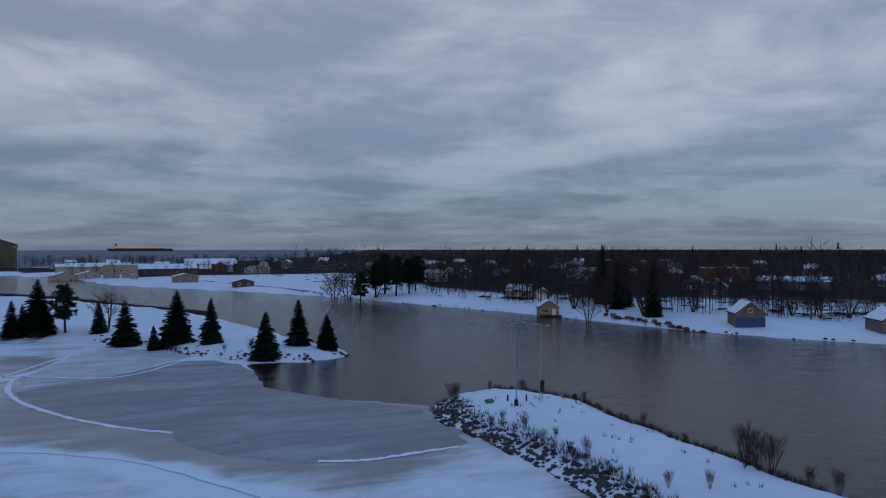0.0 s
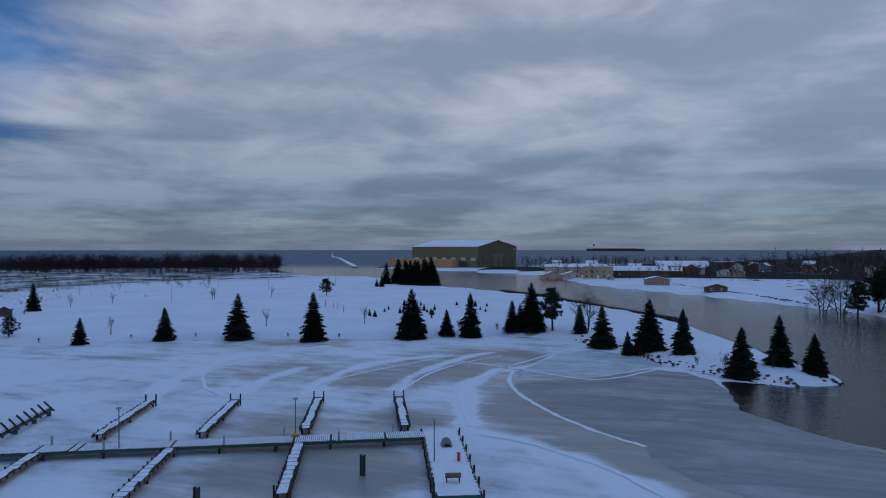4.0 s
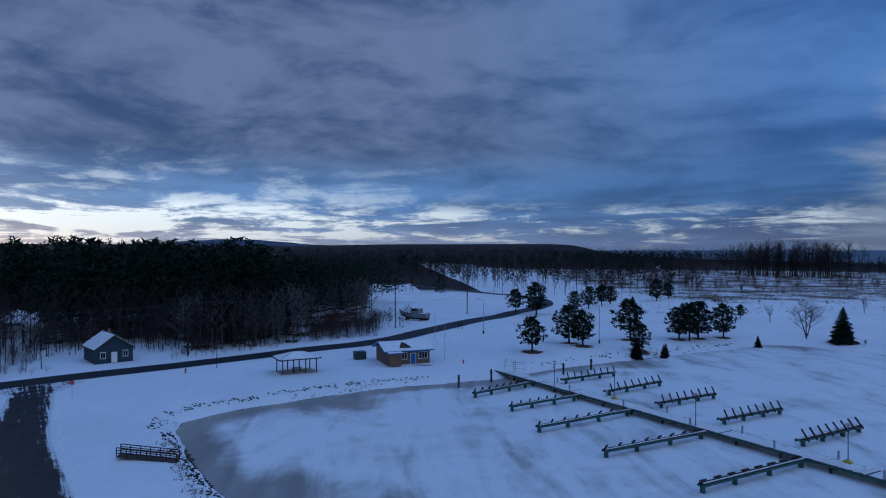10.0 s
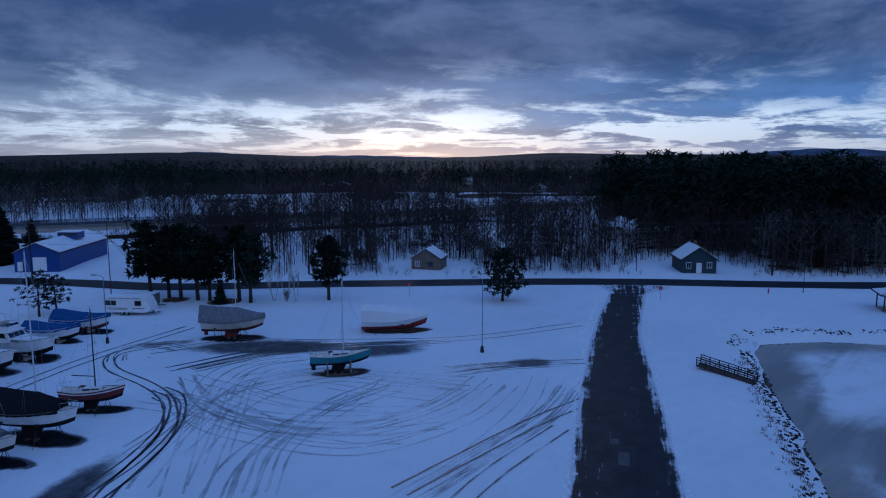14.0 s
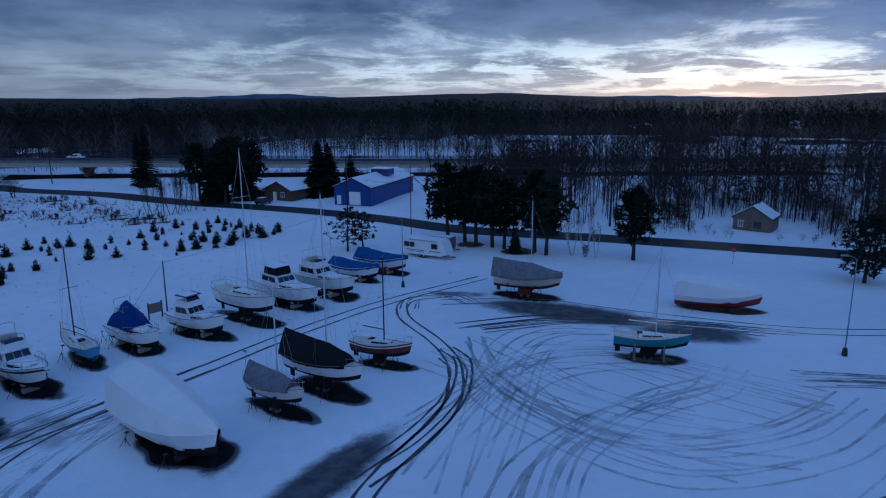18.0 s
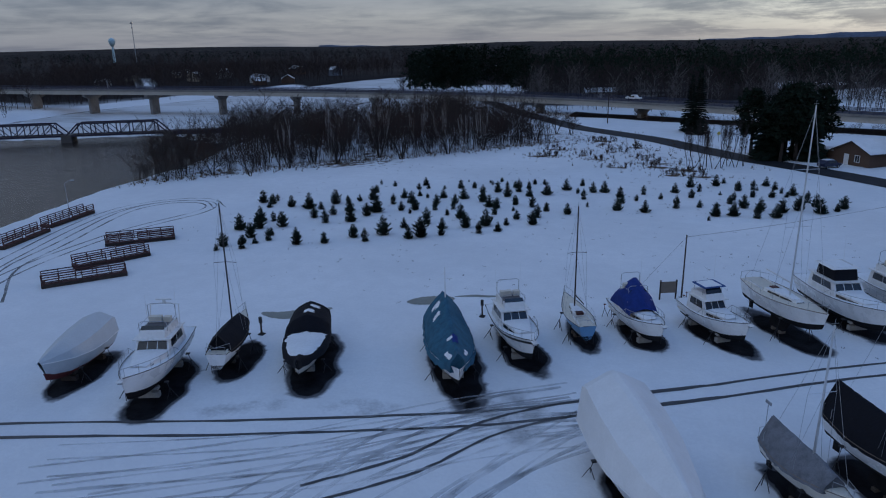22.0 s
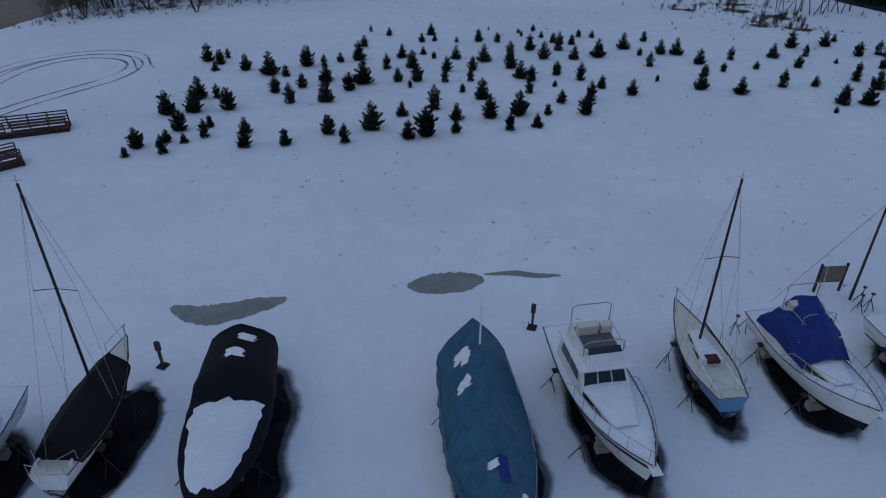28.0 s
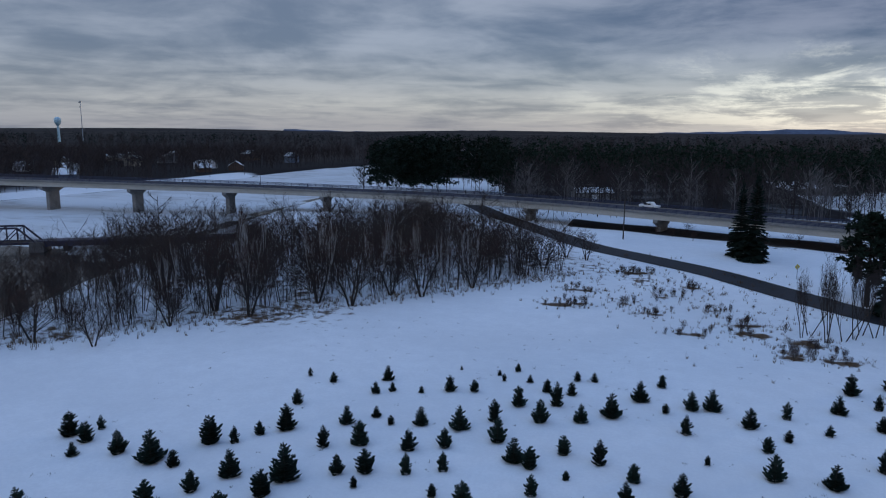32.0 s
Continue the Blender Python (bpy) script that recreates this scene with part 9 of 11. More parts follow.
def car(m, label, paint, kind="suv"):
    ob = thing("parked_car", m, label, "car", "parked cars")
    prof = [(-2.2, 0.45), (2.2, 0.45), (2.25, 0.85), (1.3, 1.0), (0.6, 1.55), (-1.7, 1.6), (-2.25, 1.0)] if kind == "suv" else [(-2.7, 0.5), (2.6, 0.5), (2.65, 0.95), (1.4, 1.05), (0.9, 1.75), (-0.6, 1.75), (-0.7, 1.1), (-2.7, 1.1)]
    part("body", Geo().loft([[(x, -0.9, z) for x, z in prof], [(x, 0.9, z) for x, z in prof]], caps=True), paint, ob)
    for x in (-0.82, 0.20):
        for y in (-0.905, 0.905):
            part("side_window", Geo().box(x, y, 1.08, 0.92, 0.02, 0.38), GLASS_DARK, ob)
    part("windscreen", Geo().poly((1.27, -0.75, 1.05), (1.27, 0.75, 1.05), (0.66, 0.68, 1.53), (0.66, -0.68, 1.53)), GLASS_DARK, ob)
    for x in (-1.4, 1.4):
        for y in (-0.92, 0.92):
            w = part("wheel", Geo().tube([(x, y, 0.34), (x, y * 0.8, 0.34)], 0.34, 12), RUBBER, ob)
            part("rim", Geo().tube([(x, y * 1.02, 0.34), (x, y, 0.34)], 0.2, 10), STEEL, w)
    for y in (-0.65, 0.65):
        part("headlight", Geo().box(2.25 if kind == "suv" else 2.65, y, 0.72, 0.06, 0.3, 0.14), WHITE, ob)
    part("roof_snow", Geo().box(-0.5, 0, 1.63, 1.8, 1.4, 0.06) if kind == "suv" else Geo().box(0.15, 0, 1.754, 1.3, 1.4, 0.05), ROOF_SNOW, ob)
    return ob


car(spot(28.5, 143.5, 40), "dark blue car parked by the bungalow", mat("dark_blue_car", (0.015, 0.022, 0.06), 0.3))

# old grey work boat ashore beside the road
ob = thing("old_work_boat", spot(193, -21.5, -40), "old grey work boat standing ashore", "boat")
hull_parts(ob, 11, 3.6, 1.9, 0.5, 0.9, mat("grey_hull", (0.20, 0.21, 0.22), 0.7), ANTIFOUL, keel=0.2, fine=2.0, transom=0.8)
part("deck", deck_skin(11, 3.6, 1.9, 0.5, 0.9, fine=2.0, transom=0.8), ROOF_SNOW, ob)
part("wheelhouse", cabin_block(-2.5, 0.8, 2.6, 2.4, 2.3, 1.7, 0.0, 0.2, 0.08), mat("grey_hull", (0.2, 0.2, 0.2)), ob)
for pane in band(-2.5, 0.8, 2.6, 2.4, 2.3, 1.7, 0.0, 0.2, 0.08, 0.5, 0.85):
    part("wheelhouse_window", pane, GLASS_DARK, ob)
part("roof", Geo().box(0, -0.9, 4.0, 2.8, 3.6, 0.14), ROOF_SNOW, ob)
for y in (-3, 3):
    part("keel_block", Geo().box(0, y, 0, 1.6, 0.5, 0.5), WOOD_DARK, ob)

# utility poles and cables along the road
POLES = [(-16, 204.2), (41, 124), (78, 92), (112, 60), (134, 25.6), (173, -15.5), (210, -39), (262, -46)]
for i, (x, y) in enumerate(POLES):
    utility_pole(spot(x, y, 0 if i == 0 else -50), 12.2, arms=1)
wires([site(*p) for p in POLES[1:]], 12.0, 0, 1.1, "power cables along the road", ((-1.0, 0), (1.0, 0), (0.2, -1.6), (0.0, -4.2)))
ob = thing("warning_sign", spot(11.5, 171.5, -150), "yellow diamond road sign on a post", "road sign")
part("post", Geo().box(0, 0, 0, 0.08, 0.08, 2.4), STEEL, ob)
part("plate", Geo().loft([[(0, -0.06, 1.7), (0.55, -0.06, 2.25), (0, -0.06, 2.8), (-0.55, -0.06, 2.25)], [(0, -0.08, 1.7), (0.55, -0.08, 2.25), (0, -0.08, 2.8), (-0.55, -0.08, 2.25)]], caps=True), YELLOW, ob, "yellow diamond")

# ---- highway bridge, railway bridge ----
BRIDGE = [(-330, 214, 8.4), (-235, 211, 8.4), (-207, 212, 8.4), (-180, 214, 8.3), (-153, 218, 8.0), (-126, 224, 7.4), (-98, 229, 6.7), (-69, 231, 6.1), (-40, 229, 5.6), (-8, 219, 5.2), (26, 204, 4.9), (60, 189, 4.6), (105, 172, 4.2), (170, 150, 3.4), (260, 140, 2.0)]
GIRDER = mat("painted_girder", (0.42, 0.39, 0.34), 0.7, scale=0.2, vary=0.15)
ob = thing("highway_bridge", pose(0, 0, 0), "long concrete road bridge with dark railings on hammerhead piers", "bridge")
line = smooth_line([(*site(x, y), z) for x, y, z in BRIDGE], 3)


def offset(k, s, dz):
    p, d = line[k], (line[min(k + 1, len(line) - 1)] - line[max(k - 1, 0)]).normalized()
    return Vector((p.x - d.y * s, p.y + d.x * s, p.z + dz))


N = len(line)
W2 = 5.6
deck = [[offset(k, -W2, 0), offset(k, W2, 0), offset(k, W2, -0.3), offset(k, -W2, -0.3)] for k in range(N)]
BRIDGE_CONC = mat("weathered_bridge_concrete", (0.19, 0.18, 0.17), 0.85, scale=0.25, vary=0.3)
part("deck", Geo().loft(deck, caps=True), BRIDGE_CONC, ob)
part("road_surface", Geo().strip([offset(k, W2 - 0.5, 0.02) for k in range(N)], [offset(k, -W2 + 0.5, 0.02) for k in range(N)]), mat("wet_salted_asphalt", (0.07, 0.07, 0.078), 0.6, scale=0.3, spec=0.2), ob)
for s in (-4.9, -1.7, 1.7, 4.9):
    part("girder", Geo().loft([[offset(k, s - 0.25, -0.3), offset(k, s + 0.25, -0.3), offset(k, s + 0.25, -1.75), offset(k, s - 0.25, -1.75)] for k in range(N)], caps=True), GIRDER, ob)
for s in (-W2 + 0.2, W2 - 0.2):
    part("kerb", Geo().loft([[offset(k, s - 0.18, 0), offset(k, s + 0.18, 0), offset(k, s + 0.18, 0.35), offset(k, s - 0.18, 0.35)] for k in range(N)], caps=True), BRIDGE_CONC, ob)
    for dz in (0.62, 0.92, 1.22):
        part("rail", Geo().tube([offset(k, s, dz) for k in range(N)], 0.085, 4), mat("dark_blue_rail", (0.022, 0.025, 0.06), 0.5), ob)
    posts = Geo()
    for k in range(N - 1):
        n = max(2, int((line[k + 1] - line[k]).length / 2.4))
        for i in range(n):
            p = offset(k, s, 0.35).lerp(offset(k + 1, s, 0.35), i / n)
            posts.box(p.x, p.y, p.z, 0.14, 0.14, 0.95)
    tagged(part("rail_post", posts, mat("dark_blue_rail", (0.022, 0.025, 0.06)), ob), kind="stuff")
for i, (x, y, z) in enumerate(BRIDGE[1:-2]):
    k = 3 * (i + 1)
    d = (line[k + 1] - line[k - 1]).normalized()
    X, Y = site(x, y)
    g0 = min(gz(X, Y), -0.2) - 0.6
    turn = math.degrees(math.atan2(d.y, d.x))
    m = pose(X, Y, 0, 0, 0, turn)
    top = z - 1.75
    prof = [(-2.4, g0), (2.4, g0), (2.4, top - 2.0), (5.2, top - 0.8), (5.2, top), (-5.2, top), (-5.2, top - 0.8), (-2.4, top - 2.0)]
    part("pier", Geo().loft([[(-0.6, yy, zz) for yy, zz in prof], [(0.6, yy, zz) for yy, zz in prof]], caps=True), BRIDGE_CONC, ob, "concrete hammerhead pier", at=m)
for i, (x, y, z) in enumerate(((-190, 213, 8.4), (-120, 226, 7.3), (-50, 231.5, 5.8), (8, 213, 5.1), (66, 187, 4.6))):
    street_lamp(pose(*site(x, y + 4.4), z), 6.0, "thin lamp post on the bridge parapet", arm=0.9, base=0, material=BLACK, group="bridge lamps")
car(pose(*site(-11, 222), 5.45, 0, 0, -24), "white pickup truck on the bridge", WHITE, "pickup")

TRUSS = mat("dark_purple_steel", (0.028, 0.024, 0.05), 0.6, scale=0.6, vary=0.25)
rb = thing("railway_bridge", pose(0, 0, 0), "dark steel truss railway bridge on stone piers", "bridge")
ends = [Vector((*site(x, y), 0.25)) for x, y in ((-168, 132.8), (-146.5, 146.2), (-125, 159.0))]
side = (ends[2] - ends[0]).normalized().cross(Vector((0, 0, 1)))
for a, b in ((ends[0] * 2 - ends[1], ends[0]), (ends[0], ends[1]), (ends[1], ends[2])):
    for s in (-2.2, 2.2):
        P = [a.lerp(b, k / 8) + side * s for k in range(9)]
        up = Vector((0, 0, 3.5))
        part("bottom_chord", Geo().beam(P[0], P[8], 0.35, 0.5), TRUSS, rb)
        part("top_chord", Geo().beam(P[1] + up, P[7] + up, 0.35, 0.4), TRUSS, rb)
        part("end_post", Geo().beam(P[0], P[1] + up, 0.35, 0.35), TRUSS, rb)
        part("end_post", Geo().beam(P[8], P[7] + up, 0.35, 0.35), TRUSS, rb)
        for k in range(1, 8):
            part("upright", Geo().beam(P[k], P[k] + up, 0.22, 0.22), TRUSS, rb)
            if k < 7:
                part("diagonal", Geo().beam(P[k] + (up if k < 4 else Vector()), P[k + 1] + (Vector() if k < 4 else up), 0.18, 0.18), TRUSS, rb)
    part("track_bed", Geo().beam(a + Vector((0, 0, -0.1)), b + Vector((0, 0, -0.1)), 4.2, 0.4), WOOD_DARK, rb)
for e in ends:
    part("stone_pier", Geo().box(e.x, e.y, -3.2, 3.2, 6.0, 3.7, rz=math.degrees(math.atan2((ends[1] - ends[0]).y, (ends[1] - ends[0]).x)), taper=0.85), mat("dark_masonry", (0.10, 0.09, 0.085), 0.9), rb)
step = (ends[2] - ends[1])
tb = ends[2] + step * 1.75
part("trestle_girder", Geo().beam(ends[2] + Vector((0, 0, -0.2)), tb + Vector((0, 0, -0.2)), 3.6, 1.3), TRUSS, rb)
for k in range(5):
    p = ends[2] + step * (0.35 * k + 0.2)
    part("trestle_bent", Geo().box(p.x, p.y, -3.0, 1.0, 3.6, 3.0, rz=30), WOOD_DARK, rb)

# water tower and radio mast over the far woods, white tank in the field
wt = thing("water_tower", pose(*site(-673, 686), 8), "pale blue water tower on a single stem", "water tower")
part("stem", Geo().tube([(0, 0, 0), (0, 0, 24)], [2.0, 1.4], 12), mat("pale_blue_paint", (0.42, 0.60, 0.68), 0.5), wt)
part("tank", Geo().tube([(0, 0, 22), (0, 0, 25), (0, 0, 29), (0, 0, 32), (0, 0, 33.5)], [1.6, 3.6, 4.7, 3.6, 0.8], 16), MATS["pale_blue_paint"], wt, smooth=True)
rm = thing("radio_mast", pose(*site(-652, 700), 8), "thin lattice radio mast with antennas", "mast")
part("mast", Geo().tube([(0, 0, 0), (0, 0, 56)], [0.8, 0.4], 4), STEEL, rm)
part("antennas", Geo().box(0, 0, 52, 4, 1.5, 2.2).box(0, 0, 46, 3, 1.0, 1.2), STEEL, rm)
solid("white_tank", Geo().tube([(0, 0, 0), (0, 0, 4.2), (0, 0, 4.8)], [2.2, 2.2, 0.6], 14), WHITE, "small white tank in the far field", "tank", spot(601, -269))


# ---- the town across the river, the boat hall and the lake ----
rt = random.Random(9)
TAN_SHED = wall_mat("tan_siding", (0.26, 0.21, 0.15))
CREAM = wall_mat("cream_siding", (0.50, 0.43, 0.36))
GREYS = [wall_mat("grey_siding", (0.22, 0.22, 0.22)), wall_mat("white_siding", (0.60, 0.60, 0.60)), wall_mat("beige_siding", (0.40, 0.35, 0.28)), wall_mat("blue_grey_siding", (0.16, 0.20, 0.26)), wall_mat("red_brick", (0.20, 0.075, 0.05)), BROWN]


def face(x, y):
    """Turn of a house whose front looks to the boat basin."""
    return math.degrees(math.atan2(y + 20, x)) - 90


ob = gable_house("river_cabin", spot(-97.2, -166.8, face(-96, -166) + 10), 6.2, 5.0, 2.6, 4.6, TAN_SHED, "tan cabin with a porch on the river bank", over=0.4)
window(ob, -1.2, -2.5, 1.5, 1.8, 1.1, 0, bars=2)
door(ob, 1.6, -2.5, 0, 0.9, 2.0, 0)
part("deck", Geo().box(0.5, -3.4, -0.3, 6.5, 1.8, 0.5), WOOD_DARK, ob)
ob = gable_house("boathouse", spot(-120.6, -121.5, face(-120, -119) + 20), 7.0, 7.5, 3.2, 6.0, LOGS, "weathered boathouse with blue lower walls", over=0.35)
part("blue_wall", Geo().box(0, -3.77, 0, 6.9, 0.06, 2.2), mat("faded_blue", (0.03, 0.07, 0.17)), ob)
part("side_panel", Geo().box(3.53, 0, 0, 0.06, 7.3, 2.8), mat("pale_blue", (0.25, 0.45, 0.62)), ob)
window(ob, 0, -3.75, 4.0, 0.8, 0.9, 0)
part("chimney", Geo().box(0.2, 1.0, 5.2, 0.6, 0.6, 1.5), CONCRETE, ob)
ob = gable_house("old_boathouse", spot(-138, -101, face(-138, -101) + 30), 7.5, 8.0, 3.0, 5.4, LOGS, "old unpainted boathouse with a snowy roof", over=0.4)
window(ob, -1.5, -4.0, 1.5, 1.0, 1.2, 0)
ob = gable_house("white_roofed_house", spot(-114, -213, face(-114, -213) - 10), 9, 8, 2.8, 5.0, GREYS[2], "beige bungalow with a broad snowy roof", over=0.5, axis="x")
window(ob, -2, -4, 1.5, 1.6, 1.2, 0)
window(ob, 2.5, -4, 1.5, 1.6, 1.2, 0)
door(ob, 0.3, -4, 0, 1.0, 2.1, 0)
ob = gable_house("garage", spot(-117, -203, face(-117, -203)), 5, 5.5, 2.4, 4.0, GREYS[2], "small beige garage with a white door", over=0.3)
part("garage_door", Geo().box(0, -2.77, 0, 3.4, 0.08, 2.1), WHITE, ob)
box_building("white_office", spot(-125.5, -320, face(-125, -320)), 13, 11, 6.4, GREYS[1], "white two-storey office with dark windows", rows=2, cols=4)
box_building("brick_block", spot(-258, -266, face(-258, -266)), 26, 16, 7.5, GREYS[4], "dark red brick block with a snowy flat roof", rows=1, cols=4, faces=(0,))
ob = gable_house("blue_roofed_hall", spot(-236, -207, face(-236, -207)), 30, 14, 4.0, 6.0, wall_mat("pale_blue_metal", (0.14, 0.24, 0.42)), "long pale blue hall with a snowy roof", over=0.4, axis="x", category="building")
ob = gable_house("long_shed", spot(-262, -165, face(-262, -165)), 26, 12, 3.6, 5.6, GREYS[3], "long grey-blue shed with a snowy roof", over=0.4, axis="x", category="building")
# fish sheds and yard buildings nearer the river mouth
for x, y, w, d, e, r, mt, lab in ((52, -440, 16, 12, 4.5, 7.0, CREAM, "cream gabled shed on the quay"), (38, -432, 12, 9, 3, 4.6, CREAM, "low cream shed on the quay"), (2, -440, 46, 18, 5, 8, BROWN, "long brown fish hall with a pale snowy roof"),
                                  (-10, -360, 13, 9, 3.2, 4.6, TAN_SHED, "tan metal shed by the river"), (-33, -318, 10, 7, 2.4, 3.8, BROWN, "small brown boat shed with a snowy roof"), (40, -505, 44, 20, 5, 7.5, GREYS[2], "long beige hall with a white roof"),
                                  (-30, -520, 40, 22, 6, 10, BROWN, "large dark brown gabled hall"), (14, -402, 4, 3, 2.4, 3.4, GREYS[2], "tiny hut on the quay")):
    ob = gable_house("quay_shed", spot(x, y, face(x, y) + 8), w, d, e, r, mt, lab, over=0.4, axis="x" if w > 20 else "y", category="building")
    for k in range(2):
        window(ob, -w * 0.22 + k * w * 0.44, -d / 2, e * 0.55, 1.2, 1.1, 0)
box_building("quay_office", spot(22, -425, face(22, -425)), 20, 10, 8.0, wall_mat("tan_block", (0.36, 0.28, 0.20)), "tan block office with small windows", rows=2, cols=5)
# houses of the town
spots = []
for i in range(400):
    x, y = rt.uniform(-420, -90), rt.uniform(-620, -70)
    d = float(signed(WATERS, np.array([x * SC]), np.array([y * SC]))[0])
    if d > 55 and all((x - a) ** 2 + (y - b) ** 2 > 500 for a, b in spots) and not (-275 < x < -215 and -285 < y < -150) and (x + 125) ** 2 + (y + 320) ** 2 > 900:
        spots.append((x, y))
    if len(spots) > 62:
        break
for i, (x, y) in enumerate(spots):
    w, d, e = rt.uniform(8, 13), rt.uniform(8, 11), rt.choice((2.8, 3.2, 5.4))
    col = rt.choice(GREYS)
    word = {"grey_siding": "grey", "white_siding": "white", "beige_siding": "beige", "blue_grey_siding": "blue-grey", "red_brick": "red brick", "brown_siding": "brown"}[col.name]
    ob = gable_house("town_house", spot(x, y, face(x, y) + rt.choice((-20, 0, 70, 90))), w, d, e, e + rt.uniform(2.2, 3.2), col, word + (" two-storey" if e > 5 else " single-storey") + " town house with a snowy roof", over=0.4, group="town houses")
    for k in range(2):
        for st in range(2 if e > 5 else 1):
            window(ob, -w * 0.25 + k * w * 0.5, -d / 2, 1.6 + 2.6 * st, 1.1, 1.2, 0)
    door(ob, 0, -d / 2, 0, 0.95, 2.05, 0)
for i in range(26):
    x, y = rt.uniform(-90, 90), rt.uniform(-680, -470)
    if float(signed(WATERS, np.array([x * SC]), np.array([y * SC]))[0]) < 12:
        continue
    w, d, e = rt.uniform(8, 14), rt.uniform(8, 11), rt.choice((2.8, 3.2, 5.2))
    ob = gable_house("town_house", spot(x, y, face(x, y) + rt.choice((0, 90))), w, d, e, e + rt.uniform(2.0, 3.0), rt.choice(GREYS), "small house with a snowy roof near the quay", over=0.4, group="town houses")
    window(ob, -w * 0.25, -d / 2, 1.6, 1.1, 1.2, 0)
    window(ob, w * 0.25, -d / 2, 1.6, 1.1, 1.2, 0)
for x, y in ((-150, -322), (-156, -318)):
    car(spot(x, y, face(x, y)), "dark parked car on the snowy town lot", BLACK)
# river promenade furniture
for x, y in ((-88, -222), (-98, -205), (-104, -190), (-74, -245), (-110, -186)):
    solid("picnic_bench", Geo().box(0, 0, 0.75, 1.8, 0.7, 0.06).box(0, -0.7, 0.45, 1.8, 0.25, 0.05).box(0, 0.7, 0.45, 1.8, 0.25, 0.05).beam((0.7, -0.7, 0), (0.7, 0.2, 0.75), 0.1, 0.1).beam((-0.7, 0.7, 0), (-0.7, -0.2, 0.75), 0.1, 0.1), WOOD_DARK, "dark picnic bench on the promenade", "bench", spot(x, y, rt.uniform(0, 90)), "promenade benches")
for x, y in ((-80, -238), (-92, -212), (-101, -193), (-107, -178)):
    street_lamp(spot(x, y), 4.6, "short dark promenade lamp", arm=0.5, base=0, material=BLACK, group="promenade lamps")
for i in range(16):
    x, y = -103 - 0.3 * i + rt.uniform(-1, 1), -152 + i * 1.9
    solid("lumber_stack", Geo().box(0, 0, 0, rt.uniform(1.5, 3), 1.0, 0.4).box(0.1, 0, 0.42, 1.3, 0.9, 0.35), WOOD_GREY if i % 3 else WOOD_RED, "stack of dock timber on the bank", "timber", spot(x - 2, y, rt.uniform(0, 180)), "timber stacks")

# the big olive boat hall
OLIVE = wall_mat("olive_metal", (0.135, 0.12, 0.06), vary=0.1)
ob = gable_house("boat_hall", spot(161, -644.5, -20.8), 88, 76, 22, 29, OLIVE, "huge olive metal boat hall with a snowy roof", over=0.6, axis="x", category="building")
for f, n, span_ in ((0, 7, 88), (2, 7, 88)):
    for k in range(n):
        x = -span_ / 2 + (k + 0.5) * span_ / n
        window(ob, x, -38 if f == 0 else 38, 9, 6, 3.4, f, frame_m=OLIVE, glass=mat("pale_panel", (0.42, 0.42, 0.40)))
for s, f in ((-44, 3), (44, 1)):
    part("hall_door", Geo().box(s * 1.003, 0, 0, 0.2, 22, 15), mat("olive_pale", (0.19, 0.17, 0.10)), ob)
for x, y, w in ((184, -607, 66), (219, -619, 20)):
    box_building("hall_annex", spot(x, y, -20.8), w, 12, 8.5, wall_mat("orange_tan", (0.38, 0.23, 0.10)), "low tan annex of the hall", rows=1, cols=6, faces=(0, 2), front_door=False)
fp = thing("flag_pole", spot(95, -560), "flag pole with a small flag", "flag pole")
part("pole", Geo().tube([(0, 0, 0), (0, 0, 22)], [0.2, 0.12], 6), STEEL, fp)
part("flag", Geo().poly((0, 0, 19), (3.4, 0.6, 18.6), (3.4, 0.6, 20.6), (0, 0, 21.2)).poly((0, 0.02, 21.2), (3.4, 0.62, 20.6), (3.4, 0.62, 18.6), (0, 0.02, 19)), mat("striped_flag", (0.42, 0.12, 0.12)), fp)

# breakwater with its light, and the freighter on the lake
bw = Geo()
pts = [site(*p) for p in ((265, -620), (300, -690), (380, -850), (500, -1090), (600, -1270))]
for (p, d), (q, _) in zip(along(pts, 12), along(pts, 12)[1:]):
    bw.beam((p.x, p.y, -1.4), (q.x, q.y, -1.4), 7.0, 2.4)
setting("breakwater", bw, CONCRETE, "snowy concrete breakwater reaching into the lake", "breakwater")
bs = Geo()
for (p, d), (q, _) in zip(along(pts, 12), along(pts, 12)[1:]):
    bs.beam((p.x, p.y, -0.14), (q.x, q.y, -0.14), 5.6, 0.12)
tagged(setting("breakwater_snow", bs, SNOW, "snow on the breakwater", "snow"))
bl = thing("harbour_light", pose(*site(600, -1270), -0.2), "small white harbour light at the breakwater's end", "light tower")
part("tower", Geo().tube([(0, 0, 0), (0, 0, 9)], [1.2, 0.8], 10), WHITE, bl)
part("lantern", Geo().tube([(0, 0, 9), (0, 0, 10.5), (0, 0, 11.2)], [0.9, 0.9, 0.1], 10), BLACK, bl)
sh = thing("freighter", pose(-95 * 0 + 330 * 0 + 120, -3750, WATER_Z, 0, 0, 0), "long dark red bulk freighter far out on the lake", "ship")
RUST = mat("dark_red_hull", (0.07, 0.022, 0.022), 0.6)
S = 300.0
hull = [[(-S / 2, -14, 0), (S / 2 - 8, -14, 0), (S / 2, 0, 0), (S / 2 - 8, 14, 0), (-S / 2, 14, 0)], [(-S / 2, -15, 13), (S / 2 - 2, -15, 13), (S / 2 + 6, 0, 14), (S / 2 - 2, 15, 13), (-S / 2, 15, 13)]]
part("hull", Geo().loft(hull, caps=True), RUST, sh)
part("hatches", Geo().box(10, 0, 13, S * 0.8, 14, 1.5), WOOD_DARK, sh)
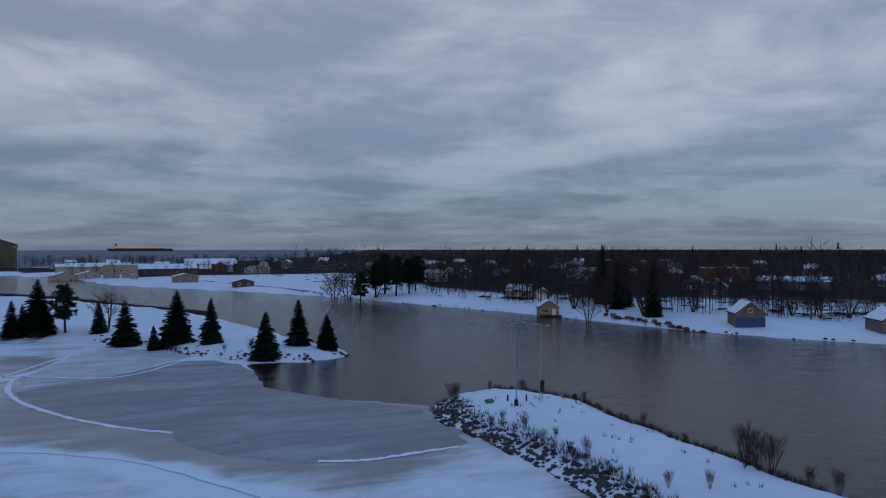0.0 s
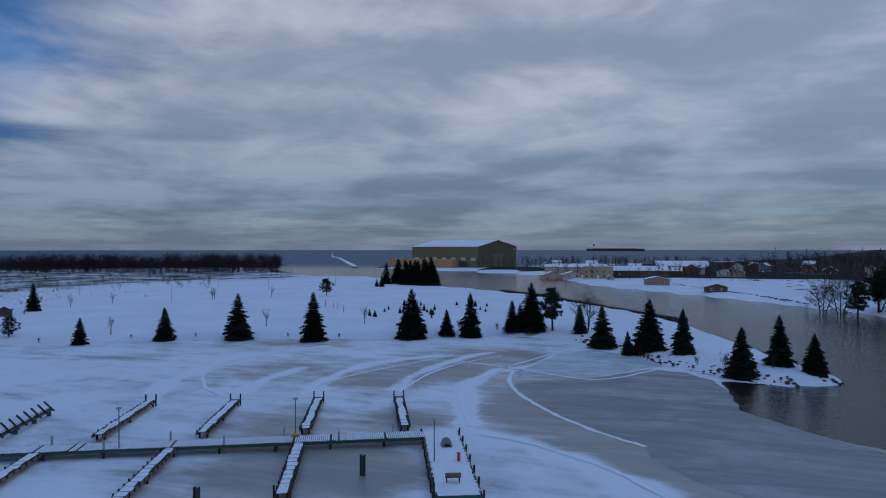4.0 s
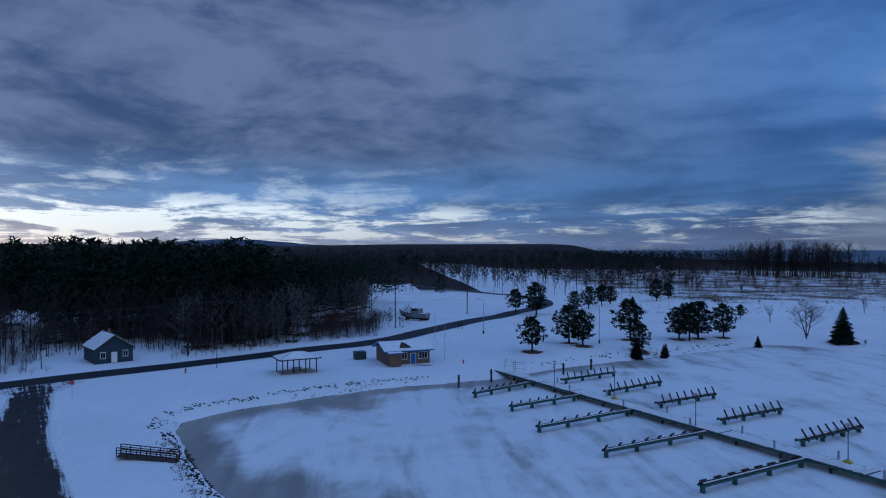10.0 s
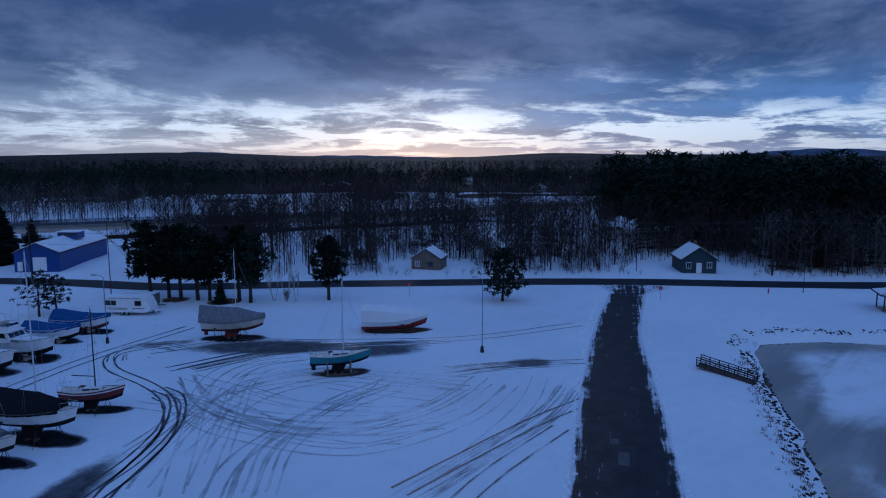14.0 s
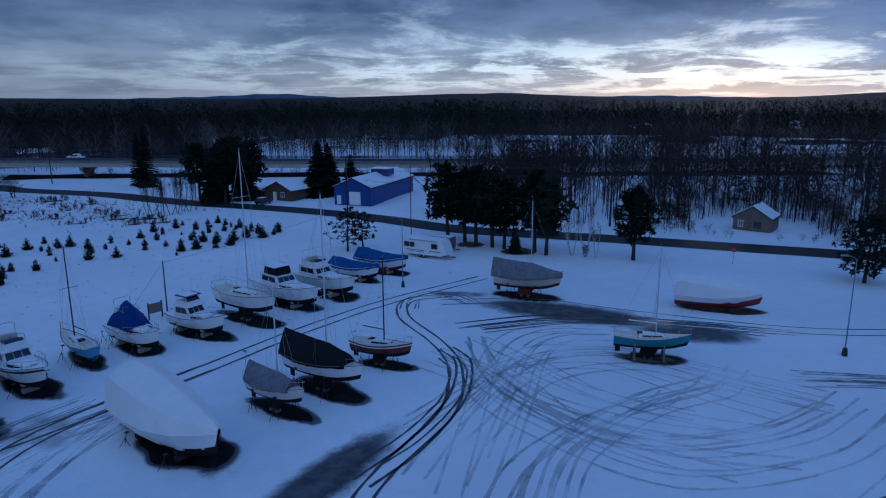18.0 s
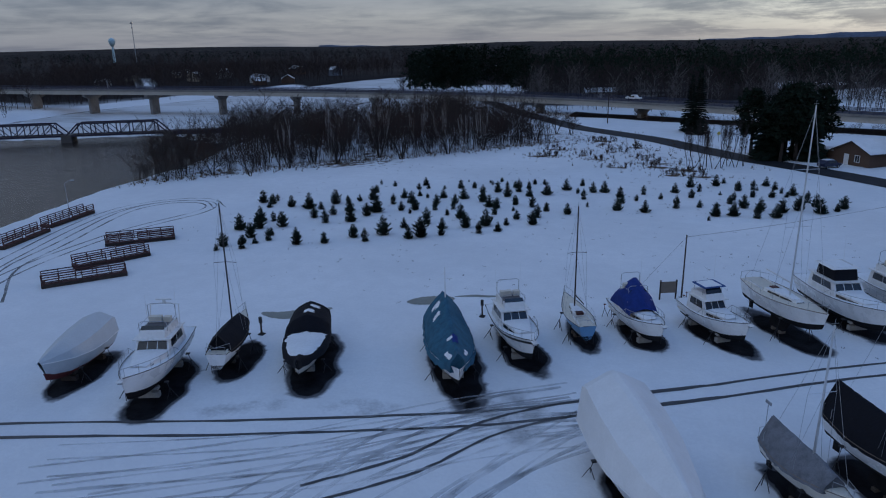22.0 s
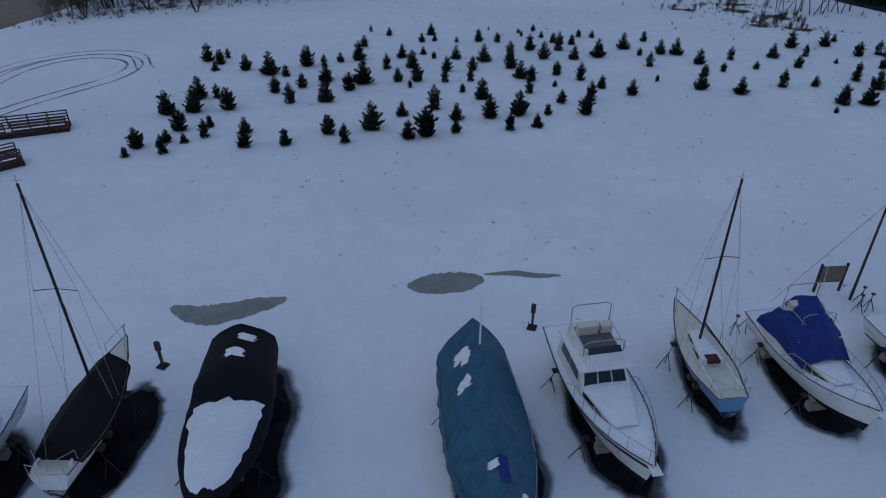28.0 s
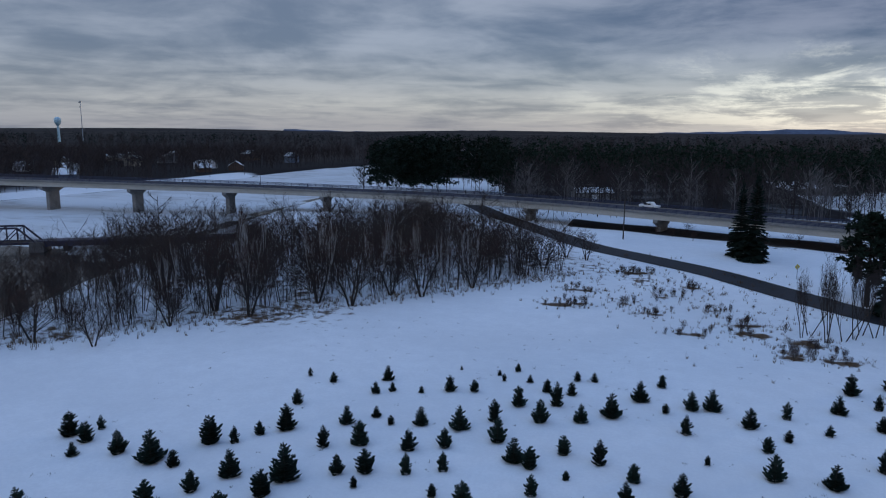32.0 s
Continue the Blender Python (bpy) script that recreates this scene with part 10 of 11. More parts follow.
part("deckhouse", Geo().box(S / 2 - 24, 0, 13, 22, 24, 14).box(S / 2 - 22, 0, 27, 14, 16, 6), WHITE, sh)
part("funnel", Geo().box(S / 2 - 36, 0, 27, 8, 8, 12, taper=0.8), BLACK, sh)
part("bow_house", Geo().box(-S / 2 + 8, 0, 13, 10, 16, 6), WHITE, sh)
part("mast", Geo().tube([(S / 2 - 20, 0, 33), (S / 2 - 20, 0, 46)], 0.8, 5), STEEL, sh)


# ---- woods and scrub, near to far ----
rw = random.Random(55)


def low_spruce(seed, h=12, r=2.6):
    return spruce_crown(h, r, random.Random(seed), levels=8, per=6, tufts=1, skirt=0.06)


def low_pine(seed):
    tr, cr = pine_tree(16, 3.6, random.Random(seed), base=0.32, clumps=24, blades=9)
    return cr


def low_bare(seed, h=12, r=3.2, stems=1, limbs=14, blades=5, w=0.0050):
    """A light leafless tree: trunk, limbs as long blades, each with a few twig blades."""
    rnd, t = random.Random(seed), Tris()
    for s in range(stems):
        a = 2 * math.pi * s / stems + rnd.random()
        lean = Vector((math.cos(a), math.sin(a), 0)) * (0.0 if stems == 1 else rnd.uniform(0.15, 0.5) * r)
        foot = Vector((math.cos(a), math.sin(a), 0)) * (0.0 if stems == 1 else 0.15 * r)
        top = foot + lean + Vector((rnd.gauss(0, 0.03) * h, rnd.gauss(0, 0.03) * h, h * rnd.uniform(0.82, 0.95)))
        t.limb(foot, top, h * 0.009, h * 0.003, 3)
        for j in range(limbs):
            u = 0.25 + 0.72 * (j + rnd.random()) / limbs
            b = rnd.uniform(0, 6.28)
            L = r * rnd.uniform(0.7, 1.25) * (1.1 - 0.55 * u)
            root = foot.lerp(top, u)
            way = Vector((math.cos(b), math.sin(b), rnd.uniform(0.7, 1.5)))
            tip = root + way * L
            side = way.cross(Vector((rnd.gauss(0, 1), rnd.gauss(0, 1), 0.2))).normalized() * h * w
            t.tri(root - side, root + side, tip)
            for k in range(blades):
                p = root.lerp(tip, rnd.uniform(0.25, 0.95))
                d = (way + Vector((rnd.gauss(0, 0.8), rnd.gauss(0, 0.8), rnd.gauss(0.1, 0.5)))).normalized() * L * rnd.uniform(0.35, 0.7)
                sd = d.cross(Vector((rnd.gauss(0, 1), rnd.gauss(0, 1), 0.3))).normalized() * h * w * 0.75
                t.tri(p - sd, p + sd, p + d)
    return t


SLIM = [meshes((trunk_of(10, 0.16), spruce_crown(10, 1.7, random.Random(600 + s), levels=32, per=10, skirt=0.05)), (BARK, NEEDLE), "slim_spruce") for s in range(2)]
DARK_SLIM = [meshes(bare_tree(9, 1.7, random.Random(610 + s), stems=2, forks=(7, 4, 3), lift=0.75, first=0.3, thick=0.012), (BARK, TWIG), "bare_tree") for s in range(2)]
LOW_BARE = [low_bare(500 + i) for i in range(6)]
LOW_SPRUCE = [low_spruce(520 + i) for i in range(4)]
LOW_PINE = [low_pine(530 + i) for i in range(4)]
BRUSH = [low_bare(540 + i, 8, 3.4, 4, 10, 6, 0.0040) for i in range(5)]
FAR_BARE = [low_bare(560 + i, 12, 3.6, 1, 13, 2, 0.009) for i in range(5)]
FAR_PINE = [pine_tree(15, 3.6, random.Random(570 + i), base=0.30, clumps=15, blades=8)[1] for i in range(4)]
POPLAR = [low_bare(580 + i, 24, 4.0, 1, 26, 5, 0.0030) for i in range(4)]


def wood(name, kinds, n, where, sizes, material, label, seed, clear=4.0, category="woods"):
    """Plants scattered over an area of the plan: where() gives a place or None."""
    r = random.Random(seed)
    xs = []
    while len(xs) < n:
        p = where(r)
        if p:
            xs.append(p)
    X, Y = np.array([site(*p) for p in xs]).T
    ok = signed(WATERS, X, Y) > clear
    ok &= (wave(X, Y, 85.0, 7) > -0.8) | (np.hypot(X, Y) < 265) | (np.hypot(X, Y) > 530) | (Y < -70) | (X < -115)
    bear = np.degrees(np.arctan2(X, Y))
    ok &= (np.abs(bear - 47) > 17) | (np.abs(np.hypot(X, Y) - 385) > 62) | (wave(X, Y, 19.0, 4) > 0.55)   # snowy glade
    Z = ground_z(X, Y)
    road = along([site(*p) for p in ROAD], 8)
    rx, ry = np.array([p.x for p, _ in road]), np.array([p.y for p, _ in road])
    ok &= np.min(np.hypot(X[:, None] - rx, Y[:, None] - ry), axis=1) > 6.5
    places = [(x, y, z - 0.1, r.uniform(*sizes), r.uniform(0, 6.28)) for x, y, z, k in zip(X, Y, Z, ok) if k]
    return scatter(name, kinds, places, material, label, category)


def box(x0, x1, y0, y1):
    return lambda r: (r.uniform(x0, x1), r.uniform(y0, y1))


# willow scrub by the river below the bridges
def scrub(r):
    t = r.random()
    x, y = -82 + 60 * t, 102 + 62 * t
    o = r.uniform(1, 46) ** 1.0
    return x - 0.70 * o, y + 0.72 * o


wood("river_scrub", BRUSH + LOW_BARE[:2], 470, scrub, (0.45, 1.3), TWIG_SCRUB, "dense leafless willow scrub by the river", 1, 1.5, "scrub")
def scrub_front(r):
    t = r.random()
    x, y = -82 + 60 * t, 102 + 62 * t
    o = r.uniform(-1.0, 9)
    return x - 0.70 * o, y + 0.72 * o


wood("river_scrub_edge", BRUSH, 190, scrub_front, (0.20, 0.48), TWIG, "low leafless willow brush along the scrub's edge", 3, 1.0, "scrub")
wood("bridge_brush", BRUSH, 90, lambda r: (lambda t: (-10 + 110 * t + r.gauss(0, 3), 216 - 46 * t + r.gauss(0, 3)))(r.random()), (0.15, 0.35), TWIG_RED, "leafless brush under the highway bridge", 4, 2.0, "scrub")
wood("river_scrub_red", BRUSH, 260, scrub, (0.35, 0.9), TWIG_RED, "reddish leafless brush by the river", 2, 1.5, "scrub")
for x, y, h in ((-26.7, 164, 9), (-32.4, 156, 8), (-39.7, 141.6, 11), (-43.9, 141, 10), (-34.6, 149, 9), (-51.4, 134, 12), (-46.7, 134, 12), (-61.9, 127, 13), (-56.4, 126, 12), (-62.7, 119.6, 8), (-65.2, 111, 7), (-72.3, 110.2, 9), (-77, 104, 7), (-21, 176, 8), (-24.7, 177.5, 8)):
    plant(WIDE, 10, x, y, h, "many-stemmed leafless willow on the river flat", "tree", "willow", "river willows", ("trunk", "crown"))
for x, y, h in ((-53, 138, 13), (-43, 146, 11), (-60, 130, 12), (-36, 152, 10), (-48, 146, 12), (-39, 149, 9), (-67, 125, 11), (-56, 143, 12), (-31, 160, 9), (-63, 137, 13)):
    plant(BIRCHES, 9, x, y, h, "pale birch among the scrub", "tree", "birch", "birches", ("trunk", "crown"))
for x, y, h in ((7, 139, 9), (8.2, 136.5, 10), (10.1, 137.6, 10), (12.5, 140.7, 9), (13.7, 140, 10), (6, 137.8, 8), (9, 139.5, 9), (11.3, 138.6, 9.5), (15, 141.5, 8)):
    plant(DARK_SLIM, 9, x, y, h, "slim leafless tree in a roadside clump", "tree", "bare_tree", "roadside clump", ("trunk", "crown"))
for x, y, h in ((7, 186, 17.4), (5.2, 190, 15)):
    plant(SLIM, 10, x, y, h, "tall dark spruce beyond the road", "tree", "spruce", "roadside spruces")
for x, y, h in ((21.4, 148.5, 15), (24, 150, 16), (26, 152, 14), (22.5, 153, 16), (19.5, 151, 13), (28, 155, 15), (24, 157, 16), (42, 150, 14), (49.8, 151, 10), (45, 153, 13), (17, 156, 15)):
    plant(TALLPINES if h > 14.5 else SPRUCE, 12 if h > 14.5 else 10, x, y, h, "tall dark conifer behind the road houses", "tree", "conifer", "conifers by the road houses")
# scrub tussocks in the field
tufts([(rw.gauss(0, 13), rw.gauss(152, 11)) for _ in range(260)] + [(rw.gauss(-20, 9), rw.gauss(165, 8)) for _ in range(120)], "dead grass tussocks in the snowy field", 0.3, 0.8, 8)
tufts([(x + rw.gauss(0, 2), y + rw.gauss(0, 2)) for x, y in [(-82 + 60 * t / 60, 101 + 62 * t / 60) for t in range(61)] for _ in range(16)], "dead grass along the scrub's edge", 0.3, 0.9, 9)
for i in range(9):
    plant(BUSH, 3, rw.gauss(-6, 12), rw.gauss(158, 10), rw.uniform(0.8, 1.6), "low leafless bush in the field", "shrub", "shrub", "field shrubs", ("stem", "crown"))

# woods across the road: bare hardwoods with conifers among them
def beyond(lo, hi, x0, x1):
    """Area on the far side of the road, from near to far."""
    def f(r):
        k = r.uniform(x0, x1)
        i = int(k)
        a, b = ROAD[i], ROAD[i + 1]
        dx, dy = b[0] - a[0], b[1] - a[1]
        L = math.hypot(dx, dy)
        o = lo + (hi - lo) * r.random()
        x, y = a[0] + dx * (k - i) - dy / L * o, a[1] + dy * (k - i) + dx / L * o
        keep = all(math.hypot(x - hx, y - hy) > hr for hx, hy, hr in ((130, 39, 11), (98.6, 80, 10), (53, 142, 22), (35, 150, 16), (193, -21, 12)))
        return (x, y) if keep else None
    return f


wood("hardwood_front", LOW_BARE, 540, beyond(9.5, 48, 6.6, 14.0), (0.8, 1.4), TWIG, "leafless hardwoods across the road", 11)
wood("hardwood_back", LOW_BARE, 600, beyond(45, 190, 6.6, 14.0), (1.0, 1.5), TWIG, "leafless hardwoods behind the road", 12)
wood("red_brush", BRUSH, 90, beyond(13, 26, 9.5, 16.5), (0.35, 0.6), TWIG_RED, "leafless brush beside the road", 13, category="scrub")
wood("pine_block", LOW_PINE, 330, lambda r: (lambda a, b: (134 + a * 0.83 + b * 0.55, 40 + a * 0.55 - b * 0.83) if b > -8 or a > 40 else None)(r.uniform(18, 75), r.uniform(-12, 48)), (0.9, 1.75), PINE, "tall dark pine block across the road", 14)
wood("mixed_conifers", LOW_SPRUCE, 80, beyond(20, 120, 9, 14), (0.6, 1.2), NEEDLE, "dark spruces among the bare trees", 15)
wood("roadside_brush", BRUSH, 60, beyond(8, 24, 14.2, 16.8), (0.4, 0.75), TWIG_RED, "leafless brush along the road bend", 16, category="scrub")
wood("bend_woods", LOW_BARE, 260, beyond(26, 120, 14, 17), (0.7, 1.1), TWIG, "leafless woods at the road bend", 17)
def bend(s0, s1, o0, o1):
    """Land behind the road bend: s along the road from the blue cabin, o away from it."""
    def f(r):
        s, o = r.uniform(s0, s1), r.uniform(o0, o1)
        return 137 + 0.41 * s + o * 0.99, 30 - 0.9 * s + 0.05 * o
    return f


wood("bend_pine_edge", LOW_PINE, 120, bend(4, 27, 4, 60), (0.75, 1.3), PINE, "dark pines close behind the road", 64)
wood("bend_spruces", LOW_SPRUCE, 46, bend(2, 27, 2, 40), (0.7, 1.35), NEEDLE, "dark spruces close behind the road", 65)
wood("bend_hardwoods", LOW_BARE, 130, bend(0, 28, 1, 45), (0.8, 1.3), TWIG_PALE, "pale leafless trees close behind the road", 66)
wood("bend_thicket", LOW_PINE + LOW_SPRUCE, 170, bend(22, 46, 52, 125), (0.75, 1.25), PINE, "dark conifers behind the snowy clearing", 67)
wood("bend_thicket_bare", LOW_BARE, 150, bend(22, 46, 48, 125), (0.8, 1.2), TWIG_PALE, "pale leafless trees behind the snowy clearing", 68)
wood("bend_brush", BRUSH, 60, bend(29, 47, 4, 14), (0.35, 0.62), TWIG, "rounded leafless bushes beside the road bend", 69, category="scrub")
wood("bend_pines", LOW_PINE, 150, beyond(40, 150, 13, 19), (0.7, 1.05), PINE, "dark pines beyond the road bend", 18)


def ring(a0, a1, d0, d1):
    """Places between two bearings (degrees from +y, clockwise) and two distances in plan units."""
    def f(r):
        a, d = radians(r.uniform(a0, a1)), math.sqrt(r.uniform(d0 * d0, d1 * d1))
        return d * math.sin(a), d * math.cos(a)
    return f


wood("far_woods_west", FAR_BARE, 4200, ring(-48, 76, 285, 640), (0.9, 1.5), TWIG, "far leafless woods", 21, 12)
wood("far_woods_west_pines", FAR_PINE, 900, ring(-14, 66, 290, 520), (0.9, 1.3), PINE, "far dark pine woods", 22, 12)
wood("bridge_pines", FAR_PINE, 300, ring(-10, 34, 290, 360), (0.9, 1.65), PINE, "dark pine woods behind the bridge", 23, 10)
wood("bridge_birches", LOW_BARE, 520, ring(-12, 34, 240, 305), (0.7, 1.5), TWIG, "leafless birches behind the bridge", 24, 10)
wood("pale_birches", LOW_BARE, 150, ring(-14, 26, 238, 274), (0.7, 1.45), TWIG_PALE, "pale leafless birches before the pines", 62, 10)
wood("far_woods_north", FAR_BARE, 1300, ring(76, 118, 300, 760), (0.8, 1.3), TWIG, "far leafless woods towards the lake", 25, 12)
wood("far_pines_north", FAR_PINE, 600, ring(66, 116, 330, 760), (0.75, 1.2), PINE, "far dark pines towards the lake", 26, 12)
HORIZON_PINE = [pine_tree(15, 3.6, random.Random(590 + i), base=0.25, clumps=9, blades=5)[1] for i in range(3)]
wood("horizon_woods", HORIZON_PINE, 2200, ring(-70, 122, 640, 1500), (1.0, 1.7), NEEDLE, "dark woods along the horizon", 27, 15)
wood("horizon_hardwoods", FAR_BARE, 2600, ring(-70, 122, 640, 1500), (1.1, 1.8), TWIG, "leafless woods along the horizon", 28, 15)
# field by the lake: scattered pines, poplar row, beach scrub
for x, y, h in ((215, -75, 8), (222, -82, 9), (232, -90, 9), (240, -96, 8), (205, -60, 12), (212, -55, 9), (255, -120, 10), (262, -128, 8), (190, -118, 5)):
    plant(PINES, 10, x, y, h, "dark pine standing in the snowy field", "tree", "pine", "field pines")
wood("poplar_row", POPLAR, 230, lambda r: (lambda t: (492 - 64 * t + r.uniform(-11, 11), -276 - 50 * t + r.uniform(-11, 11)))(r.random() ** 0.75), (0.85, 1.3), TWIG, "tall leafless poplars near the lake", 31)
wood("beach_scrub", FAR_BARE, 1700, lambda r: (lambda t: (900 - 700 * t + r.uniform(-90, 90), -390 - 110 * t + r.uniform(-90, 60)))(r.random()), (0.4, 0.85), TWIG, "leafless scrub behind the beach", 32, 8, "scrub")
wood("beach_cedars", LOW_SPRUCE, 60, lambda r: (lambda t: (268 - 62 * t + r.uniform(-6, 6), -336 - 46 * t + r.uniform(-8, 6)))(r.random()), (0.55, 1.05), NEEDLE, "dark cedars near the river mouth", 33, 6)
THICKET = [low_bare(585 + i, 12, 4.2, 4, 9, 3, 0.010) for i in range(4)]
wood("beach_belt", THICKET, 330, lambda r: (lambda t: (470 - 215 * t + r.uniform(-22, 22), -398 - 88 * t + r.uniform(-22, 22)))(r.random()), (0.6, 1.35), TWIG, "belt of leafless trees behind the beach", 36, 8)
wood("marsh_belt", THICKET, 160, lambda r: (r.uniform(300, 640), r.uniform(-300, -120)), (0.25, 0.6), TWIG_RED, "brown thickets in the marsh by the lake", 37, 8, "scrub")
wood("beach_pines", FAR_PINE, 200, lambda r: (r.uniform(640, 1000), r.uniform(-420, -250)), (0.9, 1.3), PINE, "dark pines near the lake shore", 34, 8)
tufts([(rw.uniform(200, 420), rw.uniform(-260, -100)) for _ in range(900)], "dead grass in the open field", 0.4, 0.9, 35)
for i in range(14):
    plant(BUSH, 3, rw.uniform(160, 260), rw.uniform(-250, -130), rw.uniform(1.2, 2.6), "leafless bush in the open field", "shrub", "shrub", "field shrubs", ("stem", "crown"))

# trees of the town
def town(r):
    x, y = r.uniform(-430, -80), r.uniform(-640, -60)
    return (x, y) if all((x - a) ** 2 + (y - b) ** 2 > 60 for a, b in spots) else None


wood("town_trees", FAR_BARE, 520, town, (0.9, 1.7), TWIG, "leafless trees between the town houses", 41, 24)
wood("town_conifers", LOW_SPRUCE, 170, town, (0.7, 1.75), NEEDLE, "dark conifers between the town houses", 42, 24)
wood("town_back_pines", FAR_PINE, 420, lambda r: (r.uniform(-900, -330), r.uniform(-900, 60)), (0.75, 1.2), PINE, "dark pines behind the town", 43, 20)
wood("town_back_woods", FAR_BARE, 2000, lambda r: (r.uniform(-1000, -150), r.uniform(-1000, 120)), (0.9, 1.4), TWIG, "leafless woods behind the town", 44, 20)
wood("river_west_woods", FAR_BARE, 900, lambda r: (r.uniform(-420, -165), r.uniform(-60, 300)), (0.8, 1.3), TWIG, "leafless woods on the far river bank", 45, 12)
wood("quay_trees", FAR_BARE, 420, lambda r: (r.uniform(-110, 150), r.uniform(-760, -400)), (0.8, 1.1), TWIG, "leafless trees by the quay", 46, 6)
for x, y, h in ((-70, -238, 15), (-77, -236, 16.5), (-76, -246, 17.5), (-84, -242, 15), (-64, -236, 14), (-90, -252, 16)):
    plant(TALLPINES, 12, x, y, h, "tall dark pine on the town bank", "tree", "pine", "town bank pines")
for x, y, h in ((-71, -240, 17), (-60, -238, 17), (-57, -246, 17), (-107, -169, 19), (-111.8, -144.5, 23), (-99.5, -151, 13), (-109, -156.5, 12), (-116, -150, 14), (-121, -156, 16), (-130, -148, 15), (-118, -170, 13)):
    plant(WIDE, 10, x, y, h, "large leafless tree on the town bank", "tree", "bare_tree", "town bank trees", ("trunk", "crown"))
for x, y, h in ((-113, -143, 15), (-114.5, -145.5, 13), (-117, -163, 15), (-124, -168, 15), (-125, -181, 20), (-130, -179, 18)):
    plant(SLIM, 10, x, y, h, "tall dark spruce on the town bank", "tree", "spruce", "town bank spruces")
for x, y, h in ((-147, -132, 14), (-148, -125, 13), (-154, -122, 14), (-151, -129, 12)):
    ob = plant(WIDE, 10, x, y, h, "leaning leafless tree behind the boathouse", "tree", "leaning_tree", "leaning trees", ("trunk", "crown"))

# dense belts of trees seen edge-on along the far town and the river's head
wood("town_shore_trees", LOW_BARE, 170, lambda r: (lambda t: (-60 - 70 * t - r.uniform(0, 40), -275 + 150 * t - r.uniform(0, 40)))(r.random()), (0.7, 1.25), TWIG, "leafless trees along the town bank", 47, 30)
wood("town_dark_conifers", LOW_SPRUCE, 120, lambda r: (r.uniform(-330, -60), r.uniform(-520, -280)), (0.7, 1.2), NEEDLE, "dark conifers in the town", 48, 22)
wood("marsh_brush", BRUSH[:1], 420, lambda r: (lambda a, d: (d * math.sin(a), d * math.cos(a)))(radians(r.uniform(108, 146)), r.uniform(330, 640)), (0.2, 0.55), TWIG_RED, "low red-brown brush in the marsh", 49, 8, "scrub")

wood("verge_brush", BRUSH, 130, beyond(6.2, 14, 9, 14.0), (0.10, 0.26), TWIG_RED, "low leafless brush on the road's verge", 70, category="scrub")
tufts([(lambda t, o: (40 + 40 * t - 0.45 * o, -6 + 18 * t + 0.9 * o))(rw.random(), rw.gauss(1.4, 0.7)) for _ in range(300)] + [(lambda t, o: (84 + 24 * t + 0.85 * o, 15.5 - 28 * t + 0.5 * o))(rw.random(), rw.gauss(1.6, 0.7)) for _ in range(150)], "dead grass on the stony basin bank", 0.15, 0.4, 71)
wood("road_undergrowth", BRUSH, 460, beyond(8.5, 60, 9, 14.0), (0.3, 0.65), TWIG, "tangled leafless undergrowth across the road", 50, category="scrub")
wood("river_head_woods", FAR_BARE, 900, lambda r: (r.uniform(-400, -206), r.uniform(205, 560)), (0.8, 1.35), TWIG, "leafless woods at the river's head", 63, 4)
wood("far_bank_brush", BRUSH, 260, lambda r: (r.uniform(-420, -170), r.uniform(20, 330)), (0.5, 0.9), TWIG, "leafless brush on the far river bank", 51, 6, "scrub")
tufts([(rw.uniform(-52, 24), rw.uniform(70, 132)) for _ in range(420)] + [(rw.uniform(-40, 40), rw.uniform(60, 75)) for _ in range(60)], "weed stalks poking through the snow", 0.06, 0.16, 52, BARK)
# scattered houses beyond the river's head and in the far glades
rh = random.Random(88)
for i in range(34):
    a_, d_ = radians(rh.uniform(-46, -14) if i < 22 else rh.uniform(12, 70)), rh.uniform(390, 660)
    x, y = d_ * math.sin(a_), d_ * math.cos(a_)
    if float(signed(WATERS, np.array([x * SC]), np.array([y * SC]))[0]) < 15:
        continue
    e_ = rh.choice((2.8, 3.4, 5.2))
    col_ = rh.choice(GREYS)
    w_ = rh.uniform(8, 14)
    ob = gable_house("far_house", spot(x, y, rh.uniform(0, 180)), w_, rh.uniform(8, 12), e_, e_ + rh.uniform(1.8, 3.0), col_, {"grey_siding": "grey", "white_siding": "white", "beige_siding": "beige", "blue_grey_siding": "blue-grey", "red_brick": "red brick", "brown_siding": "brown"}[col_.name] + " house with a snowy roof in the woods", over=0.4, group="far houses")

# wooded hills on the horizon; distance haze is painted in as a blue base colour
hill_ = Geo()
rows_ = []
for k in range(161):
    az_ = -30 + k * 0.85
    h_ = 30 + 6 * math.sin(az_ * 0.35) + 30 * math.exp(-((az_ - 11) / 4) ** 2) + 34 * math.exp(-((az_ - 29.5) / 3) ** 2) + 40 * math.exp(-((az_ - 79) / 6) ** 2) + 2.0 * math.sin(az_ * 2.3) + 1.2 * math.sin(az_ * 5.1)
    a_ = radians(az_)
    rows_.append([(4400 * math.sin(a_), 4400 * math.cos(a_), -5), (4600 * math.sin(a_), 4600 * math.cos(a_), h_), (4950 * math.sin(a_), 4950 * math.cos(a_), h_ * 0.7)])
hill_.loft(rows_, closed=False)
setting("backdrop_hills", hill_, mat("haze_tinted_woods", (0.105, 0.125, 0.175), 0.9, scale=0.004, vary=0.35, bump=0.0, spec=0.0), "low wooded hills far on the horizon, tinted blue for distance haze", "hills", True)

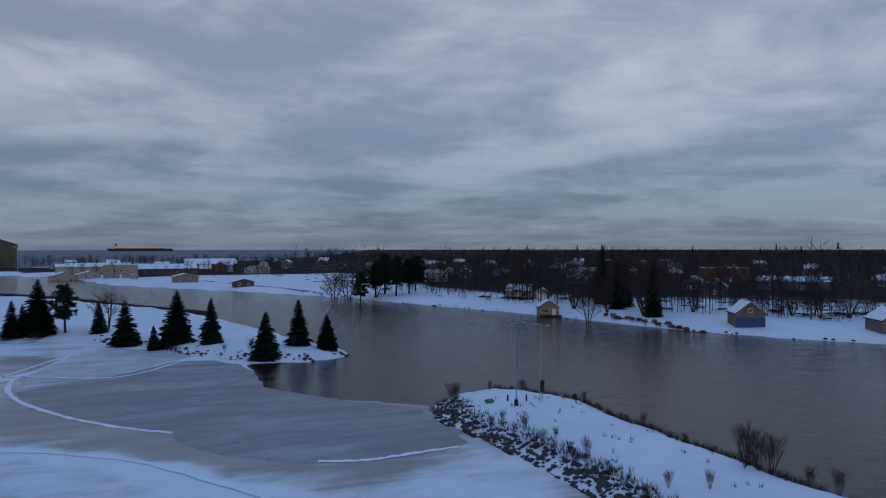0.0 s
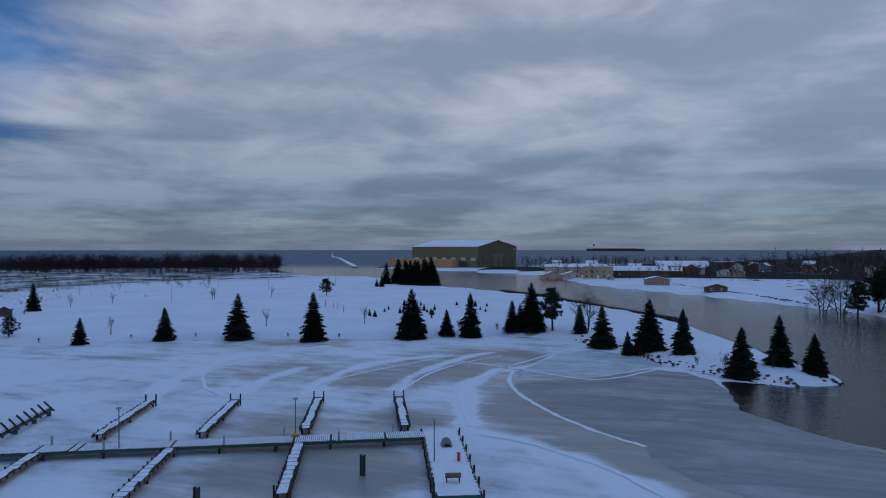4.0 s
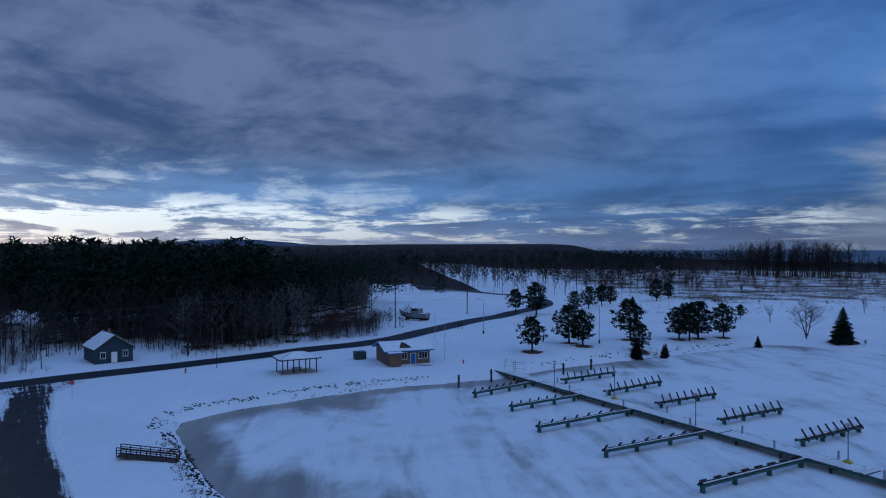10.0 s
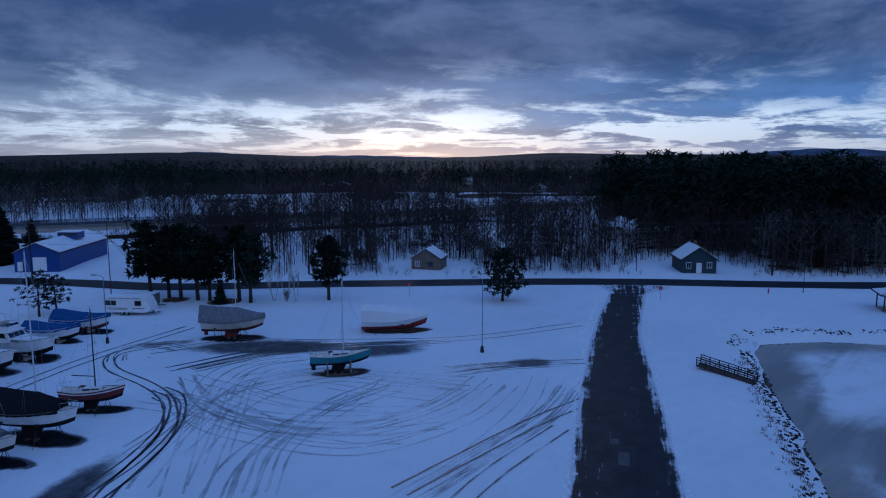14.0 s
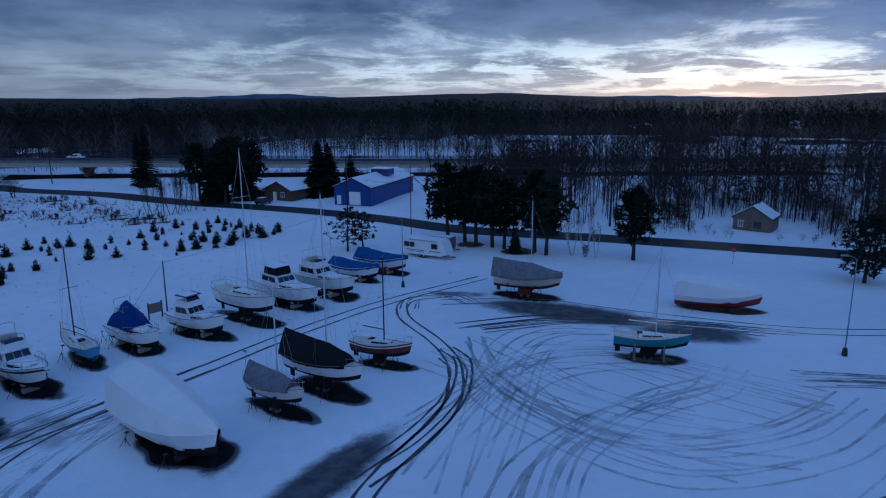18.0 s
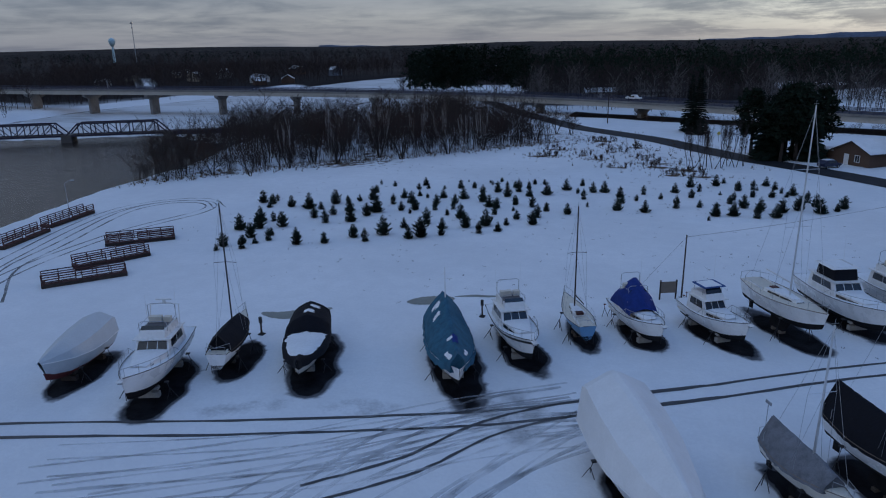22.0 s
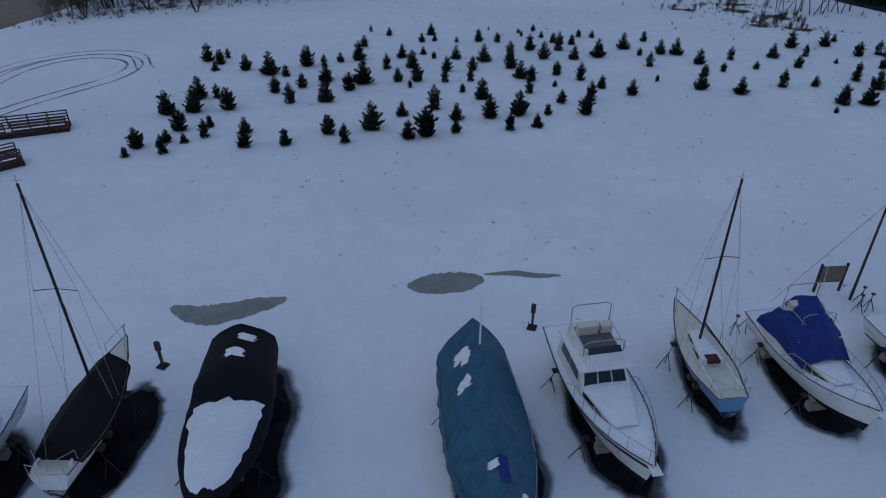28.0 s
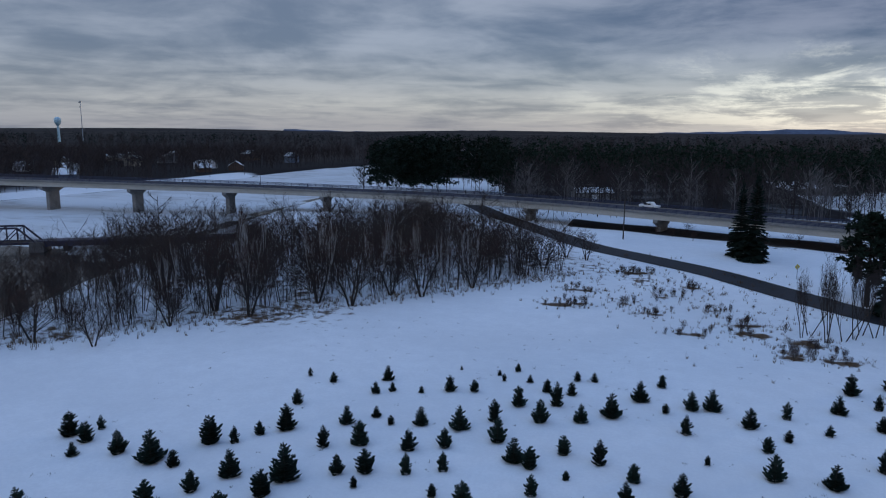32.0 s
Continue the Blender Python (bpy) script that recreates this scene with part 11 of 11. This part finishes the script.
wood("river_pine_block", LOW_PINE, 150, ring(-20.5, -11.5, 262, 320), (1.2, 1.55), PINE, "tall dark pine block at the river's bend", 53, 6)
ob = gable_house("roadside_shed", spot(-30, 290, 20), 14, 9, 3.0, 4.6, GREYS[0], "low grey shed with a snowy roof beyond the bridge", over=0.4, axis="x", category="building")
door(ob, 0, -4.5, 0, 2.6, 2.3, 0)
# brown bushes and grass clumps in the field by the road
for x, y in FIELD:
    for k in range(7):
        plant(BUSH, 3, x + rw.gauss(0, 1.6), y + rw.gauss(0, 0.9), rw.uniform(0.9, 1.8), "low red-brown bush in the snowy field", "shrub", "shrub", "field shrubs", ("stem", "crown"))
tufts([(x + rw.gauss(0, 2.4), y + rw.gauss(0, 1.4)) for x, y in FIELD for _ in range(26)], "brown grass clumps in the snowy field", 0.25, 0.6, 54)

wood("town_near_trees", LOW_BARE, 180, lambda r: (r.uniform(-290, -95), r.uniform(-340, -90)), (0.8, 1.7), TWIG, "leafless trees among the near town houses", 56, 18)
wood("town_near_conifers", LOW_SPRUCE, 90, lambda r: (r.uniform(-290, -95), r.uniform(-340, -90)), (0.6, 1.2), NEEDLE, "dark conifers among the near town houses", 57, 20)
wood("quay_conifers", LOW_SPRUCE, 46, lambda r: (r.uniform(-110, 120), r.uniform(-760, -430)), (0.6, 1.1), NEEDLE, "dark conifers near the quay", 58, 10)
wood("bank_mixed", BRUSH, 290, lambda r: (lambda t, o: (-60 - 78 * t - 0.86 * o, -262 + 160 * t - 0.5 * o))(r.random(), r.uniform(9, 75)), (0.3, 0.85), TWIG, "leafless brush behind the town bank", 59, 9, "scrub")
wood("bank_tall", LOW_BARE, 75, lambda r: (lambda t, o: (-60 - 78 * t - 0.86 * o, -262 + 160 * t - 0.5 * o))(0.42 + 0.5 * r.random() ** 1.3, r.uniform(7, 30)), (1.0, 1.75), TWIG, "tall leafless trees on the town bank", 60, 7)
wood("bank_conifers", LOW_SPRUCE, 40, lambda r: (lambda t, o: (-60 - 78 * t - 0.86 * o, -262 + 160 * t - 0.5 * o))(r.random(), r.uniform(14, 70)), (0.8, 1.7), NEEDLE, "dark conifers behind the town bank", 61, 9)
